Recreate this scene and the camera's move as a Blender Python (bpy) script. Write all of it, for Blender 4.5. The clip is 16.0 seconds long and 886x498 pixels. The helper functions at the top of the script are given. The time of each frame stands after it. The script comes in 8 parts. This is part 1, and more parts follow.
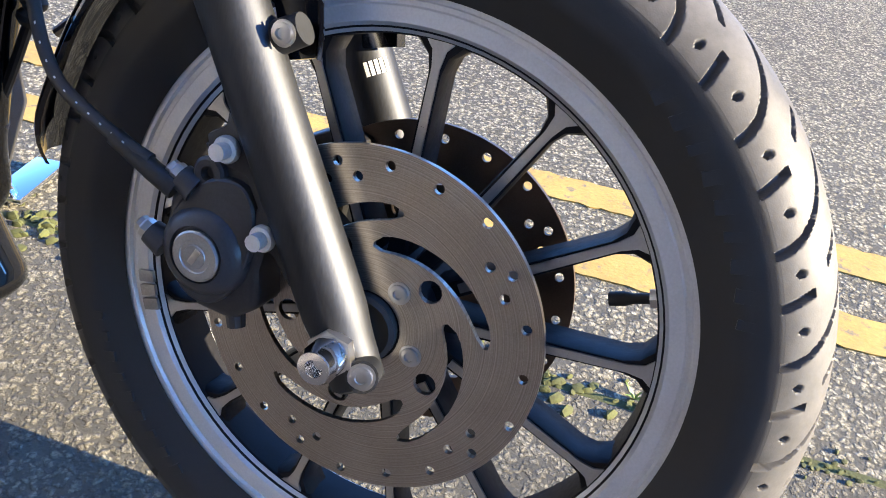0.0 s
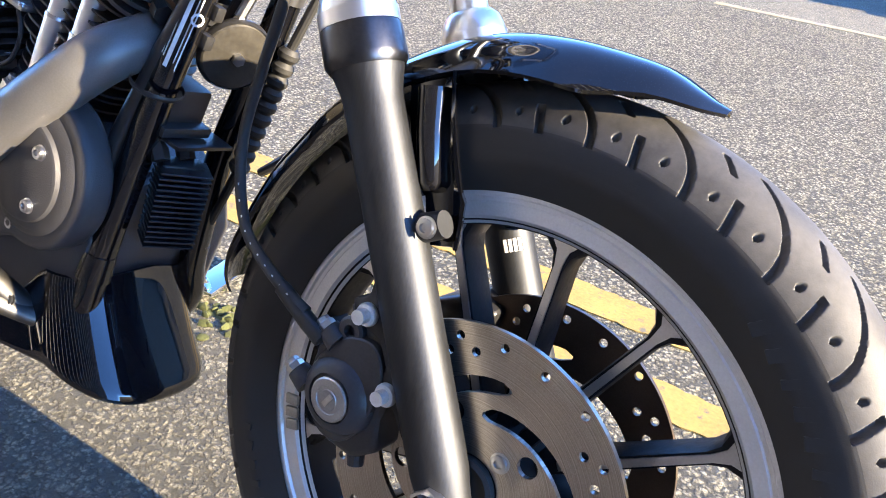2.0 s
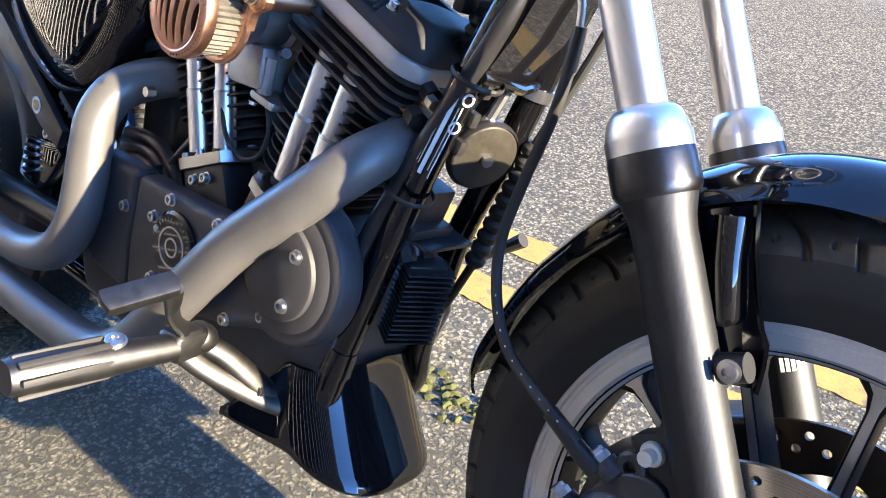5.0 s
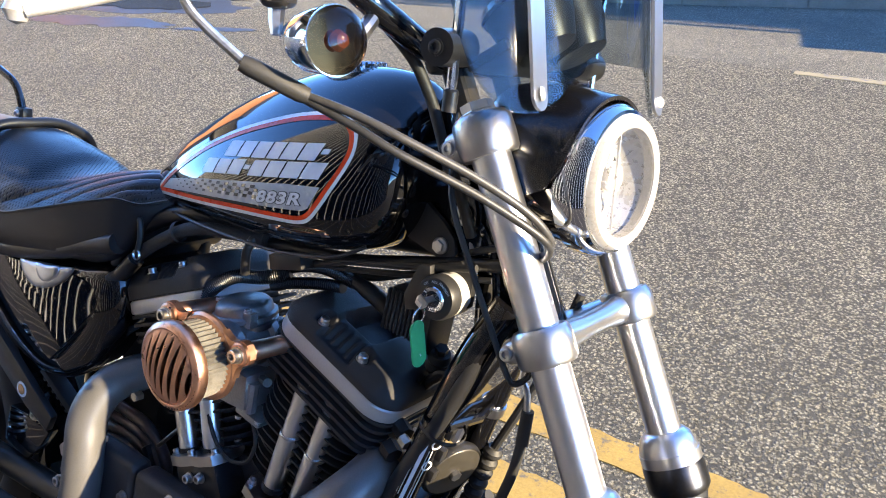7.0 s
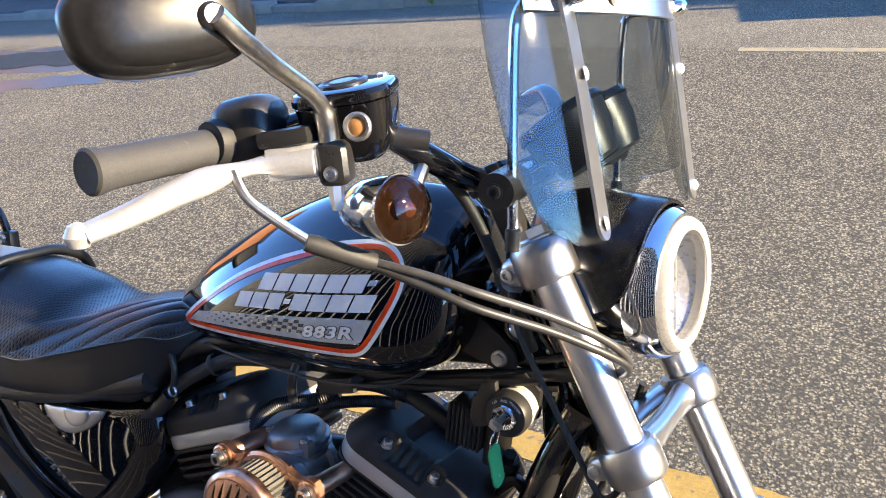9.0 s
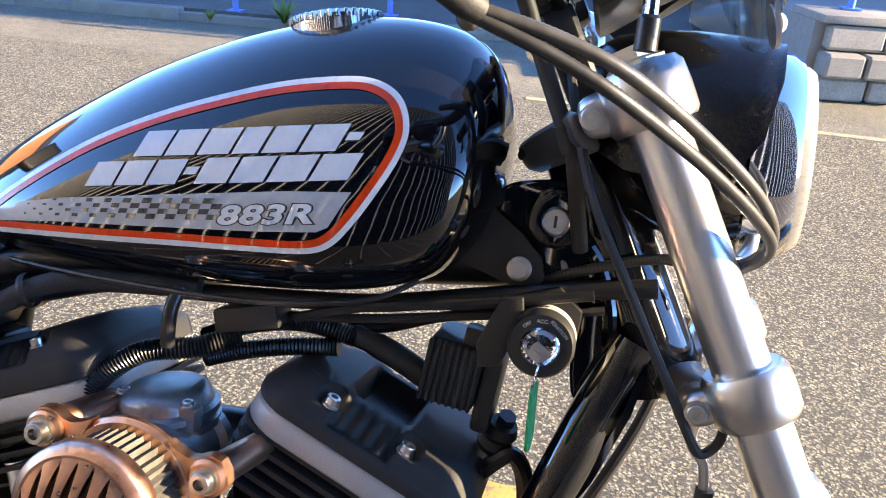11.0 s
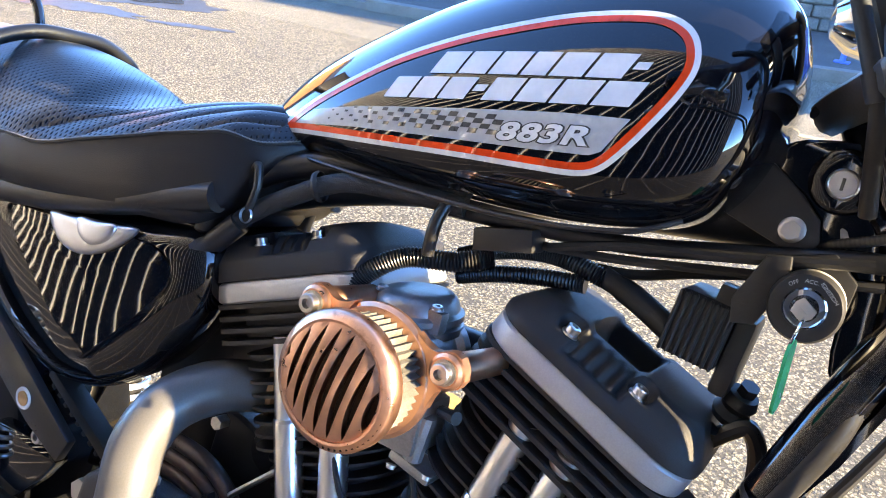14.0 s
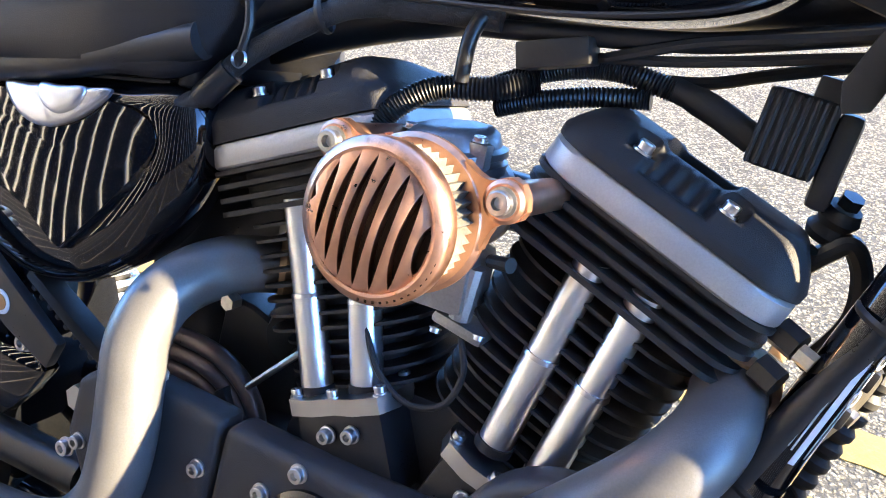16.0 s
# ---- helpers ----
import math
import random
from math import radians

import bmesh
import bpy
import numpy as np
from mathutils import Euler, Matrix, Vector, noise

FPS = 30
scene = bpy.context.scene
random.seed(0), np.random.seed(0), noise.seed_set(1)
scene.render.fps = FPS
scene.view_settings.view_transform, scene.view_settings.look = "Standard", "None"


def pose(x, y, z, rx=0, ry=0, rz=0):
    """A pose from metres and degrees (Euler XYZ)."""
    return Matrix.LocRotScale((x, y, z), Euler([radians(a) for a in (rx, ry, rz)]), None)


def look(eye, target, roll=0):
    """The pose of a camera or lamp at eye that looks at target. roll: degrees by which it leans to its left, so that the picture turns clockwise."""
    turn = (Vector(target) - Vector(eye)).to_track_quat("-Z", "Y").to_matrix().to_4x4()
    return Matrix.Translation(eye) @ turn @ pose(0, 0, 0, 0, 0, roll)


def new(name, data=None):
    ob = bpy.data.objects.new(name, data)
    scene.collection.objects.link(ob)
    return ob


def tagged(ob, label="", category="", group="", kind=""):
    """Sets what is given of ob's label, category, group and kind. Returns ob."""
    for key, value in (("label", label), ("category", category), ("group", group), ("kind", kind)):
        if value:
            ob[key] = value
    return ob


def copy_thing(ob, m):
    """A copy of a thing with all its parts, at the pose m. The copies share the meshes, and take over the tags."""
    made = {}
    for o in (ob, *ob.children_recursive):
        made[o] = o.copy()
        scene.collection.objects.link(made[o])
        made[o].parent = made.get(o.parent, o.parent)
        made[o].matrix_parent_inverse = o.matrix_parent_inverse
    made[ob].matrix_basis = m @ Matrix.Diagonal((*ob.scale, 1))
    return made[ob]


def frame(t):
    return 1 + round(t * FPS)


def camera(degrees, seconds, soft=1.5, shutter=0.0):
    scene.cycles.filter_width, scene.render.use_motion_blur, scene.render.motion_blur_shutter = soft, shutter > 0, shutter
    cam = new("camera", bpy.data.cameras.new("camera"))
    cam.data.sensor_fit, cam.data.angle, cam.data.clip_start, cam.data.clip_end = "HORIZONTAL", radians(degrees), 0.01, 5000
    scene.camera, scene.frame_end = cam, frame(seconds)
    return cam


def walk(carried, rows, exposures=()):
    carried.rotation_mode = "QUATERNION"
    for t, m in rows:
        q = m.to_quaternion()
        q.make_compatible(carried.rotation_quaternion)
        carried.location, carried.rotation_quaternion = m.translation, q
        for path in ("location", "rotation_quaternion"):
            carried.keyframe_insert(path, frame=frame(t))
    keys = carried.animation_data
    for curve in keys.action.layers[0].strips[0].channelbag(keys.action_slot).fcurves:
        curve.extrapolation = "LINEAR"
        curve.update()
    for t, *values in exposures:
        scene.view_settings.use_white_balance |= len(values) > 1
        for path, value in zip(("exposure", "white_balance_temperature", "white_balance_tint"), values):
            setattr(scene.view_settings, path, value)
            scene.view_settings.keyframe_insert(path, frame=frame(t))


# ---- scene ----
cam = camera(59.12, 16.0, 1.0)
# seconds, place, yaw, pitch, roll
ROWS = [
    (0, 0.1679, -0.4007, 0.7689, 13.98, -35.69, 7.38),
    (0.5, 0.1791, -0.3973, 0.8183, 17.42, -34.12, 8.30),
    (1, 0.1963, -0.3952, 0.8493, 21.17, -32.81, 8.61),
    (1.5, 0.2035, -0.4013, 0.8673, 25.15, -31.26, 7.83),
    (2, 0.2060, -0.4053, 0.8614, 29.69, -29.90, 6.52),
    (2.5, 0.2052, -0.4134, 0.8475, 34.79, -29.10, 4.92),
    (3, 0.1902, -0.4208, 0.8513, 40.14, -28.89, 2.54),
    (3.2, 0.1802, -0.4266, 0.8484, 41.71, -28.86, 1.79),
    (5.3, 0.0487, -0.4202, 0.9719, 40.00, -30.30, 1.25),
    (5.5, 0.0461, -0.4267, 1.0328, 38.19, -30.22, 1.56),
    (6, 0.0717, -0.4458, 1.1688, 36.07, -29.56, -0.28),
    (6.5, 0.0520, -0.4288, 1.2286, 35.85, -28.72, -1.54),
    (7, 0.0101, -0.3938, 1.2763, 35.93, -28.11, -2.14),
    (7.5, -0.0386, -0.3948, 1.3665, 36.24, -28.31, -4.08),
    (8, -0.0645, -0.3925, 1.4409, 36.18, -28.60, -8.30),
    (8.5, -0.0759, -0.3891, 1.4378, 35.71, -28.81, -10.27),
    (8.7, -0.0837, -0.3883, 1.4271, 34.85, -28.88, -10.03),
    (10.8, -0.3556, -0.3142, 1.1400, 13.29, -23.64, 2.93),
    (11, -0.3883, -0.3149, 1.1360, 11.61, -25.02, 3.98),
    (11.5, -0.4227, -0.3140, 1.1164, 10.08, -26.14, 5.82),
    (12, -0.4245, -0.3201, 1.1203, 14.56, -26.42, 4.35),
    (12.5, -0.4213, -0.3339, 1.1440, 22.16, -25.36, 2.46),
    (13, -0.4116, -0.3470, 1.1463, 28.58, -24.67, 3.54),
    (13.5, -0.4038, -0.3561, 1.1187, 30.09, -24.51, 5.47),
    (14, -0.3893, -0.3615, 1.0752, 30.04, -24.83, 5.89),
    (14.5, -0.3850, -0.3728, 1.0441, 29.78, -26.92, 5.85),
    (15, -0.4010, -0.3686, 0.9934, 29.39, -29.51, 5.65),
    (15.5, -0.4442, -0.3687, 0.9664, 28.30, -30.72, 4.55),
    (16, -0.4557, -0.3396, 0.9654, 27.30, -30.00, 3.07),
]
walk(cam, [(t, pose(x, y, z, 90 + pitch, 0, yaw) @ pose(0, 0, 0, 0, 0, roll)) for t, x, y, z, yaw, pitch, roll in ROWS], [(0, 3.05, 7300, 12), (3, 3.28, 7500, 14), (5.5, 3.1, 7450, 12), (8, 2.47, 8100, 12), (10.8, 3.0, 8700, 15), (12.5, 3.24, 9200, 14), (14.5, 3.70, 8400, 12), (16, 3.84, 7800, 11)])
# ---------- light ----------
SUN_ELEVATION, SUN_TURN = 16.5, 6.0   # degrees above the ground; degrees from +x towards +y
world = bpy.data.worlds.new("sky_world")
scene.world = world
world.use_nodes = True
wn = world.node_tree.nodes
sky = wn.new("ShaderNodeTexSky")
sky.sky_type, sky.sun_disc = "NISHITA", False
sky.sun_elevation, sky.sun_rotation = radians(SUN_ELEVATION), radians(90 - SUN_TURN)
sky.air_density, sky.dust_density, sky.ozone_density = 0.45, 0.0, 6.0
clear_air = wn.new("ShaderNodeMix")
clear_air.data_type, clear_air.blend_type = "RGBA", "MULTIPLY"
clear_air.inputs["Factor"].default_value = 1.0
clear_air.inputs["B"].default_value = (0.75, 0.93, 1.0, 1)
world.node_tree.links.new(sky.outputs[0], clear_air.inputs["A"])
world.node_tree.links.new(clear_air.outputs["Result"], wn["Background"].inputs[0])
wn["Background"].inputs[1].default_value = 0.25
sun_way = Vector((math.cos(radians(SUN_ELEVATION)) * math.cos(radians(SUN_TURN)),
                  math.cos(radians(SUN_ELEVATION)) * math.sin(radians(SUN_TURN)), math.sin(radians(SUN_ELEVATION))))
sun = new("sun", bpy.data.lights.new("sun", "SUN"))
sun.data.energy, sun.data.angle, sun.data.color = 3.7, radians(0.55), (1.0, 0.885, 0.67)
sun.matrix_world = look(sun_way * 30, (0, 0, 0))
# ---------- building tools ----------
LEAN = 16.5                                   # the bike rests on its side stand
BIKE = pose(0, 0, 0.009, -LEAN, 0, 0)             # bike: x ahead, y to its left, z up; 0 under the front axle


def part(name, bm, mat, parent, label="", smooth=35):
    """One mesh object under a thing or a part."""
    me = bpy.data.meshes.new(name)
    bmesh.ops.recalc_face_normals(bm, faces=bm.faces)
    bm.to_mesh(me)
    bm.free()
    me.materials.append(mat)
    if smooth:
        me.shade_smooth()
        me.set_sharp_from_angle(angle=radians(smooth))
    ob = new(name, me)
    ob.parent = parent
    if label:
        ob["label"] = label
    return ob


def same(name, ob, m, parent):
    """One more object on ob's mesh, at m."""
    o = new(name, ob.data)
    o.parent = parent
    o.matrix_local = m
    return o


def V(*a):
    return Vector(a)


def smoothed(points, n=6, closed=False):
    """A soft curve through the points."""
    p = [Vector(q) for q in points]
    k, out = len(p), []
    for i in range(k if closed else k - 1):
        a, b, c, d = ((p[(i - 1) % k], p[i], p[(i + 1) % k], p[(i + 2) % k]) if closed
                      else (p[max(i - 1, 0)], p[i], p[i + 1], p[min(i + 2, k - 1)]))
        for j in range(n):
            t = j / n
            out.append(0.5 * ((2 * b) + (c - a) * t + (2 * a - 5 * b + 4 * c - d) * t * t + (3 * b - a - 3 * c + d) * t ** 3))
    if not closed:
        out.append(p[-1])
    return out


def loft(bm, rings, cap=True, closed=True):
    """Skin over rings of equal length."""
    vs = [[bm.verts.new(q) for q in r] for r in rings]
    n = len(vs[0])
    for a, b in zip(vs, vs[1:]):
        for i in range(n if closed else n - 1):
            bm.faces.new((a[i], a[(i + 1) % n], b[(i + 1) % n], b[i]))
    if cap:
        bm.faces.new(vs[0][::-1])
        bm.faces.new(vs[-1])
    return bm


def tube(path, r, seg=12, bm=None, cap=True, flat=1.0):
    """A round bar along a path; r is one radius or one for each point."""
    bm = bm or bmesh.new()
    p = [Vector(q) for q in path]
    rs = r if isinstance(r, (list, tuple)) else [r] * len(p)
    side, rings = None, []
    for i, q in enumerate(p):
        d = (p[min(i + 1, len(p) - 1)] - p[max(i - 1, 0)]).normalized()
        if side is None:
            side = d.orthogonal().normalized()
        side = (side - d * side.dot(d)).normalized()
        up = d.cross(side)
        rings.append([q + rs[i] * (math.cos(a) * side + flat * math.sin(a) * up) for a in (2 * math.pi * k / seg for k in range(seg))])
    return loft(bm, rings, cap)


def lathe(profile, at, axis, seg=32, bm=None, cap=True):
    """A turned shape: (radius, height) rows round an axis through at."""
    bm = bm or bmesh.new()
    w = Vector(axis).normalized()
    u = w.orthogonal().normalized()
    v = w.cross(u)
    rings = [[Vector(at) + w * h + max(r, 1e-5) * (math.cos(a) * u + math.sin(a) * v) for a in (2 * math.pi * k / seg for k in range(seg))] for r, h in profile]
    return loft(bm, rings, cap)


def soften(bm, width, segments=2, angle=30):
    edges = [e for e in bm.edges if len(e.link_faces) == 2 and e.calc_face_angle(0) > radians(angle)]
    if width > 0 and edges:
        bmesh.ops.bevel(bm, geom=edges, offset=width, segments=segments, profile=0.6, affect="EDGES", clamp_overlap=True)
    return bm


def slab(outline, y0, y1, bevel=0.002, segments=2, m=None):
    """An outline in x and z, thick from y0 to y1."""
    bm = bmesh.new()
    loft(bm, [[V(x, y, z) for x, z in outline] for y in (y0, y1)])
    bmesh.ops.recalc_face_normals(bm, faces=bm.faces)
    soften(bm, bevel, segments)
    if m:
        bmesh.ops.transform(bm, matrix=m, verts=bm.verts)
    return bm


def block(size, bevel=0.003, m=None, segments=2, bm=None):
    made = bmesh.new()
    bmesh.ops.create_cube(made, size=1.0)
    bmesh.ops.scale(made, vec=size, verts=made.verts)
    soften(made, bevel, segments)
    if m:
        bmesh.ops.transform(made, matrix=m, verts=made.verts)
    return merged(bm, made) if bm else made


def merged(bm, other):
    """Adds other to bm."""
    me = bpy.data.meshes.new("tmp")
    other.to_mesh(me)
    other.free()
    bm.from_mesh(me)
    bpy.data.meshes.remove(me)
    return bm


def frame_of(at, z, x=None):
    """A pose at a place, its z axis along z and its x axis near x."""
    w = Vector(z).normalized()
    u = Vector(x) if x is not None else w.orthogonal()
    u = (u - w * u.dot(w)).normalized()
    v = w.cross(u)
    m = Matrix((u, v, w)).transposed().to_4x4()
    m.translation = Vector(at)
    return m


def plate(loops, thickness, bevel=0.0):
    """A flat plate in x and y from an outer loop and holes, thick in z."""
    bm = bmesh.new()
    edges = []
    for loop in loops:
        vs = [bm.verts.new((x, y, 0)) for x, y in loop]
        edges += [bm.edges.new((vs[i], vs[(i + 1) % len(vs)])) for i in range(len(vs))]
    bmesh.ops.triangle_fill(bm, edges=edges, use_beauty=True)
    done = bmesh.ops.extrude_face_region(bm, geom=bm.faces[:])
    bmesh.ops.translate(bm, vec=(0, 0, thickness), verts=[g for g in done["geom"] if isinstance(g, bmesh.types.BMVert)])
    bmesh.ops.recalc_face_normals(bm, faces=bm.faces)
    return bm


def circle2(r, n=24, at=(0, 0)):
    return [(at[0] + r * math.cos(2 * math.pi * i / n), at[1] + r * math.sin(2 * math.pi * i / n)) for i in range(n)]


def arc_band(r0, r1, a0, a1, n=14):
    """A curved slot with round ends between two angles, its middle radius going from r0 to r1."""
    half = 0.0075
    out = []
    for s in (1, -1):
        for i in range(n + 1):
            t = i / n if s > 0 else 1 - i / n
            a, r = radians(a0 + (a1 - a0) * t), r0 + (r1 - r0) * t
            k = half * math.sqrt(max(0.06, 1 - (2 * t - 1) ** 8))
            out.append(((r + s * k) * math.cos(a), (r + s * k) * math.sin(a)))
    return out


def socket_bolt(r=0.006, h=0.006, sides=0):
    """A bolt's head, its axis along z: round with a socket, or hexagonal."""
    n = sides or 18
    if sides:
        return soften(lathe([(r, 0), (r, h)], (0, 0, 0), (0, 0, 1), n), 0.0008, 1)
    return lathe([(r * 1.25, 0), (r * 1.25, h * 0.2), (r, h * 0.25), (r, h * 0.9), (r * 0.9, h), (r * 0.52, h), (r * 0.48, h * 0.45), (0, h * 0.4)], (0, 0, 0), (0, 0, 1), n)


def bolts(name, mat, parent, places, way=(0, -1, 0), r=0.006, h=0.006, sides=0):
    """Equal bolts as parts of one thing."""
    first = None
    for p in places:
        m = frame_of(p, way)
        if first is None:
            first = part(name, socket_bolt(r, h, sides), mat, parent)
            first.matrix_local = m
        else:
            same(name, first, m, parent)


# ---------- materials ----------
def surface(name, base, rough=0.5, metal=0.0, vary=0.12, scale=14.0, fine=220.0, bump=0.0, bump_scale=400.0, coat=0.0, stain=None, stain_at=0.62, stain_scale=30.0, stretch=(1, 1, 1), rough_vary=0.08, ior=1.45):
    """A surface with two scales of variation in colour and gloss, fine relief and, if given, stains."""
    m = bpy.data.materials.new(name)
    m.use_nodes = True
    nt = m.node_tree
    n, link = nt.nodes, nt.links.new
    b = n["Principled BSDF"]
    co = n.new("ShaderNodeTexCoord")
    mp = n.new("ShaderNodeMapping")
    mp.inputs["Scale"].default_value = stretch
    link(co.outputs["Object"], mp.inputs[0])
    big, small = n.new("ShaderNodeTexNoise"), n.new("ShaderNodeTexNoise")
    for t, s, d in ((big, scale, 4), (small, fine, 2)):
        t.inputs["Scale"].default_value, t.inputs["Detail"].default_value = s, d
        link(mp.outputs[0], t.inputs["Vector"])
    mean = n.new("ShaderNodeMath")
    mean.operation = "ADD"
    link(big.outputs[0], mean.inputs[0])
    link(small.outputs[0], mean.inputs[1])
    lo, hi = (tuple(max(0.0, c * (1 + s * vary)) for c in base) + (1,) for s in (-1, 1))
    ramp = n.new("ShaderNodeMapRange")
    ramp.inputs["From Min"].default_value, ramp.inputs["From Max"].default_value = 0.6, 1.4
    link(mean.outputs[0], ramp.inputs["Value"])
    mix = n.new("ShaderNodeMix")
    mix.data_type = "RGBA"
    mix.inputs["A"].default_value, mix.inputs["B"].default_value = lo, hi
    link(ramp.outputs[0], mix.inputs["Factor"])
    colour = mix.outputs["Result"]
    if stain:
        sn = n.new("ShaderNodeTexNoise")
        sn.inputs["Scale"].default_value, sn.inputs["Detail"].default_value, sn.inputs["Roughness"].default_value = stain_scale, 6, 0.65
        link(co.outputs["Object"], sn.inputs["Vector"])
        sr = n.new("ShaderNodeMapRange")
        sr.inputs["From Min"].default_value, sr.inputs["From Max"].default_value = stain_at, stain_at + 0.1
        link(sn.outputs[0], sr.inputs["Value"])
        mx = n.new("ShaderNodeMix")
        mx.data_type = "RGBA"
        link(sr.outputs[0], mx.inputs["Factor"])
        link(colour, mx.inputs["A"])
        mx.inputs["B"].default_value = (*stain, 1)
        colour = mx.outputs["Result"]
    link(colour, b.inputs["Base Color"])
    rr = n.new("ShaderNodeMapRange")
    rr.inputs["From Min"].default_value, rr.inputs["From Max"].default_value = 0.6, 1.4
    rr.inputs["To Min"].default_value, rr.inputs["To Max"].default_value = max(0.01, rough - rough_vary), min(1, rough + rough_vary)
    link(mean.outputs[0], rr.inputs["Value"])
    link(rr.outputs[0], b.inputs["Roughness"])
    b.inputs["Metallic"].default_value = metal
    b.inputs["IOR"].default_value = ior
    b.inputs["Coat Weight"].default_value = coat
    b.inputs["Coat Roughness"].default_value = 0.03
    if bump:
        bt, bn = n.new("ShaderNodeTexNoise"), n.new("ShaderNodeBump")
        bt.inputs["Scale"].default_value, bt.inputs["Detail"].default_value = bump_scale, 3
        link(mp.outputs[0], bt.inputs["Vector"])
        link(bt.outputs[0], bn.inputs["Height"])
        bn.inputs["Strength"].default_value, bn.inputs["Distance"].default_value = bump, 0.001
        link(bn.outputs[0], b.inputs["Normal"])
    return m


CHROME = surface("chrome", (0.78, 0.79, 0.81), 0.07, 1.0, 0.015, 8, 40, rough_vary=0.005)
TUBE_CHROME = surface("tube_chrome", (0.80, 0.81, 0.83), 0.285, 1.0, 0.015, 8, 40, rough_vary=0.005)
FORK_CHROME = surface("fork_chrome", (0.74, 0.75, 0.77), 0.29, 1.0, 0.015, 8, 40, rough_vary=0.01)
WORN_CHROME = surface("worn_chrome", (0.50, 0.485, 0.46), 0.30, 1.0, 0.25, 40, rough_vary=0.02, stain=(0.25, 0.2, 0.16), stain_at=0.67, stain_scale=60)
POLISHED = surface("polished_aluminium", (0.50, 0.50, 0.50), 0.31, 1.0, 0.06, 12, 60, rough_vary=0.02)
SLIDER = surface("fork_slider_aluminium", (0.046, 0.049, 0.055), 0.54, 1.0, 0.22, 18, 700, bump=0.1, bump_scale=300, stretch=(1, 1, 0.06), stain=(0.20, 0.20, 0.20), stain_at=0.72, stain_scale=150)
STEEL = surface("bolt_steel", (0.55, 0.55, 0.56), 0.29, 1.0, 0.06, 30, 90, rough_vary=0.01)
DISC = surface("disc_steel", (0.44, 0.395, 0.35), 0.36, 1.0, 0.2, 16, 900)


def brushed_rings(m, pitch=900.0, amount=0.35):
    """Fine turning marks round the z axis of the object, in colour and relief."""
    nt = m.node_tree
    n, link = nt.nodes, nt.links.new
    b = n["Principled BSDF"]
    co, mul, ln, tx, mr, mx, bn = (n.new("ShaderNode" + k) for k in ("TexCoord", "VectorMath", "VectorMath", "TexNoise", "MapRange", "Mix", "Bump"))
    mul.operation, ln.operation = "MULTIPLY", "LENGTH"
    mul.inputs[1].default_value = (1, 1, 0)
    link(co.outputs["Object"], mul.inputs[0])
    link(mul.outputs[0], ln.inputs[0])
    tx.noise_dimensions = "1D"
    tx.inputs["Scale"].default_value, tx.inputs["Detail"].default_value, tx.inputs["Roughness"].default_value = pitch, 4, 0.7
    link(ln.outputs["Value"], tx.inputs["W"])
    mr.inputs["From Min"].default_value, mr.inputs["From Max"].default_value = 0.3, 0.7
    mr.inputs["To Min"].default_value, mr.inputs["To Max"].default_value = 1 - amount, 1 + amount * 0.6
    link(tx.outputs[0], mr.inputs["Value"])
    mx.data_type, mx.blend_type = "RGBA", "MULTIPLY"
    mx.inputs["Factor"].default_value = 1.0
    link(b.inputs["Base Color"].links[0].from_socket, mx.inputs["A"])
    link(mr.outputs[0], mx.inputs["B"])
    link(mx.outputs["Result"], b.inputs["Base Color"])
    bn.inputs["Strength"].default_value, bn.inputs["Distance"].default_value = 0.12, 0.0004
    link(tx.outputs[0], bn.inputs["Height"])
    link(bn.outputs[0], b.inputs["Normal"])
    return m


brushed_rings(DISC)
DISC_FAR = surface("disc_steel_far", (0.16, 0.12, 0.095), 0.4, 1.0, 0.2, 40, 900)
RIM = surface("rim_silver_paint", (0.60, 0.605, 0.62), 0.36, 0.5, 0.1, 20, 500, bump=0.05)
MACHINED = surface("machined_aluminium", (0.5, 0.5, 0.51), 0.34, 1.0, 0.1, 30, 600)
SPOKE_BLACK = surface("spoke_black", (0.005, 0.005, 0.007), 0.5, 0.0, 0.2, 40, bump=0.1, ior=1.28)
GLOSS_BLACK = surface("gloss_black_paint", (0.004, 0.004, 0.005), 0.07, 0.0, 0.2, 6, 300, coat=1.0, rough_vary=0.02, ior=1.15)
GLOSS_BLACK.node_tree.nodes["Principled BSDF"].inputs["Coat IOR"].default_value = 1.55
SATIN_BLACK = surface("satin_black_paint", (0.015, 0.015, 0.016), 0.34, 0.0, 0.25, 30, 400, bump=0.1)
WRINKLE_BLACK = surface("engine_black", (0.030, 0.030, 0.033), 0.44, 0.0, 0.25, 18, 900, bump=0.5, bump_scale=1400)
ROCKER_BLACK = surface("rocker_black", (0.019, 0.019, 0.021), 0.55, 0.0, 0.2, 14, 900, bump=0.45, bump_scale=1500, ior=1.36)
FIN_BLACK = surface("fin_black", (0.016, 0.016, 0.017), 0.5, 0.0, 0.3, 30, 600, bump=0.3, bump_scale=900)
ROCKER_SILVER = surface("rocker_silver", (0.42, 0.42, 0.42), 0.45, 0.6, 0.12, 16, 700, bump=0.2, bump_scale=900)
PLASTIC = surface("black_plastic", (0.018, 0.018, 0.019), 0.45, 0.0, 0.2, 40, 500, bump=0.15)
RUBBER = surface("rubber", (0.02, 0.02, 0.02), 0.6, 0.0, 0.3, 30, 500, bump=0.2, bump_scale=500)
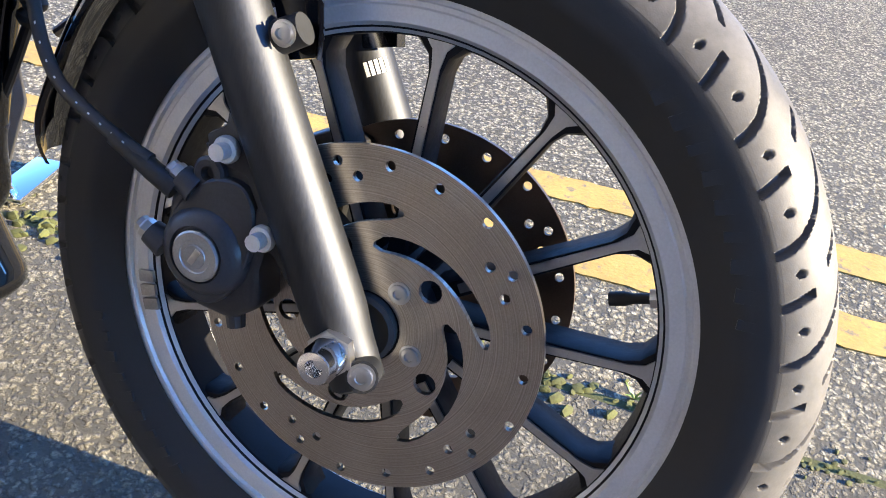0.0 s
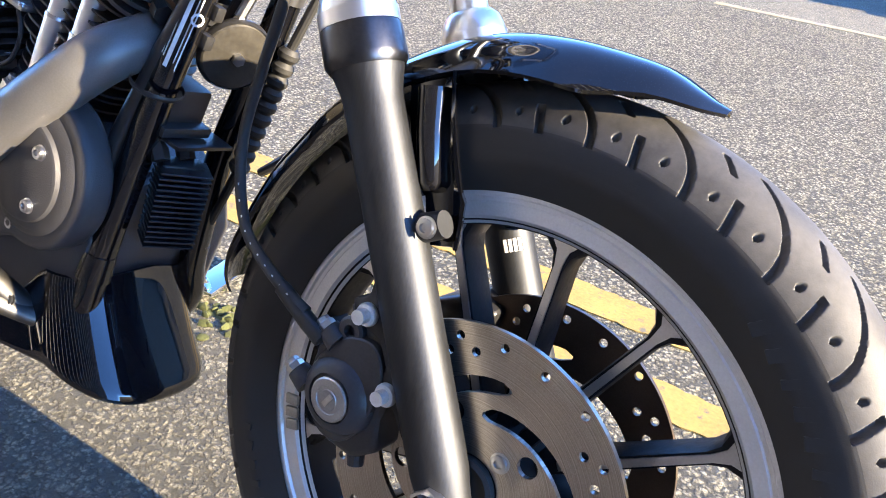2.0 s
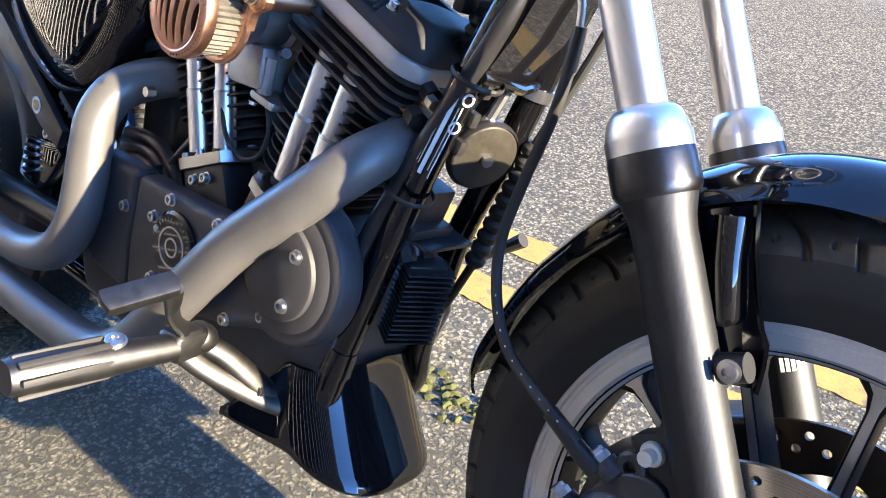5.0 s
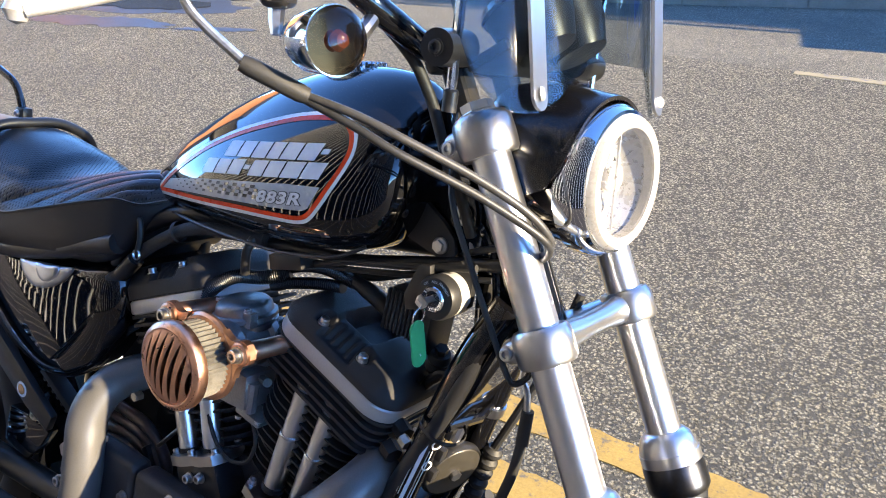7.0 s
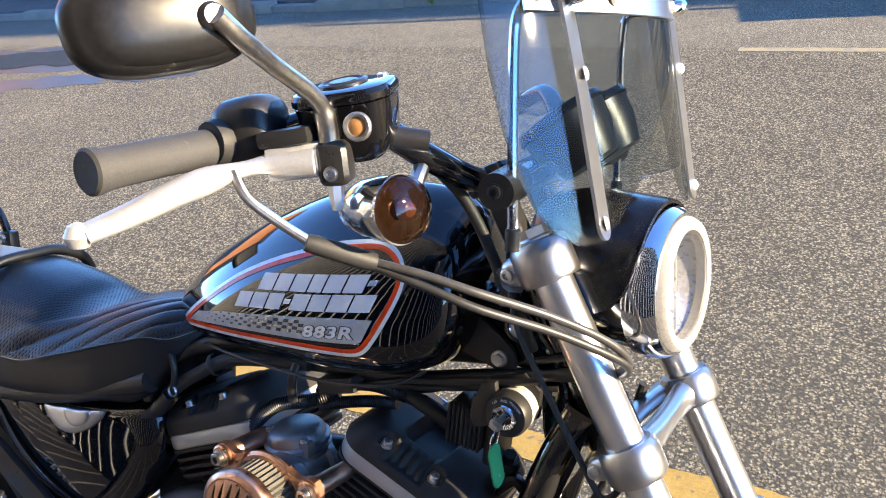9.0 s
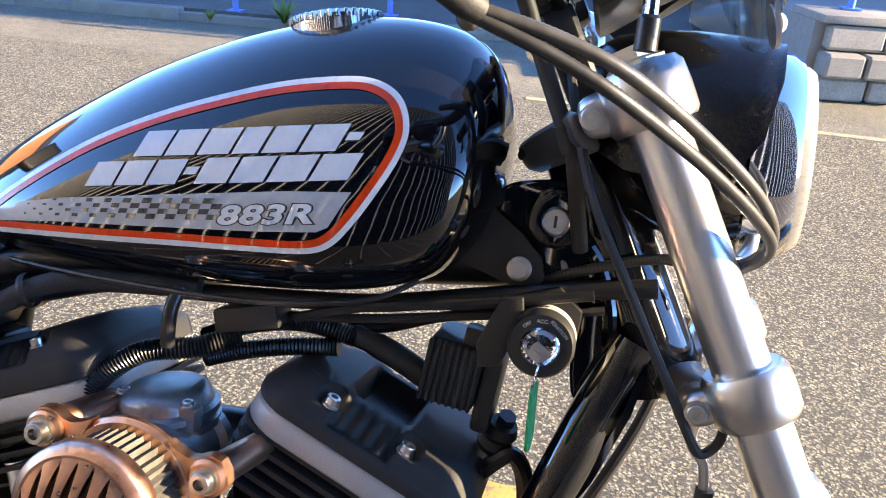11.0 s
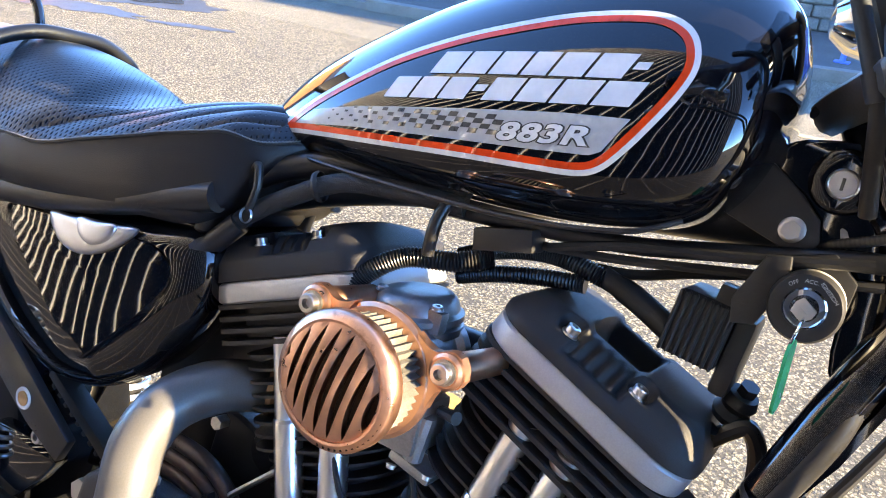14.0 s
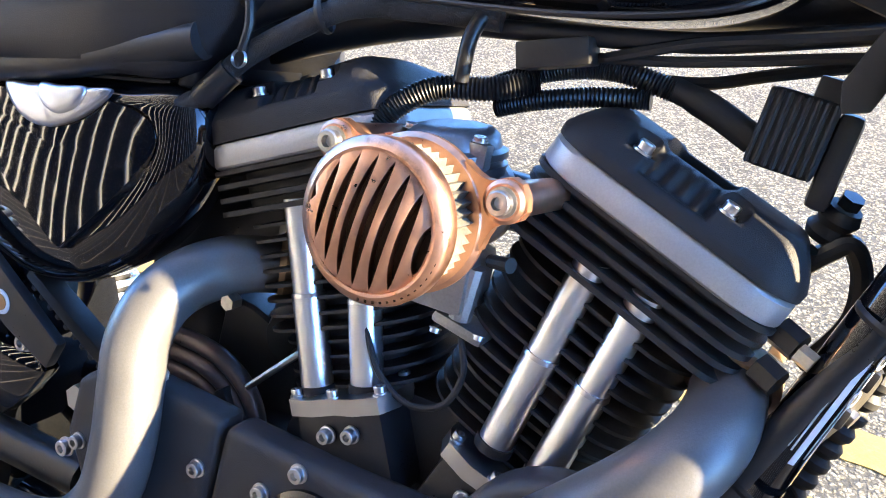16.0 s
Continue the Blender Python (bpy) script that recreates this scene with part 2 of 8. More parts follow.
GRIP = surface("grip_rubber", (0.034, 0.034, 0.035), 0.7, 0.0, 0.3, 60, 500, bump=0.4, bump_scale=700, stain=(0.10, 0.095, 0.09), stain_at=0.64, stain_scale=90)
EXHAUST = surface("exhaust_grey_coating", (0.085, 0.083, 0.083), 0.38, 0.15, 0.2, 14, 600, bump=0.12, bump_scale=900, ior=1.6)
COPPER = surface("aged_copper", (0.70, 0.39, 0.27), 0.34, 1.0, 0.1, 30, 120, stain=(0.34, 0.17, 0.11), stain_at=0.60, stain_scale=26)
COPPER_DARK = surface("dark_copper_slot_shade_and_bars", (0.05, 0.028, 0.02), 0.5, 1.0, 0.4, 60)
FLANGE = surface("heated_steel", (0.45, 0.3, 0.2), 0.5, 0.8, 0.3, 60)
MESH = surface("filter_gauze", (0.115, 0.108, 0.095), 0.7, 0.3, 0.5, 60, 1200, bump=0.8, bump_scale=2500)
ALLOY = surface("cast_alloy", (0.34, 0.34, 0.34), 0.42, 0.9, 0.18, 40, 500, bump=0.2, bump_scale=700)
LEVER = surface("lever_alloy", (0.62, 0.62, 0.62), 0.5, 0.75, 0.12, 60, 500, bump=0.1)
VINYL = surface("seat_vinyl", (0.011, 0.011, 0.013), 0.45, 0.0, 0.2, 10, 500, bump=0.2, bump_scale=900, ior=1.42)
THREAD = surface("seam_thread", (0.2, 0.2, 0.2), 0.8, 0.0, 0.2)
GREY_DECAL = surface("grey_decal", (0.44, 0.44, 0.44), 0.35, 0.0, 0.1, 60, coat=0.6, ior=1.2)
SILVER_DECAL = surface("silver_decal", (0.68, 0.68, 0.69), 0.35, 0.0, 0.06, 60, coat=0.6, ior=1.2)
WHITE_DECAL = surface("white_decal", (0.72, 0.72, 0.71), 0.3, 0.0, 0.06, 60, coat=0.8)
ORANGE_DECAL = surface("orange_decal", (0.82, 0.055, 0.010), 0.3, 0.0, 0.08, 60, coat=0.5, ior=1.2)
DARK_DECAL = surface("dark_decal", (0.03, 0.03, 0.03), 0.3, 0.0, 0.1, 60, coat=0.8)
GREEN = surface("green_plastic", (0.0, 0.36, 0.14), 0.35, 0.0, 0.1, 60)
HALO = surface("halo_ring_plastic", (0.33, 0.315, 0.29), 0.3, 0.0, 0.05, 40, coat=0.6)
WHITE_PRINT = surface("white_print", (0.62, 0.62, 0.62), 0.5, 0.0, 0.1)
AMBER = surface("amber_lens", (0.36, 0.17, 0.06), 0.2, 0.0, 0.2, 60, coat=1.0)
FROST = surface("headlamp_reflector", (0.56, 0.56, 0.57), 0.3, 0.6, 0.1, 60)


def clear(name, colour, rough=0.02, alpha=0.0):
    """Glass: tinted by colour."""
    m = bpy.data.materials.new(name)
    m.use_nodes = True
    n, link = m.node_tree.nodes, m.node_tree.links.new
    n.clear()
    out, t, g, mix, f, p, k = (n.new("ShaderNode" + k) for k in ("OutputMaterial", "BsdfTransparent", "BsdfGlossy", "MixShader", "LayerWeight", "Math", "Math"))
    t.inputs[0].default_value = (*colour, 1)
    g.inputs["Roughness"].default_value = rough
    f.inputs["Blend"].default_value = 0.5
    p.operation, p.inputs[1].default_value = "POWER", 4.0
    k.operation, k.inputs[1].default_value, k.inputs[2].default_value = "MULTIPLY_ADD", 0.8, 0.035
    link(f.outputs["Facing"], p.inputs[0])
    link(p.outputs[0], k.inputs[0])
    link(k.outputs[0], mix.inputs[0])
    link(t.outputs[0], mix.inputs[1])
    link(g.outputs[0], mix.inputs[2])
    link(mix.outputs[0], out.inputs[0])
    return m


SMOKED = clear("smoked_screen", (0.68, 0.72, 0.735))
LENS = clear("clear_lens", (0.9, 0.9, 0.9))
DARK_LENS = clear("smoked_lens", (0.30, 0.19, 0.12), 0.03)


def tyre_rubber(dusted):
    """Tyre rubber with pale road dust on the tread."""
    m = surface("tyre_rubber", (0.017, 0.017, 0.018), 0.6, 0.0, 0.25, 30, 500, bump=0.1, bump_scale=900)
    if dusted:
        m.name = "tyre_tread"
        nt = m.node_tree
        b = nt.nodes["Principled BSDF"]
        old = b.inputs["Base Color"].links[0].from_socket
        tx, mx, mr = nt.nodes.new("ShaderNodeTexNoise"), nt.nodes.new("ShaderNodeMix"), nt.nodes.new("ShaderNodeMapRange")
        tx.inputs["Scale"].default_value, tx.inputs["Detail"].default_value, tx.inputs["Roughness"].default_value = 22, 7, 0.7
        co = nt.nodes.new("ShaderNodeTexCoord")
        nt.links.new(co.outputs["Object"], tx.inputs["Vector"])
        mr.inputs["From Min"].default_value, mr.inputs["From Max"].default_value = 0.3, 0.75
        mr.inputs["To Min"].default_value, mr.inputs["To Max"].default_value = 0.1, 0.95
        nt.links.new(tx.outputs[0], mr.inputs["Value"])
        mx.data_type = "RGBA"
        nt.links.new(mr.outputs[0], mx.inputs["Factor"])
        nt.links.new(old, mx.inputs["A"])
        mx.inputs["B"].default_value = (0.088, 0.083, 0.078, 1)
        nt.links.new(mx.outputs["Result"], b.inputs["Base Color"])
    return m


TREAD, SIDEWALL = tyre_rubber(True), tyre_rubber(False)


def chippings(name, dark, light, warm=0.0, grain=150.0, bump=0.8, patchy=0.25):
    """Rolled asphalt: uneven stone grains of several sizes in a dark binder, worn patches and stains."""
    m = bpy.data.materials.new(name)
    m.use_nodes = True
    nt = m.node_tree
    n, link = nt.nodes, nt.links.new
    b = n["Principled BSDF"]
    co = n.new("ShaderNodeTexCoord")

    def noisy(scale, detail, rough):
        t = n.new("ShaderNodeTexNoise")
        t.inputs["Scale"].default_value, t.inputs["Detail"].default_value, t.inputs["Roughness"].default_value = scale, detail, rough
        link(co.outputs["Object"], t.inputs["Vector"])
        return t.outputs[0]

    def ranged(value, a, b_, c, d):
        r = n.new("ShaderNodeMapRange")
        for key, v in (("From Min", a), ("From Max", b_), ("To Min", c), ("To Max", d)):
            r.inputs[key].default_value = v
        link(value, r.inputs["Value"])
        return r.outputs[0]

    def both(kind, a, b_):
        k = n.new("ShaderNodeMath")
        k.operation = kind
        link(a, k.inputs[0])
        link(b_, k.inputs[1])
        return k.outputs[0]

    # stones: rounded cells broken up by finer grain
    warp = n.new("ShaderNodeTexNoise")
    warp.inputs["Scale"].default_value, warp.inputs["Detail"].default_value = grain * 0.8, 4
    bend = n.new("ShaderNodeVectorMath")
    bend.operation = "MULTIPLY_ADD"
    bend.inputs[1].default_value = (0.016,) * 3
    link(co.outputs["Object"], warp.inputs["Vector"])
    link(warp.outputs["Color"], bend.inputs[0])
    link(co.outputs["Object"], bend.inputs[2])
    cell = n.new("ShaderNodeTexVoronoi")
    cell.inputs["Scale"].default_value = grain
    link(bend.outputs[0], cell.inputs["Vector"])
    tint = n.new("ShaderNodeSeparateColor")
    link(cell.outputs["Color"], tint.inputs[0])
    stone = ranged(cell.outputs["Distance"], 0.22, 0.62, 1.0, 0.0)
    fine = ranged(noisy(grain * 2.2, 4, 0.7), 0.36, 0.62, 0.0, 1.0)
    body = both("MULTIPLY", ranged(stone, 0, 1, 0.10, 1.0), ranged(fine, 0, 1, 0.32, 1.0))
    factor = both("MULTIPLY", body, ranged(tint.outputs[0], 0, 1, 0.36, 1.44))
    mix = n.new("ShaderNodeMix")
    mix.data_type = "RGBA"
    mix.inputs["A"].default_value = (dark, dark * (1 - 0.03 * warm), dark * (1 - 0.16 * warm), 1)
    mix.inputs["B"].default_value = (light, light * (1 - 0.05 * warm), light * (1 - 0.20 * warm), 1)
    link(factor, mix.inputs["Factor"])
    wear = both("MULTIPLY", ranged(noisy(0.8, 8, 0.62), 0.3, 0.7, 1 - patchy, 1 + patchy), ranged(noisy(7.0, 6, 0.7), 0.3, 0.7, 1 - 0.7 * patchy, 1 + 0.7 * patchy))
    out = n.new("ShaderNodeMix")
    out.data_type, out.blend_type = "RGBA", "MULTIPLY"
    out.inputs["Factor"].default_value = 1.0
    link(mix.outputs["Result"], out.inputs["A"])
    link(wear, out.inputs["B"])
    link(out.outputs["Result"], b.inputs["Base Color"])
    b.inputs["Roughness"].default_value = 0.85
    bn = n.new("ShaderNodeBump")
    bn.inputs["Strength"].default_value, bn.inputs["Distance"].default_value = bump, 0.007
    link(body, bn.inputs["Height"])
    link(bn.outputs[0], b.inputs["Normal"])
    return m


ROAD = chippings("road_chippings", 0.030, 0.50, 1.7, 105, 1.0, 0.16)
STRIP = chippings("gutter_chippings", 0.04, 0.34, 1.6, 115, 1.0, 0.3)
FAR_ROAD = chippings("far_road_asphalt", 0.045, 0.46, 1.6, 150, 0.5, 0.2)
FOOTWAY = chippings("footway_asphalt", 0.07, 0.2, 0.3, 200, 0.3, 0.2)
YELLOW = surface("worn_yellow_paint", (0.36, 0.235, 0.062), 0.75, 0.0, 0.25, 9, 150, bump=0.8, bump_scale=160, stain=(0.14, 0.12, 0.085), stain_at=0.57, stain_scale=34)
PALE_YELLOW = surface("faded_yellow_paint", (0.33, 0.28, 0.16), 0.8, 0.0, 0.2, 9, 150, stain=(0.22, 0.2, 0.17), stain_at=0.5, stain_scale=14)
STONE = surface("wall_stone", (0.25, 0.23, 0.20), 0.85, 0.0, 0.3, 6, 60, bump=1.0, bump_scale=50)
MORTAR = surface("mortar", (0.22, 0.2, 0.18), 0.9, 0.0, 0.2, 20)
KERB = surface("kerb_stone", (0.22, 0.205, 0.18), 0.85, 0.0, 0.25, 8, 90, bump=0.8, bump_scale=80)
MOSS = surface("moss", (0.055, 0.062, 0.02), 0.9, 0.0, 0.5, 60, 300, bump=1.0, bump_scale=300)
BLUE = surface("blue_railing_paint", (0.06, 0.2, 0.58), 0.4, 0.0, 0.12, 10, 200)
BLUE_DOOR = surface("blue_door_paint", (0.02, 0.07, 0.3), 0.4, 0.0, 0.15, 10, 200)
LEAF = surface("weed_leaf", (0.10, 0.16, 0.02), 0.5, 0.0, 0.35, 60)
BRICK = surface("orange_brick", (0.36, 0.15, 0.07), 0.85, 0.0, 0.25, 1.5, 30, bump=0.5, bump_scale=30)
CLADDING = surface("dark_cladding", (0.012, 0.012, 0.014), 0.9, 0.0, 0.2, 2, ior=1.25)
BATTEN = surface("pale_batten", (0.72, 0.71, 0.68), 0.6, 0.0, 0.15, 3)
# ---------- ground, road and what stands beside it ----------
def sheet(name, xs, ys, mats, pick, label, kind="structure", z=0.0):
    bm = bmesh.new()
    vs = [[bm.verts.new((x, y, z)) for x in xs] for y in ys]
    for j in range(len(ys) - 1):
        for i in range(len(xs) - 1):
            f = bm.faces.new((vs[j][i], vs[j][i + 1], vs[j + 1][i + 1], vs[j + 1][i]))
            f.material_index = pick((xs[i] + xs[i + 1]) / 2, (ys[j] + ys[j + 1]) / 2)
    me = bpy.data.meshes.new(name)
    bm.to_mesh(me)
    bm.free()
    for m in mats:
        me.materials.append(m)
    return tagged(new(name, me), label, name, kind=kind)


sheet("ground", [-400, -30, -8, -2, 2, 8, 30, 400], [-400, -30, -4, 0.398, 0.412, 4.37, 30, 400], [STRIP, MOSS, ROAD, FAR_ROAD],
      lambda x, y: 0 if y < 0.398 else 1 if y < 0.412 else 2 if y < 4.37 else 3,
      "grey chipping asphalt road with a mossy joint along its gutter")


def ragged_strip(name, x0, x1, y0, y1, mat, label, category, step=0.02, rag=0.004, height=0.003, seed=1):
    """A painted band along x with worn, uneven edges."""
    rnd = random.Random(seed)
    bm = bmesh.new()
    n = int((x1 - x0) / step)
    rows = []
    for i in range(n + 1):
        x = x0 + (x1 - x0) * i / n
        a, b = y0 + rnd.uniform(-rag, rag) + 0.006 * noise.noise((x * 3, seed, 0)), y1 + rnd.uniform(-rag, rag) + 0.006 * noise.noise((x * 3, seed, 9))
        rows.append([bm.verts.new(p) for p in ((x, a, 0.0005), (x, a, height), (x, b, height), (x, b, 0.0005))])
    for p, q in zip(rows, rows[1:]):
        for k in range(3):
            bm.faces.new((p[k], q[k], q[k + 1], p[k + 1]))
    me = bpy.data.meshes.new(name)
    bmesh.ops.recalc_face_normals(bm, faces=bm.faces)
    bm.to_mesh(me)
    bm.free()
    me.materials.append(mat)
    return tagged(new(name, me), label, category, kind="structure")


ragged_strip("road_marking", -6, 6, 0.672, 0.765, YELLOW, "worn yellow painted line, cracked, along the gutter", "road marking", seed=2)
ragged_strip("road_marking", -6, 6, 0.888, 0.980, YELLOW, "worn yellow painted line, cracked, on the road", "road marking", seed=5)
ragged_strip("road_marking", -0.9, 5, 4.30, 4.37, PALE_YELLOW, "faded pale yellow line along the far tarmac joint", "road marking", seed=8)

# moss and chips along the joint
rnd = random.Random(4)
bm = bmesh.new()
for i in range(900):
    x = rnd.uniform(-1.6, 1.6)
    r = rnd.uniform(0.002, 0.007) * (1.6 if noise.noise((x * 2.2, 3, 0)) > 0.1 else 0.7)
    b = bmesh.ops.create_icosphere(bm, subdivisions=1, radius=r, matrix=pose(x, 0.405 + rnd.gauss(0, 0.008 if i % 2 else 0.035), 0.001, rnd.uniform(0, 90), 0, rnd.uniform(0, 90)) @ Matrix.Diagonal((1.3, 1, 0.6, 1)))
tagged(part("moss", bm, MOSS, None), "dark green moss clumps grown along the gutter joint", "moss", kind="stuff")


def weed(at, size, count, seed):
    """A small plant of narrow curved leaves."""
    rnd = random.Random(seed)
    root = tagged(new("weed"), "small bright green weed sprouting from the kerb joint", "weed", group="weeds by the kerb")
    root.matrix_world = pose(*at)
    for i in range(count):
        a, lean, length, w = rnd.uniform(0, 6.28), rnd.uniform(0.3, 1.0), size * rnd.uniform(0.6, 1.1), size * rnd.uniform(0.08, 0.16)
        rows = []
        bm = bmesh.new()
        for k in range(6):
            t = k / 5
            out, up = length * t * lean * (0.6 + 0.6 * t), length * (t - 0.35 * lean * t * t)
            half = w * math.sin(math.pi * min(0.98, 0.12 + 0.85 * t))
            c, s = math.cos(a), math.sin(a)
            rows.append([bm.verts.new((out * c - q * half * s, out * s + q * half * c, up + (0 if q else -0.1 * half))) for q in (-1, 0, 1)])
        for p, q in zip(rows, rows[1:]):
            for k in range(2):
                bm.faces.new((p[k], p[k + 1], q[k + 1], q[k]))
        part("leaf", bm, LEAF, root)
    return root


weed((0.33, 0.405, 0), 0.034, 9, 1)
weed((0.26, 0.42, 0), 0.024, 7, 2)
weed((0.40, 0.40, 0), 0.022, 7, 3)

# the far kerb, footway, railing posts, wall and steps
KERB_LINE = [(-30, 4.7), (-9, 5.35), (-4.8, 5.45), (-3.0, 5.62), (1.15, 6.95), (9, 9.6), (30, 16.6)]
FOOT_WAY = Vector((-0.316, 0.948, 0))


def beside(line, a, b, z0, z1):
    """A long solid along a line, from a to b metres behind it."""
    bm = bmesh.new()
    loft(bm, [[V(x, y, 0) + FOOT_WAY * a + V(0, 0, z0), V(x, y, 0) + FOOT_WAY * b + V(0, 0, z0), V(x, y, 0) + FOOT_WAY * b + V(0, 0, z1), V(x, y, 0) + FOOT_WAY * a + V(0, 0, z1)] for x, y in line])
    return bm


tagged(part("pavement", beside(KERB_LINE, 0.14, 2.4, -0.05, 0.085), FOOTWAY, None, smooth=0), "dark asphalt footway behind the kerb", "pavement", kind="structure")
kerb = tagged(part("kerb", beside(KERB_LINE, 0.02, 0.13, -0.05, 0.06), MORTAR, None, smooth=0), "row of pale kerb stones beside the far road", "kerb", kind="structure")
start, way = V(-9, 3.55, 0), (V(1.15, 6.95, 0) - V(-9, 3.55, 0)).normalized()
turn = math.degrees(math.atan2(way.y, way.x))
first = None
for (x0, y0), (x1, y1) in zip(KERB_LINE[1:4], KERB_LINE[2:5]):
    a_, along = V(x0, y0, 0), V(x1 - x0, y1 - y0, 0)
    for i in range(int(along.length / 0.92)):
        m = Matrix.Translation(a_ + along.normalized() * (0.46 + 0.92 * i) + FOOT_WAY * 0.07 + V(0, 0, 0.03)) @ pose(0, 0, 0, 0, 0, math.degrees(math.atan2(along.y, along.x)))
        if first is None:
            first = part("kerb_stone", block((0.91, 0.135, 0.13), 0.012), KERB, kerb)
            first.matrix_local = m
        else:
            same("kerb_stone", first, m, kerb)
weed((-3.02, 5.62, 0.05), 0.22, 12, 7)
weed((-2.55, 5.76, 0.05), 0.14, 9, 8)
weed((-3.55, 5.42, 0.05), 0.12, 8, 9)


def post(at):
    root = tagged(new("railing_post"), "pale blue painted steel railing post on the footway", "post", group="railing posts")
    root.matrix_world = pose(*at)
    part("shaft", lathe([(0.024, 0), (0.024, 1.1), (0.02, 1.12)], (0, 0, 0), (0, 0, 1), 14), BLUE, root)
    part("base_plate", block((0.12, 0.12, 0.012), 0.003, pose(0, 0, 0.006)), BLUE, root)
    return root


first = post((-3.5, 5.75, 0.085))
for x, y, z in ((-2.35, 6.3, 0.085), (-1.0, 6.78, 0.085), (1.05, 5.55, 0.55), (2.6, 5.9, 0.55)):
    copy_thing(first, pose(x, y, z))

# the stone wall behind the footway
wall = tagged(part("wall_far", beside([(-16, 4.0), (-9, 4.2), (-4.8, 4.95), (-3.0, 5.56), (1.15, 6.95), (9, 9.6), (16, 12)], 2.5, 2.8, -0.05, 1.34), MORTAR, None, smooth=0), "coursed pale stone wall beyond the footway", "wall", kind="structure")
rnd = random.Random(11)
stones = [part("stone", block((w, 0.08, 0.115), 0.014, segments=1), STONE, wall) for w in (0.30, 0.40, 0.24, 0.46)]
used = set()
for row in range(9):
    d = rnd.uniform(0, 0.2)
    while d < 8.6:
        k = rnd.randrange(4)
        w = (0.30, 0.40, 0.24, 0.46)[k]
        m = Matrix.Translation(start + way * (4.4 + d + w / 2) + FOOT_WAY * (2.49 + rnd.uniform(-0.008, 0.008)) + V(0, 0, 0.15 + row * 0.128)) @ pose(0, 0, 0, 0, 0, turn)
        if k in used:
            same("stone", stones[k], m, wall)
        else:
            stones[k].matrix_local = m
            used.add(k)
        d += w + 0.014

# raised terrace with a rough stone face before a blue door
TM = pose(0.80, 5.16, 0, 0, 0, 13)
terrace = tagged(new("terrace_wall"), "low rough stone terrace wall with pale coping", "wall", kind="structure")
terrace.matrix_world = TM
part("core", block((5.0, 2.6, 0.50), 0.0, pose(2.5, 1.36, 0.25)), MORTAR, terrace, smooth=0)
rnd = random.Random(21)
for row in range(3):
    d = rnd.uniform(0, 0.1)
    while d < 3.2:
        w = rnd.uniform(0.24, 0.46)
        out = 0.10 if row == 1 and rnd.random() < 0.45 else rnd.uniform(-0.01, 0.012)
        part("stone", block((w, 0.12 + 2 * max(0, out), 0.150), 0.018, pose(d + w / 2, 0.05, 0.082 + 0.163 * row), 1), KERB if row == 1 else STONE, terrace)
        d += w + 0.014
for k in range(5):
    part("coping_slab", block((0.62, 0.5, 0.05), 0.008, pose(0.32 + 0.635 * k, 0.22, 0.522)), KERB, terrace)
door = tagged(new("entrance_door"), "dark blue painted door with pale blue frame", "door")
door.matrix_world = TM @ pose(1.55, 2.60, 0.50)
part("door_leaf", block((1.6, 0.05, 2.05), 0.006, pose(0, 0, 1.03)), BLUE_DOOR, door)
for x in (-0.86, 0.86):
    part("door_frame", block((0.1, 0.09, 2.2), 0.006, pose(x, -0.01, 1.1)), BLUE, door)
part("door_rail", block((1.62, 0.03, 0.12), 0.005, pose(0, -0.045, 1.0)), BLUE, door)

# puddle in the far road
bm = bmesh.new()
ring = [bm.verts.new((1.1 * math.cos(a) * (1 + 0.25 * noise.noise((math.cos(a) * 2, math.sin(a) * 2, 5))), 0.26 * math.sin(a) * (1 + 0.5 * noise.noise((math.cos(a) * 3, math.sin(a) * 3, 8))), 0)) for a in (2 * math.pi * i / 60 for i in range(60))]
bm.faces.new(ring)
puddle = tagged(part("puddle", bm, surface("puddle_water", (0.05, 0.05, 0.055), 0.03, 0.0, 0.2, 3, rough_vary=0.02, ior=1.33), None), "shallow rain puddle lying on the far road", "puddle", kind="structure")
puddle.matrix_world = pose(-6.75, 3.95, 0.006, 0, 0, 8)
WET = surface("wet_asphalt", (0.07, 0.065, 0.06), 0.35, 0.0, 0.3, 4, 60, bump=0.3, bump_scale=120)
for k, (x, y, a, b, turn_by) in enumerate(((-6.75, 3.95, 1.45, 0.42, 8), (-6.1, 3.3, 0.8, 0.16, 12), (-4.9, 3.55, 0.34, 0.06, 20))):
    bm = bmesh.new()
    bm.faces.new([bm.verts.new((a * math.cos(q) * (1 + 0.35 * noise.noise((math.cos(q) * 2.5, math.sin(q) * 2.5, 3 + k))), b * math.sin(q) * (1 + 0.6 * noise.noise((math.cos(q) * 4, math.sin(q) * 4, 7 + k))), 0)) for q in (2 * math.pi * i / 72 for i in range(72))])
    tagged(part("wet_patch", bm, WET, None), "dark damp stain on the asphalt road", "stain", kind="structure").matrix_world = pose(x, y, 0.0025 + 0.0004 * k, 0, 0, turn_by)

# unseen near ground: mirrored shade and light lines put into dark slabs, pale joints
near_ground = tagged(part("shade_ground_near", block((13, 1.85, 0.04), 0.0, pose(-3.2, -1.175, -0.012)), surface("shaded_ground", (0.03, 0.03, 0.033), 0.7, 0.0, 0.3, 2, 60), None, smooth=0), "unseen added ground, mirrored shade and light lines put into slabs and joints", "pavement", kind="structure")
first = None
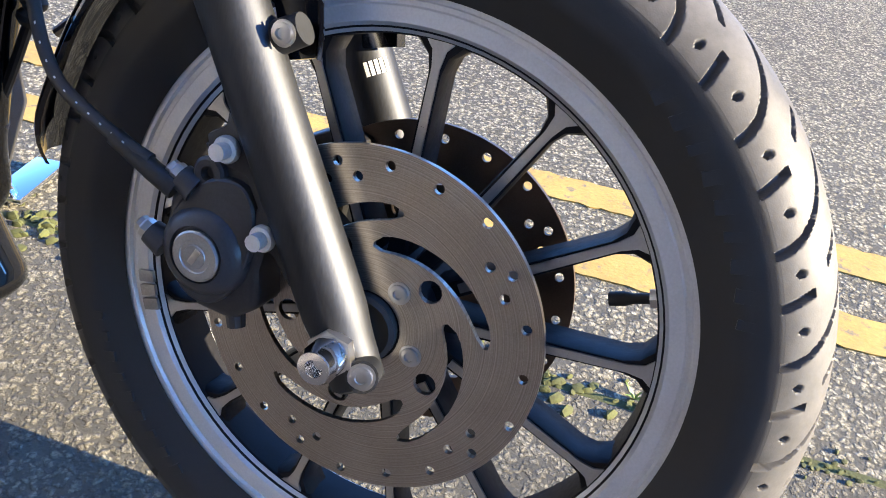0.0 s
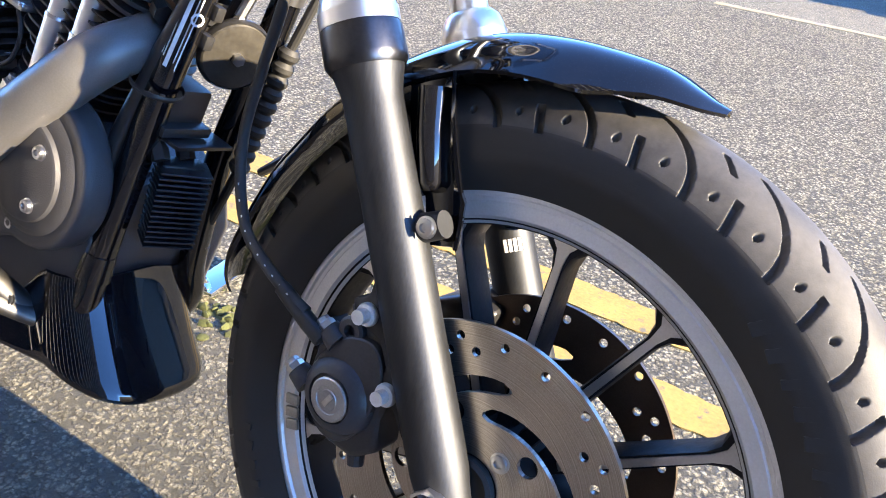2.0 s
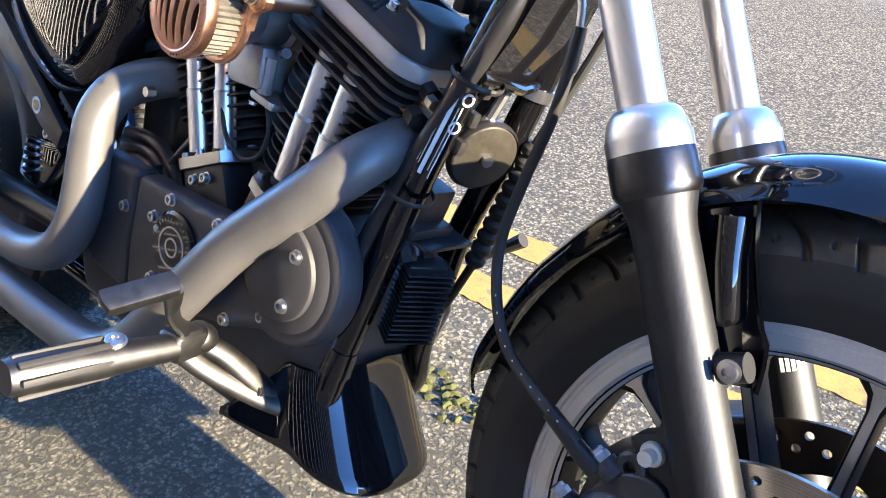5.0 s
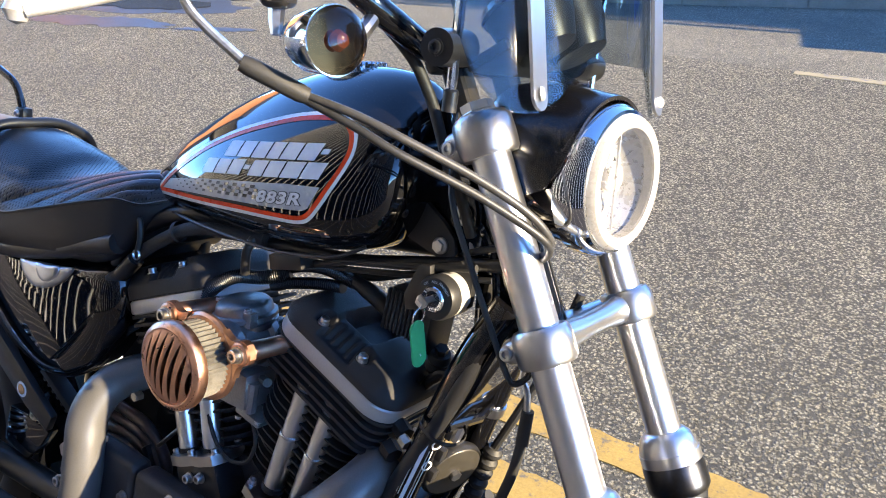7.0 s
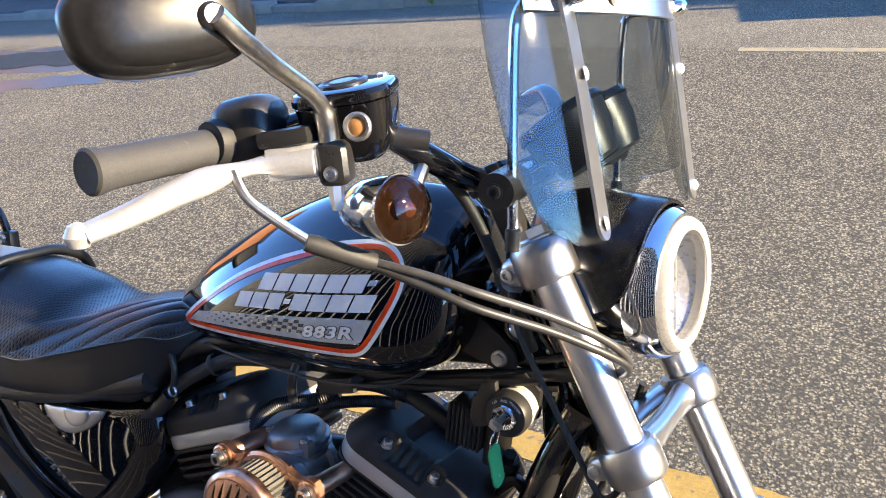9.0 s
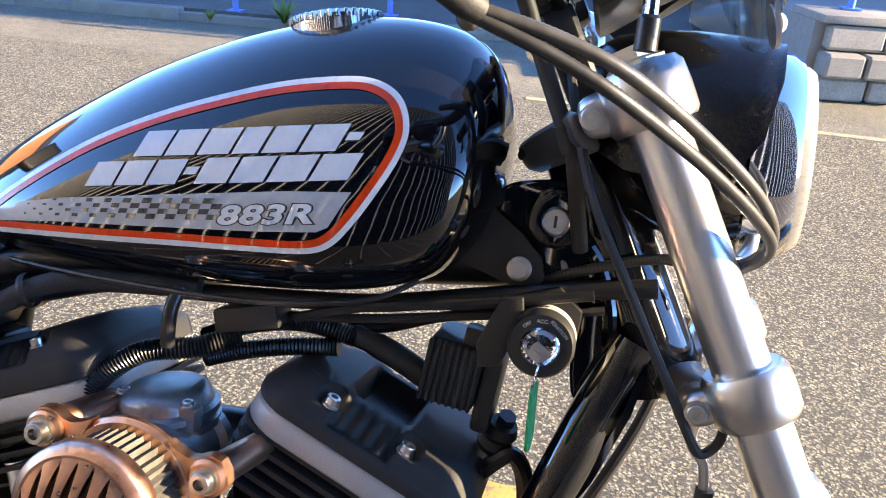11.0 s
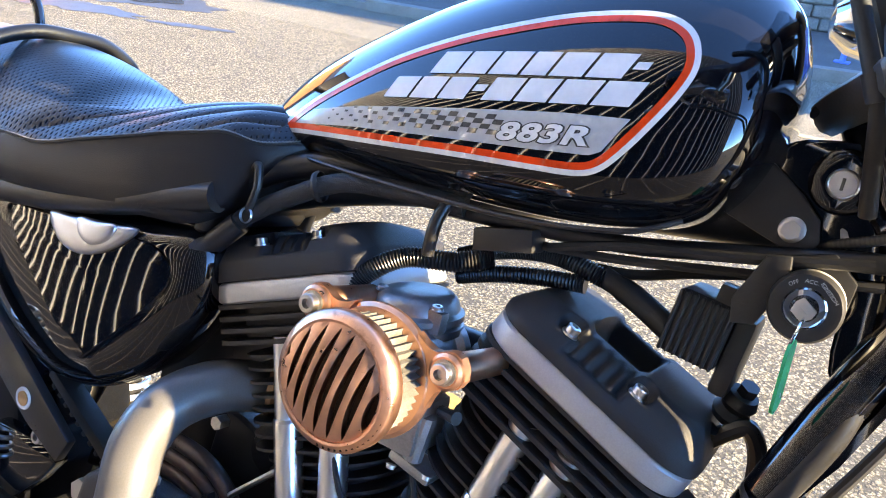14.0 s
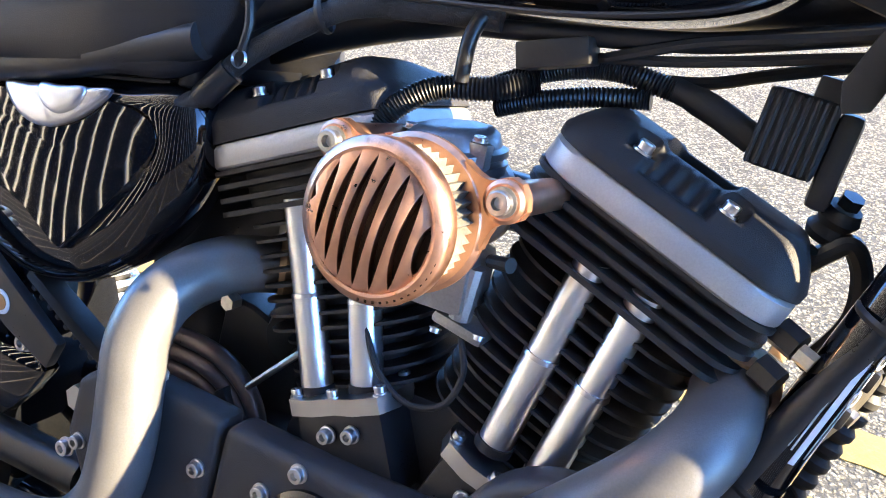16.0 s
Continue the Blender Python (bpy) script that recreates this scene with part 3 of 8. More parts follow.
for i in range(44):
    m = pose(-9.5 + 0.29 * i, -1.30, 0.009)
    if first is None:
        first = part("joint", block((0.018, 1.6, 0.004), 0.0), MORTAR, near_ground, smooth=0)
        first.matrix_local = m
    else:
        same("joint", first, m, near_ground)

# the buildings on the near side of the street, which the paint mirrors
hall = tagged(part("building_near", block((13, 0.3, 13.0), 0.0, pose(-3.2, -2.25, 6.5)), CLADDING, None, smooth=0), "dark clad shed wall with pale upright battens", "building", kind="structure")
first = None
for i in range(44):
    m = pose(-9.5 + 0.29 * i, -2.09, 6.5)
    if first is None:
        first = part("batten", block((0.024, 0.03, 12.9), 0.004, segments=1), BATTEN, hall)
        first.matrix_local = m
    else:
        same("batten", first, m, hall)
house = tagged(new("brick_house"), "orange brick house with a dark slate roof", "house")
house.matrix_world = pose(-23, 8.5, 0)
part("wall", block((8, 6, 5.4), 0.0, pose(0, 0, 2.7)), BRICK, house)
part("roof", slab([(-4.3, 5.4), (4.3, 5.4), (0, 7.4)], -3.2, 3.2, 0.0), surface("slate", (0.06, 0.06, 0.07), 0.6, 0, 0.3, 2), house)

# unseen block, added and placed so its shadow edge falls along the far kerb
tagged(part("shade_building_east", block((8, 9, 8.0), 0.0, pose(14, 11.90, 4.0)), STONE, None, smooth=0), "plain unseen stone building added to shade the far road", "building", kind="structure")
# ---------- the motorcycle ----------
moto = tagged(new("motorcycle"), "glossy black cruiser motorcycle leaning on its side stand", "motorcycle")
moto.matrix_world = BIKE

# front wheel
AX = V(0.001, 0, 0.338)
Yx = (0, 1, 0)
wheel = part("front_wheel", lathe([(0.2290, -0.0285), (0.2315, -0.0312), (0.2430, -0.0318), (0.2445, -0.0305), (0.2480, -0.0305), (0.2495, -0.0335), (0.2585, -0.0345), (0.2605, -0.0325), (0.2605, 0.0325), (0.2585, 0.0345), (0.236, 0.0312), (0.2315, 0.0305), (0.2290, 0.0285), (0.2240, 0.024), (0.2230, 0), (0.2240, -0.024), (0.2290, -0.0285)], AX, Yx, 96, cap=False), RIM, moto, "silver-grey painted cast rim")
part("rim_inner", lathe([(0.2285, -0.0283), (0.2225, -0.022), (0.2215, 0.0), (0.2225, 0.022), (0.2285, 0.0283)], AX, Yx, 96, cap=False), SPOKE_BLACK, wheel)

# tyre with cut tread
R0 = 0.345


def tyre_mesh():
    na, nb = 2304, 132
    pitch = 2 * math.pi / 24
    co, fa = [], []
    for i in range(na):
        a = 2 * math.pi * i / na
        for j in range(nb + 1):
            s = -1 + 2 * j / nb
            th = s * 1.72
            y = -0.0525 * math.sin(th) / (1 + 0.10 * max(0, abs(th) - 1.25))
            r = 0.287 + (R0 - 0.287) * math.cos(th) if abs(th) < 1.571 else 0.287 - 0.034 * (abs(th) - 1.571) / 0.149
            if abs(th) >= 1.571:
                y = math.copysign(0.0525 - 0.017 * ((abs(th) - 1.571) / 0.149) ** 1.2, -th)
            w = abs(th) / 1.25                       # 0 at the crown, 1 at the tread's edge
            if w < 0.98:
                side = 0 if th > 0 else 0.5
                u = ((a / pitch) + side) % 1.0

                def off(at):
                    e = abs(u - at % 1.0)
                    return min(e, 1 - e) * pitch * r

                cut = 0.0
                if w > 0.13:                         # long curved groove from the shoulder to the crown
                    cut = max(cut, min(1, max(0, (0.0036 - off(0.82 + 0.58 * (max(0, 0.98 - w) / 0.80) ** 1.9)) / 0.0014)))
                if w > 0.64:                         # short shoulder groove
                    cut = max(cut, min(1, max(0, (0.0036 - off(0.355 + 0.27 * max(0, 0.95 - w))) / 0.0014)))
                if 0.20 < w < 0.42:                  # short slot near the crown
                    cut = max(cut, min(1, max(0, (0.0032 - off(0.65 + 0.80 * (0.40 - w))) / 0.0014)))
                for du in (0.13, 0.62):              # wear dots
                    dd = math.hypot(off(du), (w - 0.77) * 0.068)
                    cut = max(cut, min(1, max(0, (0.0033 - dd) / 0.0014)))
                r -= 0.0062 * cut
                y -= math.copysign(0.0035 * cut * w, y)
            elif w < 1.02:
                r += 0.0004
            co.append((AX.x + r * math.cos(a), y, AX.z + r * math.sin(a)))
    for i in range(na):
        for j in range(nb):
            fa.append((i * (nb + 1) + j, i * (nb + 1) + j + 1, ((i + 1) % na) * (nb + 1) + j + 1, ((i + 1) % na) * (nb + 1) + j))
    me = bpy.data.meshes.new("tyre")
    me.from_pydata(co, [], fa)
    me.materials.append(TREAD)
    me.materials.append(SIDEWALL)
    idx = [0 if abs(-1 + 2 * (k % nb + 0.5) / nb) * 1.72 < 1.20 else 1 for k in range(na * nb)]
    me.polygons.foreach_set("material_index", idx)
    me.shade_smooth()
    me.set_sharp_from_angle(angle=radians(40))
    ob = new("tyre", me)
    ob.parent = wheel
    ob["label"] = "black rubber tyre with dusty grooved tread"


tyre_mesh()

# raised plain marks on the tyre wall, where its name stands
for first_at in (18, 198):
    for k in range(9):
        m = Matrix.Translation(AX) @ pose(0, 0, 0, 0, -(first_at + 4.3 * k), 0)
        part("sidewall_mark", block((0.016, 0.0060, 0.0105 if k % 3 else 0.0075), 0.0003, m @ pose(0.285, -0.0481, 0, 0, 14, 0), segments=1), SIDEWALL, wheel)


# thirteen spokes
def spoke_outline(t):
    """Half width and front depth at t of the way out."""
    return 0.0062 + 0.0030 * (1 - t) ** 2 + 0.019 * max(0, (t - 0.86) / 0.14) ** 2.2


bm = bmesh.new()
rings = []
for k in range(15):
    t = k / 14
    r, h = 0.045 + 0.1795 * t, spoke_outline(t)
    f = -0.026 + 0.004 * t
    rings.append([V(r, f + 0.001, -h * 0.80), V(r, f + 0.001, h * 0.80), V(r, f + 0.006, h), V(r, 0.010, h * 1.0), V(r, 0.016, h * 0.5), V(r, 0.016, -h * 0.5), V(r, 0.010, -h * 1.0), V(r, f + 0.006, -h)])
loft(bm, rings)
spoke = part("spoke", bm, SPOKE_BLACK, wheel)
bm = bmesh.new()
rings = []
for k in range(13):
    t = k / 12
    r = 0.072 + 0.1575 * t
    h = 0.0032 + 0.0006 * (1 - t) + 0.014 * max(0, (t - 0.84) / 0.16) ** 2.4
    f = -0.0262 + 0.004 * (r - 0.045) / 0.1735
    rings.append([V(r, f - 0.0006, -h), V(r, f - 0.0006, h), V(r, f + 0.002, h), V(r, f + 0.002, -h)])
loft(bm, rings)
face = part("spoke_face", bm, MACHINED, wheel)
SPOKE0 = 4.5
for i in range(13):
    m = Matrix.Translation(AX) @ pose(0, 0, 0, 0, -(SPOKE0 + 360 / 13 * i), 0)
    if i == 0:
        spoke.matrix_local, face.matrix_local = m, m
    else:
        same("spoke", spoke, m, wheel)
        same("spoke_face", face, m, wheel)
part("hub", lathe([(0.030, -0.062), (0.040, -0.060), (0.044, -0.05), (0.05, -0.03), (0.05, 0.03), (0.044, 0.05), (0.04, 0.06), (0.03, 0.062)], AX, Yx, 40), SPOKE_BLACK, wheel)
part("bearing_seal", lathe([(0.029, 0), (0.029, 0.007), (0.025, 0.009), (0.02, 0.006), (0.012, 0.006)], AX + V(0, -0.062, 0), (0, -1, 0), 32), RUBBER, wheel)

# drilled brake discs with curved slots
loops = [circle2(0.146, 120)]
for i in range(5):
    b = 72 * i
    loops.append(arc_band(0.070, 0.101, 92 + b, 8 + b, 16))
for i in range(5):
    b = 72 * i
    for r, a in ((0.133, 17.5), (0.133, 0), (0.133, 36), (0.120, 41.5), (0.138, 54), (0.121, 29)):
        loops.append(circle2(0.0042, 12, (r * math.cos(radians(a + b)), r * math.sin(radians(a + b)))))
    loops.append(circle2(0.0095, 14, (0.067 * math.cos(radians(43 + b)), 0.067 * math.sin(radians(43 + b)))))
loops.append(circle2(0.031, 40))
pl = plate(loops, 0.005)
disc = part("brake_disc", pl, DISC, wheel, "brushed steel disc, drilled and slotted", 25)
disc.matrix_local = Matrix.Translation(AX + V(0, -0.058, 0)) @ pose(0, 0, 0, 90, 0, 0)
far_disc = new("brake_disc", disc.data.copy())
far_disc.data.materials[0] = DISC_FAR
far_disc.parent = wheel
far_disc["label"] = "darker brown steel disc, drilled and slotted"
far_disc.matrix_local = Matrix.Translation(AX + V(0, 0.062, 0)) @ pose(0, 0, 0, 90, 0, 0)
bolts("disc_bolt", STEEL, wheel, [AX + V(0.0445 * math.cos(radians(a)), -0.063, 0.0445 * math.sin(radians(a))) for a in range(-16, 344, 72)], r=0.0075, h=0.004)
VD = V(math.cos(radians(18.3)), 0, math.sin(radians(18.3)))
part("valve", tube([AX + VD * 0.2205, AX + VD * 0.203, AX + VD * 0.196, AX + VD * 0.184], [0.0045, 0.0042, 0.0060, 0.0058], 12), RUBBER, wheel)
part("valve_nut", lathe([(0.008, 0), (0.008, 0.005)], AX + VD * 0.2205, -VD, 6), STEEL, wheel)
for k in range(3):
    a = 190 + 3.4 * k
    m = Matrix.Translation(AX) @ pose(0, 0, 0, 0, -a, 0)
    part("wheel_weight", block((0.016, 0.004, 0.011), 0.001, m @ pose(0.232, -0.0335, 0)), ALLOY, wheel)

# front fork
RAKE = radians(28.0)
UP = V(-math.sin(RAKE), 0, math.cos(RAKE))
AHEAD = V(math.cos(RAKE), 0, math.sin(RAKE))
FOOT = V(0.0, 0, 0.335)


def on_leg(s, side, f=0.0, out=0.0):
    """A place s metres up a fork leg, f ahead of it and out away from the bike."""
    return FOOT + UP * s + AHEAD * f + V(0, side * (0.092 + out), 0)


COLLAR_METAL = surface("dark_polished_metal", (0.07, 0.072, 0.078), 0.29, 1.0, 0.15, 20, 300, rough_vary=0.01)
for side in (-1, 1):
    prof = [(0.018, -0.034), (0.0215, -0.031), (0.0225, 0.0), (0.0235, 0.012), (0.0252, 0.026), (0.0255, 0.05), (0.0252, 0.335), (0.0262, 0.345), (0.0305, 0.362), (0.0322, 0.368), (0.0325, 0.396)]
    slider = part("fork_slider", lathe(prof, on_leg(0, side), UP, 48), SLIDER, moto, "dark polished aluminium fork leg, scratched")
    part("slider_cap", lathe([(0.0333, 0.396), (0.0336, 0.400), (0.0334, 0.408), (0.0318, 0.416), (0.0285, 0.426), (0.0235, 0.431), (0.0205, 0.432)], on_leg(0, side), UP, 48), FORK_CHROME, slider, "chrome dust cap")
    part("slider_collar", lathe([(0.0320, 0.362), (0.0348, 0.367), (0.0350, 0.372), (0.0346, 0.392), (0.0335, 0.3965)], on_leg(0, side), UP, 48, cap=False), COLLAR_METAL, slider, "dark polished collar under the cap")
    part("cap_band", loft(bmesh.new(), [[on_leg(s, side) + frame_of(V(0, 0, 0), UP) @ V(0.0340 * math.cos(math.pi * k / 48), 0.0340 * math.sin(math.pi * k / 48), 0) for k in range(96)] for s in (0.3965, 0.409)]), FORK_CHROME, slider, "smooth chrome band")
    part("fork_tube", lathe([(0.0195, 0.36), (0.0195, 0.765)], on_leg(0, side), UP, 40), FORK_CHROME, moto, "polished chrome fork tube")
    if side > 0:
        for k in range(5):
            q = radians(-72 + 11 * k)
            d = AHEAD * math.cos(q) + V(0, math.sin(q), 0)
            part("label_bar", block((0.0034, 0.013, 0.0005), 0, frame_of(on_leg(0.195, side) + d * 0.0256, d, d.cross(UP))), WHITE_PRINT, slider, smooth=0)
    part("fork_cap", lathe([(0.0205, 0.80), (0.0205, 0.806), (0.0165, 0.808), (0.0165, 0.816), (0.0, 0.816)], on_leg(0, side), UP, 6), POLISHED, moto)
    # lug for the fender bolt
    lug = tube([on_leg(0.227, side, 0.012, -0.004), on_leg(0.227, side, 0.046, -0.004)], [0.013, 0.0115], 16)
    part("fender_lug", lug, SLIDER, slider)
bolts("fender_bolt", STEEL, moto, [on_leg(0.227, -1, 0.036, 0.008), on_leg(0.227, 1, 0.036, 0.008)], r=0.0075, h=0.005)
# caliper ears on the near leg
ear = slab([(-0.098, 0.53), (-0.056, 0.45), (-0.024, 0.39), (-0.030, 0.366), (-0.042, 0.372), (-0.058, 0.392), (-0.082, 0.396), (-0.088, 0.412), (-0.074, 0.424), (-0.086, 0.446), (-0.116, 0.452), (-0.122, 0.470), (-0.106, 0.480), (-0.103, 0.505), (-0.108, 0.545)], -0.104, -0.084, 0.004)
bmesh.ops.translate(ear, vec=(-0.006, 0, 0.0), verts=ear.verts)
part("caliper_ear", ear, SLIDER, moto)
# axle
part("axle", lathe([(0.0135, -0.02), (0.0150, 0.0), (0.0150, 0.030), (0.0125, 0.034), (0.0125, 0.036), (0.007, 0.036), (0.0055, 0.03), (0, 0.03)], (0.0, -0.108, 0.338), (0, -1, 0), 28), CHROME, moto, "chrome axle end")
part("axle_nut", lathe([(0.019, 0), (0.019, 0.008)], (0.0, -0.112, 0.338), (0, -1, 0), 6), STEEL, moto)
part("axle_clamp", tube([V(0.022, -0.098, 0.322), V(0.027, -0.118, 0.328)], [0.013, 0.0125], 20), SLIDER, moto)
bolts("pinch_bolt", STEEL, moto, [V(0.027, -0.118, 0.328)], way=(0.22, -1, 0.2), r=0.0085, h=0.004)

# brake caliper
CALIPER_BLACK = surface("caliper_black", (0.030, 0.031, 0.035), 0.40, 0.1, 0.25, 30, 400, bump=0.15, bump_scale=700)
cal = part("brake_caliper", slab([(-0.070, 0.405), (-0.078, 0.372), (-0.075, 0.340), (-0.098, 0.322), (-0.130, 0.325), (-0.156, 0.345), (-0.165, 0.375), (-0.160, 0.410), (-0.140, 0.436), (-0.112, 0.452), (-0.092, 0.452), (-0.080, 0.430)], -0.098, -0.034, 0.008, 3), CALIPER_BLACK, moto, "black brake caliper with silver piston cap")
part("piston_housing", lathe([(0.038, 0), (0.0375, 0.006), (0.034, 0.013), (0.028, 0.0175), (0.023, 0.019), (0.0222, 0.0165), (0, 0.0165)], (-0.122, -0.096, 0.378), (0, -1, 0.0), 36), CALIPER_BLACK, cal)
part("piston_cap", lathe([(0.0205, 0), (0.0205, 0.003), (0.019, 0.0042), (0.0135, 0.0042), (0.0128, 0.0034), (0.0095, 0.0034), (0.009, 0.0042), (0, 0.0042)], (-0.122, -0.1120, 0.377), (0, -1, 0), 36), ALLOY, cal, "silver round cap with a plain ring")
part("piston_cap_bar", block((0.014, 0.001, 0.005), 0.0003, pose(-0.122, -0.1165, 0.377, 0, -60, 0)), WORN_CHROME, cal)
for p in ((-0.108, 0.463), (-0.072, 0.404)):
    bolts("caliper_bolt", LEVER, cal, [V(p[0], -0.106, p[1])], r=0.0066, h=0.013, sides=12)
    part("bolt_collar", lathe([(0.0105, 0), (0.0105, 0.007), (0.0095, 0.009)], (p[0], -0.100, p[1]), (0, -1, 0), 24), LEVER, cal)
for (x0, z0), (x1, z1) in (((-0.134, 0.424), (-0.156, 0.436)), ((-0.158, 0.371), (-0.182, 0.384))):
    a, b = V(x0, -0.100, z0), V(x1, -0.102, z1)
    fit = part("hose_fitting", tube([a, a.lerp(b, 0.62)], [0.0125, 0.0105], 16), CALIPER_BLACK, cal)
    part("fitting_nut", lathe([(0.0085, 0), (0.0085, 0.006), (0.0068, 0.0075), (0.0068, 0.011), (0.004, 0.0125)], a.lerp(b, 0.62), b - a, 6), STEEL, fit)
part("carrier_boss", lathe([(0.0135, 0), (0.0135, 0.007), (0.011, 0.009), (0.006, 0.009), (0.005, 0.002), (0, 0.002)], (-0.123, -0.096, 0.440), (0, -1, 0), 28), CALIPER_BLACK, cal)
for p, q in ( ((-0.100, 0.33), (-0.096, 0.315)), ((-0.122, 0.448), (-0.128, 0.462))):
    part("caliper_screw", tube([V(p[0], -0.088, p[1]), V(q[0], -0.09, q[1])], [0.0085, 0.0075], 10), CALIPER_BLACK, cal)
part("caliper_face", slab([(p.x, p.z) for p in smoothed([V(x, 0, z) for x, z in ((-0.096, 0.440), (-0.082, 0.425), (-0.080, 0.400), (-0.090, 0.362), (-0.108, 0.338), (-0.132, 0.336), (-0.150, 0.354), (-0.156, 0.382), (-0.146, 0.412), (-0.122, 0.436))], 4, closed=True)], -0.1065, -0.094, 0.004, 3), CALIPER_BLACK, cal)
part("pad_carrier", block((0.03, 0.05, 0.09), 0.004, pose(-0.132, -0.055, 0.388, 0, -28, 0)), CALIPER_BLACK, cal)
# far caliper
part("brake_caliper", slab([(-0.070, 0.405), (-0.075, 0.340), (-0.130, 0.325), (-0.165, 0.375), (-0.140, 0.436), (-0.092, 0.462), (-0.06, 0.455)], 0.036, 0.105, 0.008, 3), SATIN_BLACK, moto, "black far brake caliper")

# front fender with its stays
def fender_r(t):
    rows = ((0, 0.370), (0.1, 0.379), (0.3, 0.384), (0.5, 0.377), (0.7, 0.366), (0.85, 0.363), (1.0, 0.366))
    for (a, p), (b, q) in zip(rows, rows[1:]):
        if t <= b:
            k = (t - a) / (b - a)
            return p + (q - p) * (3 * k * k - 2 * k ** 3)
    return rows[-1][1]


bm = bmesh.new()
rings = []
for k in range(49):
    t = k / 48
    a = radians(75.0 + (173.0 - 75.0) * t)
    r = fender_r(t)
    w = 0.066 * min(1, 0.10 + 0.9 * (t / 0.19) ** 0.6) if t < 0.19 else 0.066
    if t > 0.9:
        w *= 1 - 0.35 * ((t - 0.9) / 0.1) ** 2
    drop = (0.036 - 0.008 * t) * min(1, 0.10 + t / 0.17)
    out = []
    for i in range(17):
        q = -1 + 2 * i / 16
        y = w * math.copysign(abs(q) ** 0.9, q)
        out.append((y, r - drop * abs(q) ** 2.6))
    inner = [(y * 0.96, rr - 0.0028) for y, rr in out[::-1]]
    rings.append([V(AX.x + rr * math.cos(a), y, AX.z + rr * math.sin(a)) for y, rr in out + inner])
loft(bm, rings)
fender = part("front_fender", bm, GLOSS_BLACK, moto, "glossy black front fender")
for side in (-1, 1):
    # a folded plate from inside the fender down to its bolt
    stay = bmesh.new()
    rings = []
    for x0, x1, z, y in ((-0.150, -0.103, 0.664, 0.060), (-0.140, -0.092, 0.630, 0.0645), (-0.126, -0.078, 0.594, 0.0650), (-0.118, -0.069, 0.574, 0.0650), (-0.104, -0.062, 0.566, 0.0665), (-0.096, -0.058, 0.550, 0.0700), (-0.092, -0.056, 0.528, 0.0720)):
        dz = 0.008
        rings.append([V(x0, side * (y - 0.003), z), V(x1 - 0.004, side * (y - 0.003), z + dz), V(x1, side * (y + 0.006), z + dz), V(x1 - 0.003, side * (y + 0.0065), z + dz), V(x1 - 0.008, side * y, z + dz), V(x0, side * y, z)])
    loft(stay, rings)
    soften(stay, 0.001, 1)
    part("fender_stay", stay, GLOSS_BLACK, fender)
    part("stay_tube", tube([V(-0.120, side * 0.066, 0.655), V(-0.112, side * 0.068, 0.62), V(-0.100, side * 0.069, 0.58), V(-0.098, side * 0.068, 0.575)], [0.013, 0.0125, 0.0125, 0.009], 16), GLOSS_BLACK, fender)

# ---------- yokes, headlamp, screen, bars ----------
def yoke(s, h, name, label):
    """A fork yoke: a bridge with a clamp round each leg."""
    bridge = bmesh.new()
    rings = []
    for y, f, k in ((-0.085, -0.022, 0.8), (-0.06, -0.034, 0.85), (-0.03, -0.046, 0.95), (0, -0.05, 1.0), (0.03, -0.046, 0.95), (0.06, -0.034, 0.85), (0.085, -0.022, 0.8)):
        c = FOOT + UP * s + AHEAD * f + V(0, y, 0)
        a, b = AHEAD * 0.022 * k, UP * (h * 0.40)
        rings.append([c + a * math.cos(q) + b * math.sin(q) for q in (2 * math.pi * i / 20 for i in range(20))])
    ob = part(name, loft(bridge, rings), POLISHED, moto, label)
    for side in (-1, 1):
        bm = lathe([(0.0270, s - h / 2), (0.0295, s - h / 2 + 0.004), (0.0300, s), (0.0292, s + h / 2 - 0.005), (0.0255, s + h / 2)], on_leg(0, side), UP, 36)
        part("clamp", bm, POLISHED, ob)
        part("clamp_ear", block((0.032, 0.034, h * 0.74), 0.0125, frame_of(on_leg(s, side, -0.029, -0.004), UP, AHEAD), 4), POLISHED, ob)
        bolts("yoke_bolt", STEEL, ob, [on_leg(s, side, -0.036, 0.012)], way=(0, side, 0), r=0.0066, h=0.005)
    return ob


lower_yoke = yoke(0.577, 0.036, "lower_yoke", "polished aluminium lower fork yoke")
yoke(0.783, 0.040, "top_yoke", "polished aluminium top fork yoke")
# front web of the lower yoke
web = bmesh.new()
rings = []
for y in (-0.08, -0.05, -0.02, 0.02, 0.05, 0.08):
    k = 1 - 0.35 * (1 - abs(y) / 0.08)
    c = FOOT + UP * 0.577 + AHEAD * 0.002 + V(0, y, 0)
    rings.append([c + AHEAD * 0.012 * math.cos(q) + UP * 0.017 * k * math.sin(q) for q in (2 * math.pi * i / 16 for i in range(16))])
loft(web, rings)
part("yoke_web", web, POLISHED, lower_yoke)

# headlamp
HL = V(-0.280, -0.004, 0.995)
HW = V(0.990, -0.06, 0.07).normalized()
lamp = part("headlamp", lathe([(0.0, -0.112), (0.028, -0.108), (0.050, -0.092), (0.064, -0.062), (0.070, -0.025), (0.072, -0.010)], HL, HW, 48), GLOSS_BLACK, moto, "round headlamp with black shell and chrome rim")
part("rim", lathe([(0.071, -0.014), (0.0755, -0.012), (0.0765, 0.0), (0.0745, 0.012), (0.070, 0.019), (0.066, 0.020), (0.064, 0.015)], HL, HW, 64, cap=False), CHROME, lamp, "chrome rim")
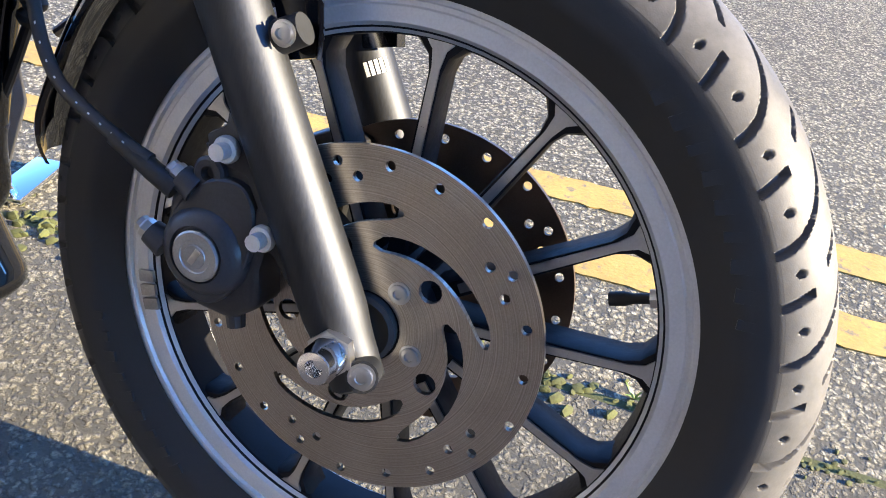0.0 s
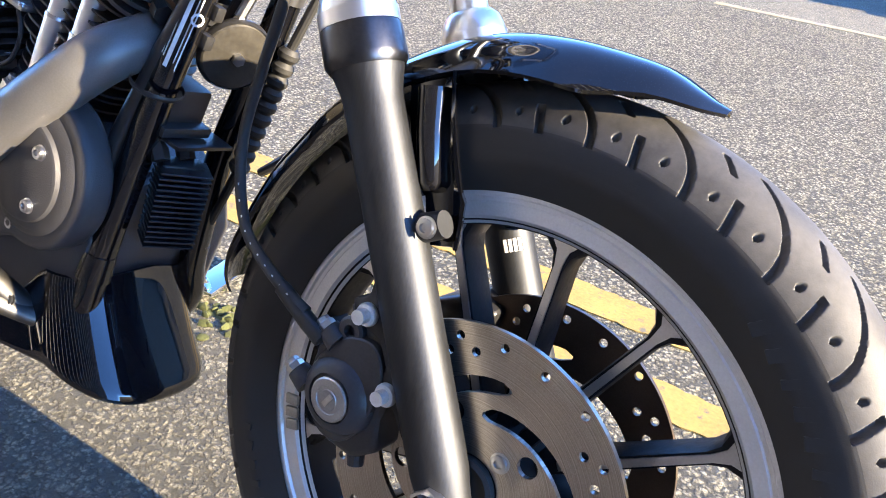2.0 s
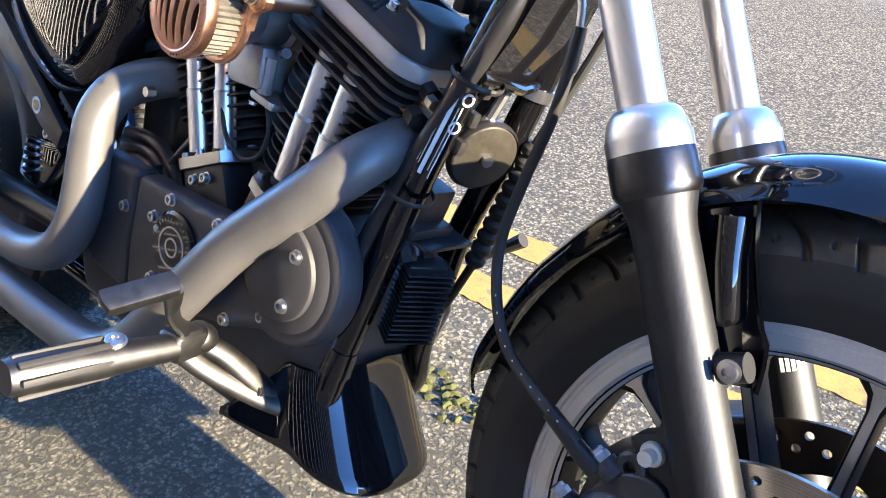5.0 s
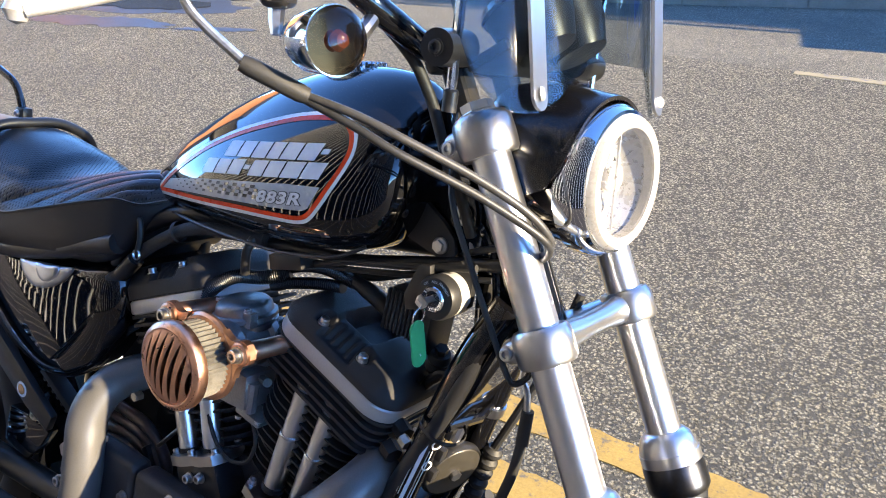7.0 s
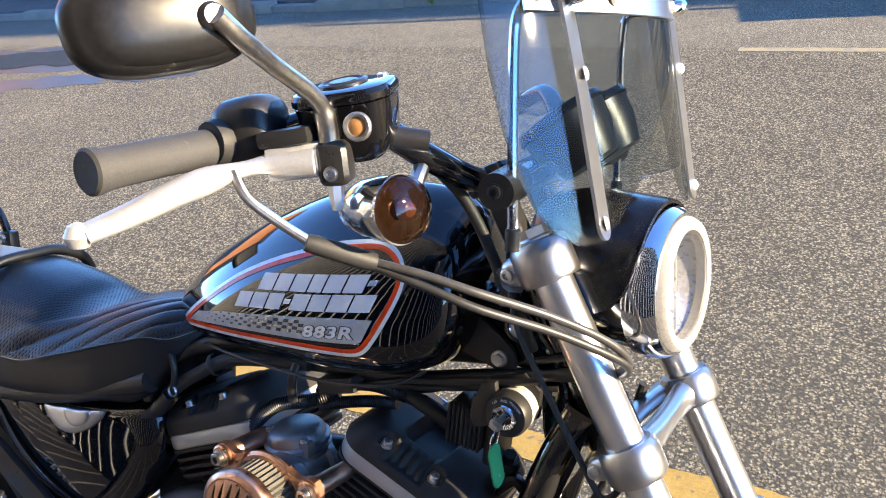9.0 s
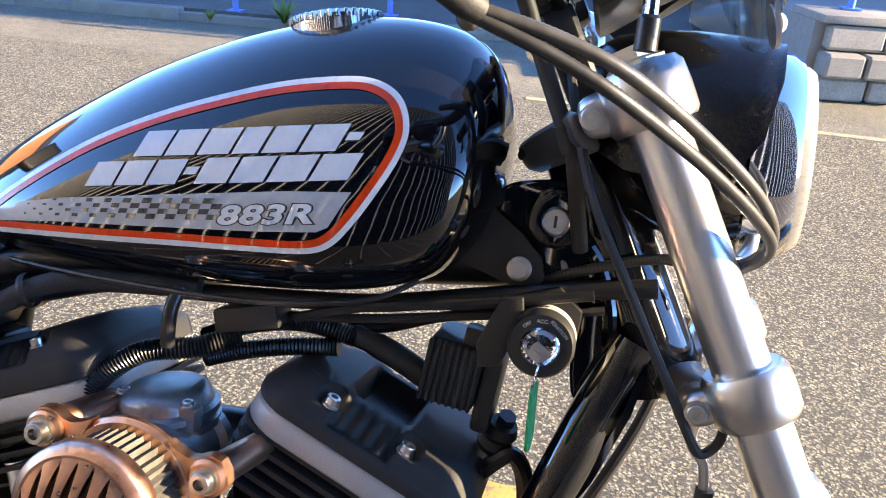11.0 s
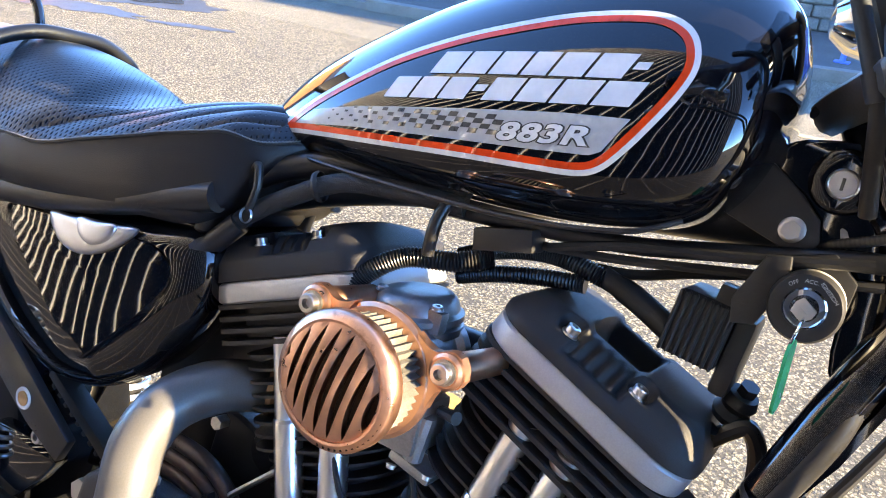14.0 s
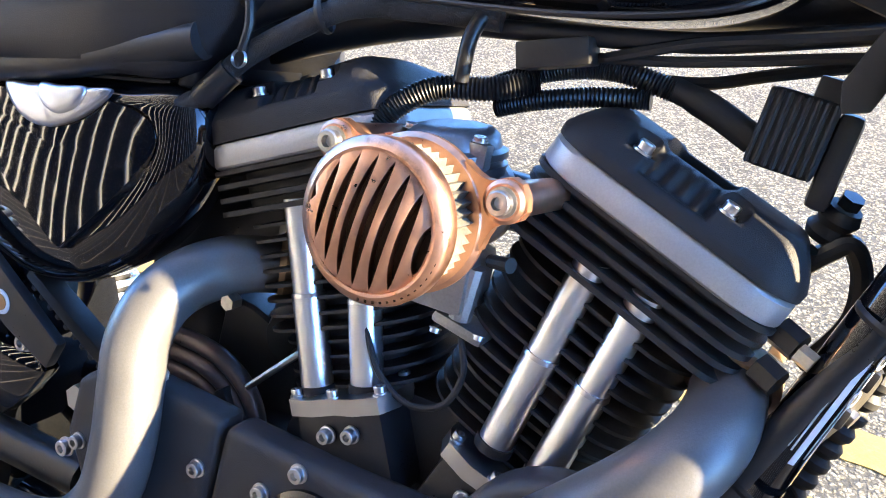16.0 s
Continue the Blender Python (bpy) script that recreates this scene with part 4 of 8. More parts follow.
part("halo_ring", lathe([(0.0675, 0.016), (0.066, 0.023), (0.063, 0.027), (0.0570, 0.028), (0.0535, 0.026), (0.0525, 0.015)], HL, HW, 64, cap=False), HALO, lamp, "milky white ring")
part("reflector", lathe([(0.0550, 0.015), (0.048, 0.0), (0.032, -0.02), (0.0, -0.028)], HL, HW, 48, cap=False), FROST, lamp)
side_h = V(0, 1, 0)
side_h = (side_h - HW * side_h.dot(HW)).normalized()
up_h = HW.cross(side_h) if HW.cross(side_h).z > 0 else side_h.cross(HW)
for dy, dz in ((0, 0.026), (-0.022, 0.0), (0.022, 0.0), (0, -0.026)):
    part("projector", lathe([(0.017, -0.02), (0.017, -0.004), (0.015, 0.0), (0.011, -0.001), (0.0, 0.003)], HL + side_h * dy + up_h * dz, HW, 28), FROST, lamp)
part("divider", block((0.0025, 0.0022, 0.096), 0.0006, frame_of(HL + HW * 0.012, up_h, HW)), FROST, lamp)
part("lens", lathe([(0.0565, 0.024), (0.045, 0.028), (0.02, 0.031), (0, 0.032)], HL, HW, 48, cap=False), LENS, lamp)
part("lamp_mount", tube([HL + HW * -0.05 + up_h * 0.06, FOOT + UP * 0.80 + AHEAD * 0.02], 0.014, 12), SATIN_BLACK, lamp)

# cowl hugging the top of the headlamp
bm = bmesh.new()
rings = []
for h, r, lift, wide in ((-0.128, 0.050, 0.026, 70), (-0.110, 0.068, 0.018, 88), (-0.085, 0.077, 0.013, 98), (-0.055, 0.0800, 0.010, 102), (-0.030, 0.0805, 0.007, 100), (-0.012, 0.0800, 0.005, 94), (0.000, 0.0795, 0.004, 80), (0.006, 0.0790, 0.003, 50)):
    arch = []
    for i in range(25):
        q = radians(wide * (-1 + 2 * i / 24))
        arch.append(HL + HW * (h - 0.006 * (1 - math.cos(q))) + side_h * r * math.sin(q) + up_h * (r * math.cos(q) + lift * max(0, math.cos(q)) ** 2))
    rings.append(arch + [HL + HW * (HW.dot(p - HL)) + (p - HL - HW * HW.dot(p - HL)) * 0.955 for p in arch[::-1]])
loft(bm, rings)
COWL_BLACK = surface("dusty_gloss_black", (0.006, 0.006, 0.007), 0.22, 0.0, 0.3, 30, 400, rough_vary=0.08, stain=(0.05, 0.047, 0.042), stain_at=0.66, stain_scale=60)
part("headlamp_cowl", bm, COWL_BLACK, lamp, "glossy black dusty cowl")

# smoked flyscreen with chrome brackets
def screen_x(y, z):
    return -0.270 - 0.20 * (z - 1.07) + 0.09 * y - 1.9 * y * y


def screen_low(q):
    """The lower edge: two lobes and an arch over the headlamp; q from -1 to 1 across."""
    y = 0.187 * math.sin(abs(q) * math.pi / 2)
    edge = ((0.0, 1.108), (0.049, 1.108), (0.063, 1.104), (0.081, 1.088), (0.097, 1.071), (0.118, 1.058), (0.137, 1.056), (0.158, 1.070), (0.170, 1.091), (0.178, 1.121), (0.184, 1.157), (0.1872, 1.205))
    for (y0, z0), (y1, z1) in zip(edge, edge[1:]):
        if y <= y1:
            return z0 + (z1 - z0) * (y - y0) / (y1 - y0)
    return edge[-1][1]


bm = bmesh.new()
SCR = []
for k in range(15):
    t = k / 14
    row = []
    for i in range(65):
        q = -1 + 2 * i / 64
        low = screen_low(q)
        z = low + (1.43 - 0.05 * abs(q) ** 4 - low) * t
        y = (0.187 - 0.03 * max(0, (z - 1.30) / 0.13)) * math.sin(q * math.pi / 2)
        row.append((screen_x(y, z), y, z))
    SCR.append(row)
front, back = ([[bm.verts.new((x + d, y, z)) for x, y, z in row] for row in SCR] for d in (0.0, -0.004))
for k in range(14):
    for i in range(64):
        bm.faces.new((front[k][i], front[k][i + 1], front[k + 1][i + 1], front[k + 1][i]))
        bm.faces.new((back[k][i + 1], back[k][i], back[k + 1][i], back[k + 1][i + 1]))
    for a in (0, 64):
        bm.faces.new((front[k][a], front[k + 1][a], back[k + 1][a], back[k][a]))
for i in range(64):
    for a in (0, 14):
        bm.faces.new((front[a][i], front[a][i + 1], back[a][i + 1], back[a][i]))
screen = part("flyscreen", bm, SMOKED, moto, "smoke-tinted curved plastic windscreen", 50)


def on_screen(y, z, off=0.004):
    return V(screen_x(y, z) + off, y, z)


STRAP_ALLOY = surface("strap_alloy", (0.62, 0.64, 0.67), 0.29, 1.0, 0.04, 10, 40, rough_vary=0.01)


def strap(points, w, name, mat, parent, thick=0.003, up=None):
    """A flat metal strap along points; its broad side faces ahead."""
    bm = bmesh.new()
    rings = []
    p = [Vector(q) for q in points]
    for i, q in enumerate(p):
        d = (p[min(i + 1, len(p) - 1)] - p[max(i - 1, 0)]).normalized()
        f = Vector(up or (1, 0, 0.3))
        s = d.cross(f).normalized() * w / 2
        f = s.cross(d).normalized() * thick / 2
        rings.append([q + s + f, q - s + f, q - s - f, q + s - f])
    loft(bm, rings)
    soften(bm, 0.0006, 1)
    return part(name, bm, mat, parent)


for side in (-1, 1):
    strap([on_screen(side * y, z, 0.006) for y, z in ((0.121, 1.073), (0.122, 1.12), (0.1235, 1.18), (0.126, 1.235), (0.1285, 1.272))], 0.026, "screen_strut", STRAP_ALLOY, screen)
    part("strut_end", lathe([(0.013, -0.0015), (0.013, 0.0015), (0, 0.0015)], on_screen(side * 0.121, 1.073, 0.006), (1, 0, 0.3), 28), STRAP_ALLOY, screen)
    for z in (1.075, 1.200):
        part("screen_bolt", lathe([(0.0065, 0), (0.0055, 0.003), (0, 0.0042)], on_screen(side * 0.1215, z, 0.008), (1, side * -0.45, 0.3), 16), LEVER, screen)
    part("dome_nut", lathe([(0.008, 0), (0.008, 0.008), (0.0055, 0.014), (0, 0.016)], on_screen(side * 0.128, 1.262, 0.011), (1, side * -0.45, 0.3), 16), CHROME, screen)
    rod = smoothed([on_screen(side * 0.148, 1.260, -0.010), V(-0.372, side * 0.150, 1.256), V(-0.378, side * 0.150, 1.238), V(-0.378, side * 0.150, 1.17), V(-0.375, side * 0.150, 1.06)], 4)
    part("screen_rod", tube(rod, 0.0048, 10), CHROME, screen)
    part("rod_end", lathe([(0.007, 0), (0.007, 0.018), (0.0055, 0.02)], (-0.375, side * 0.150, 1.048), (0, 0, 1), 12), SATIN_BLACK, screen)
    part("rod_clamp", tube([V(-0.388, side * 0.120, 1.104), V(-0.384, side * 0.168, 1.102)], [0.017, 0.0165], 20), SATIN_BLACK, screen)
    bolts("clamp_bolt", SATIN_BLACK, screen, [V(-0.384, side * 0.169, 1.102)], way=(0, side, 0), r=0.006, h=0.004)
strap([on_screen(-0.160 + 0.320 * i / 14, 1.262, 0.003) for i in range(15)], 0.026, "screen_crossbar", STRAP_ALLOY, screen, up=(1, 0, 0.3))
for y in (-0.150, -0.075, 0.075, 0.150):
    part("screen_bolt", lathe([(0.006, 0), (0.005, 0.003), (0, 0.004)], on_screen(y, 1.262, 0.005), (1, 0, 0.3), 16), LEVER, screen)

# handlebar, risers, gauges
bar_path = smoothed([V(-0.584, -0.400, 1.1350), V(-0.572, -0.30, 1.142), V(-0.545, -0.26, 1.150), V(-0.494, -0.215, 1.162), V(-0.452, -0.158, 1.124), V(-0.438, -0.09, 1.096), V(-0.438, 0, 1.088), V(-0.438, 0.09, 1.096), V(-0.452, 0.158, 1.124), V(-0.494, 0.215, 1.162), V(-0.545, 0.26, 1.150), V(-0.572, 0.30, 1.142), V(-0.584, 0.400, 1.1350)], 6)
bar = part("handlebar", tube(bar_path, 0.0127, 16), GLOSS_BLACK, moto, "black tubular handlebar")
for side in (-1, 1):
    part("riser", block((0.026, 0.026, 0.075), 0.008, frame_of((-0.422, side * 0.050, 1.052), UP, AHEAD), 3), SATIN_BLACK, bar)
    part("riser_cap", block((0.044, 0.036, 0.026), 0.007, frame_of((-0.44, side * 0.062, 1.094), UP, AHEAD)), SATIN_BLACK, bar)
    bolts("riser_bolt", SATIN_BLACK, bar, [V(-0.428, side * 0.062 - 0.008, 1.108), V(-0.454, side * 0.062 - 0.008, 1.096)], way=UP, r=0.005, h=0.005)
    g = tube([V(-0.572, side * 0.30, 1.142), V(-0.578, side * 0.35, 1.139), V(-0.583, side * 0.392, 1.1355), V(-0.585, side * 0.404, 1.1345)], [0.0152, 0.0152, 0.0152, 0.0166], 24)
    part("grip", g, GRIP, bar, "worn dusty rubber grip")
    part("grip_end", lathe([(0.0174, 0), (0.0174, 0.006), (0.015, 0.008), (0.0, 0.007)], (-0.585, side * 0.402, 1.1346), V(-0.09, side, -0.03), 24), GRIP, bar)
for y in (-0.036, 0.040):
    gauge = part("gauge", lathe([(0.0, -0.05), (0.03, -0.048), (0.041, -0.02), (0.044, 0.0), (0.046, 0.004), (0.042, 0.010), (0.039, 0.004), (0.0, 0.004)], (-0.375, y, 1.150), V(-0.62, 0, 0.78), 36), SATIN_BLACK, moto, "black instrument pod")
    part("gauge_rim", lathe([(0.0455, 0), (0.0475, 0.003), (0.0455, 0.009), (0.042, 0.010)], (-0.375, y, 1.150), V(-0.62, 0, 0.78), 36, cap=False), GLOSS_BLACK, gauge)
part("gauge_bracket", block((0.05, 0.15, 0.012), 0.004, pose(-0.39, 0, 1.10, 0, -35, 0)), SATIN_BLACK, moto)

# right hand controls
switch = part("switch_housing", block((0.056, 0.054, 0.056), 0.023, pose(-0.556, -0.272, 1.154, 0, -12, 8), 5), SATIN_BLACK, moto, "black switch housing")
bolts("housing_screw", STEEL, switch, [V(-0.560, -0.277, 1.178)], way=(-0.2, -0.3, 1), r=0.0045, h=0.002)
part("throttle_collar", lathe([(0.0185, 0), (0.0190, 0.006), (0.0172, 0.012)], (-0.568, -0.296, 1.146), V(-0.1, -1, -0.03), 24), RUBBER, switch)
RM = pose(-0.479, -0.243, 1.169, 10, -8, 14)


def rounded_box(rows, m, n=8):
    """Rounded oblongs stacked along z: (z, half length, half width, corner radius)."""
    rings = []
    for z, a, b, r in rows:
        rings.append([m @ V(cx + r * math.cos(radians(a0 + 90 * i / n)), cy + r * math.sin(radians(a0 + 90 * i / n)), z) for cx, cy, a0 in ((a - r, b - r, 0), (r - a, b - r, 90), (r - a, r - b, 180), (a - r, r - b, 270)) for i in range(n + 1)])
    return loft(bmesh.new(), rings)


mc = part("brake_reservoir", rounded_box([(-0.036, 0.022, 0.018, 0.014), (-0.030, 0.030, 0.024, 0.018), (-0.016, 0.036, 0.028, 0.020), (0.004, 0.039, 0.030, 0.021), (0.012, 0.040, 0.031, 0.021)], RM), GLOSS_BLACK, moto, "black brake fluid reservoir with sight glass")
part("reservoir_lid", rounded_box([(0.0130, 0.0405, 0.0315, 0.022), (0.0140, 0.0412, 0.0322, 0.022), (0.0190, 0.0412, 0.0322, 0.022), (0.0225, 0.0390, 0.0300, 0.021), (0.0240, 0.0330, 0.0240, 0.017)], RM), GLOSS_BLACK, mc)
part("lid_ring", lathe([(0.020, 0), (0.020, 0.002), (0.018, 0.003), (0.016, 0.0015), (0.012, 0.0015), (0.011, 0.003), (0, 0.003)], RM @ V(0, 0, 0.0238), RM.to_3x3() @ V(0, 0, 1), 28), SATIN_BLACK, mc)
for dx, dy in ((0.034, 0.022), (-0.034, -0.022)):
    bolts("lid_screw", STEEL, mc, [RM @ V(dx * 0.8, dy * 0.8, 0.0235)], way=RM.to_3x3() @ V(0, 0, 1), r=0.0045, h=0.002)
part("sight_glass", lathe([(0.0072, 0.0016), (0.005, 0.0024), (0, 0.0028)], (-0.449, -0.2745, 1.1625), V(0.28, -1, 0.05), 28), AMBER, mc, "round amber sight glass")
part("glass_ring", lathe([(0.0112, 0), (0.0112, 0.003), (0.0100, 0.004), (0.0078, 0.0034), (0.0070, 0.001)], (-0.449, -0.2745, 1.1625), V(0.28, -1, 0.05), 28, cap=False), ALLOY, mc)
part("lever_perch", block((0.058, 0.036, 0.028), 0.006, pose(-0.502, -0.272, 1.134, 0, -8, 24)), LEVER, mc, "worn bare alloy lever perch")
part("perch_clamp", block((0.026, 0.026, 0.036), 0.009, pose(-0.4740, -0.270, 1.133, 0, -6, 20), 3), SATIN_BLACK, mc, "black clamp half")
bolts("clamp_screw", STEEL, mc, [V(-0.4690, -0.2835, 1.126)], way=(0.3, -1, 0.05), r=0.0048, h=0.003)
part("perch_top", block((0.045, 0.03, 0.014), 0.005, pose(-0.510, -0.282, 1.152, 0, -10, 15)), SATIN_BLACK, mc)
lev = smoothed([V(-0.486, -0.278, 1.136), V(-0.516, -0.292, 1.132), V(-0.540, -0.318, 1.126), V(-0.556, -0.350, 1.116), V(-0.575, -0.385, 1.101), V(-0.592, -0.410, 1.090)], 5)
n = len(lev)
part("brake_lever", tube(lev, [0.0155 - 0.0065 * math.sin(math.pi * min(1, max(0, (i / n - 0.10) / 0.42))) ** 2 - 0.003 * min(1, i / n / 0.5) - 0.004 * max(0, i / n - 0.5) / 0.5 for i in range(n)], 16, flat=0.7), LEVER, mc, "worn silver brake lever with a ball end")
part("lever_ball", lathe([(0.0, -0.011), (0.007, -0.008), (0.0105, 0), (0.007, 0.008), (0, 0.011)], (-0.597, -0.413, 1.088), (0, 0, 1), 16), LEVER, mc)
part("banjo", tube([V(-0.452, -0.222, 1.150), V(-0.428, -0.205, 1.146)], [0.0095, 0.0095], 12), SATIN_BLACK, mc)
part("bleed_nut", lathe([(0.007, 0), (0.006, 0.012), (0.004, 0.022)], (-0.478, -0.266, 1.116), (0.15, -0.1, -1), 6), STEEL, mc)

# mirror
stem = part("mirror_stem", tube(smoothed([V(-0.478, -0.272, 1.130), V(-0.478, -0.275, 1.163), V(-0.4765, -0.290, 1.1838), V(-0.4745, -0.340, 1.2097), V(-0.463, -0.380, 1.2258), V(-0.4625, -0.400, 1.2391)], 5), [0.0085] * 8 + [0.0068] * 18, 14), WORN_CHROME, moto, "worn black mirror stem with bare metal showing")
mir = bmesh.new()
mw = V(0.90, -0.42, 0.12).normalized()
mu = V(0.42, 0.90, 0.22)
mu = (mu - mw * mu.dot(mw)).normalized()
mv = mw.cross(mu)
MC = V(-0.4625, -0.400, 1.2455) - mw * 0.024 - mu * 0.024
rings = []
for h, k in ((-0.016, 0.80), (-0.014, 0.97), (-0.008, 1.0), (-0.002, 0.985), (0.004, 0.94), (0.0075, 0.87), (0.0085, 0.82), (0.0115, 0.78), (0.0145, 0.66), (0.0165, 0.42), (0.0175, 0.1)):
    ring = []
    for i in range(48):
        q = 2 * math.pi * i / 48
        c, s = math.cos(q), math.sin(q)
        rad = (abs(c) ** 3.0 + abs(s) ** 3.0) ** (-1 / 3.0)
        ring.append(MC + mw * h + k * (mu * 0.0600 * rad * c + mv * 0.0345 * rad * s * (1 + 0.12 * c)))
    rings.append(ring)
loft(mir, rings)
SCUFFED = surface("scuffed_black", (0.009, 0.009, 0.010), 0.30, 0.0, 0.4, 40, 300, rough_vary=0.02, ior=1.34, stain=(0.13, 0.13, 0.125), stain_at=0.68, stain_scale=95)
part("mirror_head", mir, SCUFFED, stem, "scuffed dusty black mirror back")
part("mirror_pivot", lathe([(0.009, 0), (0.0085, 0.004), (0.0065, 0.008), (0, 0.009)], V(-0.4625, -0.400, 1.2391) - mw * 0.0085, mw, 20), WORN_CHROME, stem)

# turn signal
IND = V(-0.432, -0.246, 1.096)
iw = V(0.965, -0.24, 0.10).normalized()
ind = part("turn_signal", lathe([(0.0, -0.066), (0.010, -0.064), (0.019, -0.052), (0.0255, -0.030), (0.0275, -0.010), (0.0280, 0.0), (0.0290, 0.001), (0.0290, 0.004)], IND, iw, 36), CHROME, moto, "chrome bullet turn signal with smoked lens")
part("lens", lathe([(0.0278, 0.002), (0.0275, 0.007), (0.024, 0.014), (0.015, 0.019), (0.0, 0.021)], IND, iw, 36, cap=False), DARK_LENS, ind, "smoked brown lens")
part("bulb", lathe([(0.0, 0.0), (0.007, 0.002), (0.009, 0.008), (0.006, 0.014), (0, 0.016)], IND, iw, 16), AMBER, ind)
part("reflector", lathe([(0.0270, 0.002), (0.015, -0.008), (0, -0.012)], IND, iw, 32, cap=False), FROST, ind)
part("signal_arm", tube([IND - iw * 0.025 + V(0, 0.02, -0.004), IND - iw * 0.02 + V(0, 0.05, 0.008), V(-0.455, -0.172, 1.118)], 0.0075, 10), POLISHED, ind)
part("turn_signal", lathe([(0.0, -0.058), (0.016, -0.055), (0.030, -0.038), (0.036, -0.016), (0.037, 0.0), (0.03, 0.02), (0, 0.028)], V(IND.x, -IND.y, IND.z), V(iw.x, -iw.y, iw.z), 36), CHROME, moto)

# throttle cables with their ferrules
part("cable_ferrule", tube(smoothed([V(-0.536, -0.318, 1.128), V(-0.526, -0.316, 1.108), V(-0.512, -0.301, 1.089), V(-0.490, -0.279, 1.066)], 4), 0.0042, 10), WORN_CHROME, moto, "worn steel cable elbow")
part("cable_sleeve", tube([V(-0.496, -0.284, 1.0690), V(-0.491, -0.279, 1.0665), V(-0.462, -0.248, 1.0500), V(-0.457, -0.2425, 1.0478)], [0.0070, 0.0082, 0.0082, 0.0070], 14), RUBBER, moto, "black rubber cable sleeve")
CABLE_GREY = surface("cable_grey", (0.045, 0.044, 0.043), 0.42, 0.1, 0.2, 60)
CABLE_DARK = surface("cable_dark", (0.028, 0.028, 0.028), 0.42, 0.1, 0.2, 60)
for k, dz in enumerate((0.0, -0.0135)):
    f = k * 0.6
    path = smoothed([V(-0.459, -0.2445, 1.0485 + dz * 0.25), V(-0.416, -0.231, 1.0395 + dz * 0.7), V(-0.378, -0.213, 1.026 + dz), V(-0.330, -0.165, 0.999 + dz), V(-0.294, -0.128, 0.9725 + dz * 0.9), V(-0.2785, -0.106, 0.950 + dz * 0.5), V(-0.284, -0.092, 0.932 + dz * 0.2), V(-0.303, -0.078, 0.922 + dz * 0.2), V(-0.345, -0.045, 0.916), V(-0.42, -0.02, 0.885)], 16)
    run = [path[0]]
    for p in path[1:]:
        gap = (p - run[-1]).length
        while gap > 0.0016:
            run.append(run[-1].lerp(p, 0.0016 / gap))
            gap = (p - run[-1]).length
    part("throttle_cable", tube(run, [0.0041 if i % 2 else 0.0037 for i in range(len(run))], 12), CABLE_DARK if k else CABLE_GREY, moto, "ribbed grey throttle cable" if not k else "dark throttle cable")
# thin black line down the yokes, ending in a hook
part("clutch_line", tube(smoothed([V(-0.42, -0.06, 1.04), V(-0.395, -0.095, 0.965), V(-0.356, -0.100, 0.896), V(-0.327, -0.100, 0.847), V(-0.303, -0.098, 0.806), V(-0.294, -0.094, 0.797), V(-0.284, -0.09, 0.806), V(-0.282, -0.088, 0.820)], 5), 0.0034, 8), RUBBER, moto)

# wiring sleeve from the bars, tied to the yoke arm
sleeve = part("wiring_sleeve", tube(smoothed([V(-0.480, -0.135, 1.125), V(-0.458, -0.100, 1.088), V(-0.443, -0.084, 1.054), V(-0.431, -0.081, 1.028), V(-0.4157, -0.081, 0.9973), V(-0.409, -0.078, 0.984), V(-0.402, -0.060, 0.950), V(-0.395, -0.045, 0.915)], 5), 0.0060, 14), RUBBER, moto, "black rubber wiring sleeve")
part("sleeve_tie", tube([V(-0.4185, -0.081, 1.003), V(-0.4100, -0.079, 0.986)], 0.0078, 16), PLASTIC, sleeve)

# brake hose
part("brake_pipe", tube(smoothed([V(-0.296, -0.068, 0.815), V(-0.298, -0.07, 0.795), V(-0.288, -0.074, 0.782), V(-0.284, -0.074, 0.752)], 4), 0.0036, 8), STEEL, moto)
part("hose_ferrule", tube([V(-0.284, -0.074, 0.765), V(-0.285, -0.073, 0.728)], [0.0065, 0.007], 12), SATIN_BLACK, moto)
hose = smoothed([V(-0.285, -0.073, 0.735), V(-0.292, -0.068, 0.69), V(-0.312, -0.058, 0.62), V(-0.322, -0.055, 0.56), V(-0.308, -0.062, 0.51), V(-0.275, -0.078, 0.475), V(-0.232, -0.092, 0.458), V(-0.195, -0.100, 0.446), V(-0.172, -0.100, 0.438)], 6)
hose_ob = part("brake_hose", tube(hose, 0.0056, 12), RUBBER, moto, "black rubber brake hose with faint white print")
for i in range(24, 44, 2):
    p = hose[i]
    d = (hose[i + 1] - hose[i - 1]).normalized()
    part("hose_print", block((0.0022, 0.0004, 0.0012), 0, frame_of(p + V(0.002, -0.0054, 0.002), (0, -0.9, 0.4), d) @ pose(0, 0, 0, 90, 0, 0)), WHITE_PRINT, hose_ob, smooth=0)
part("hose_end", tube([V(-0.205, -0.099, 0.449), V(-0.168, -0.100, 0.430), V(-0.150, -0.098, 0.421)], [0.0075, 0.0085, 0.0095], 12), SATIN_BLACK, moto)

# ---------- frame ----------
part("steering_neck", tube([FOOT + UP * 0.57 + AHEAD * -0.052, FOOT + UP * 0.785 + AHEAD * -0.052], 0.031, 24), GLOSS_BLACK, moto)
DULL_ALLOY = surface("dull_dark_alloy", (0.24, 0.24, 0.245), 0.38, 0.9, 0.15, 30, 500, bump=0.1)
arm_path = smoothed([V(-0.404, -0.088, 1.000), V(-0.417, -0.060, 0.992), V(-0.431, -0.030, 0.984), V(-0.440, -0.010, 0.978), V(-0.445, 0.004, 0.975)], 4)
bm = bmesh.new()
rings = []
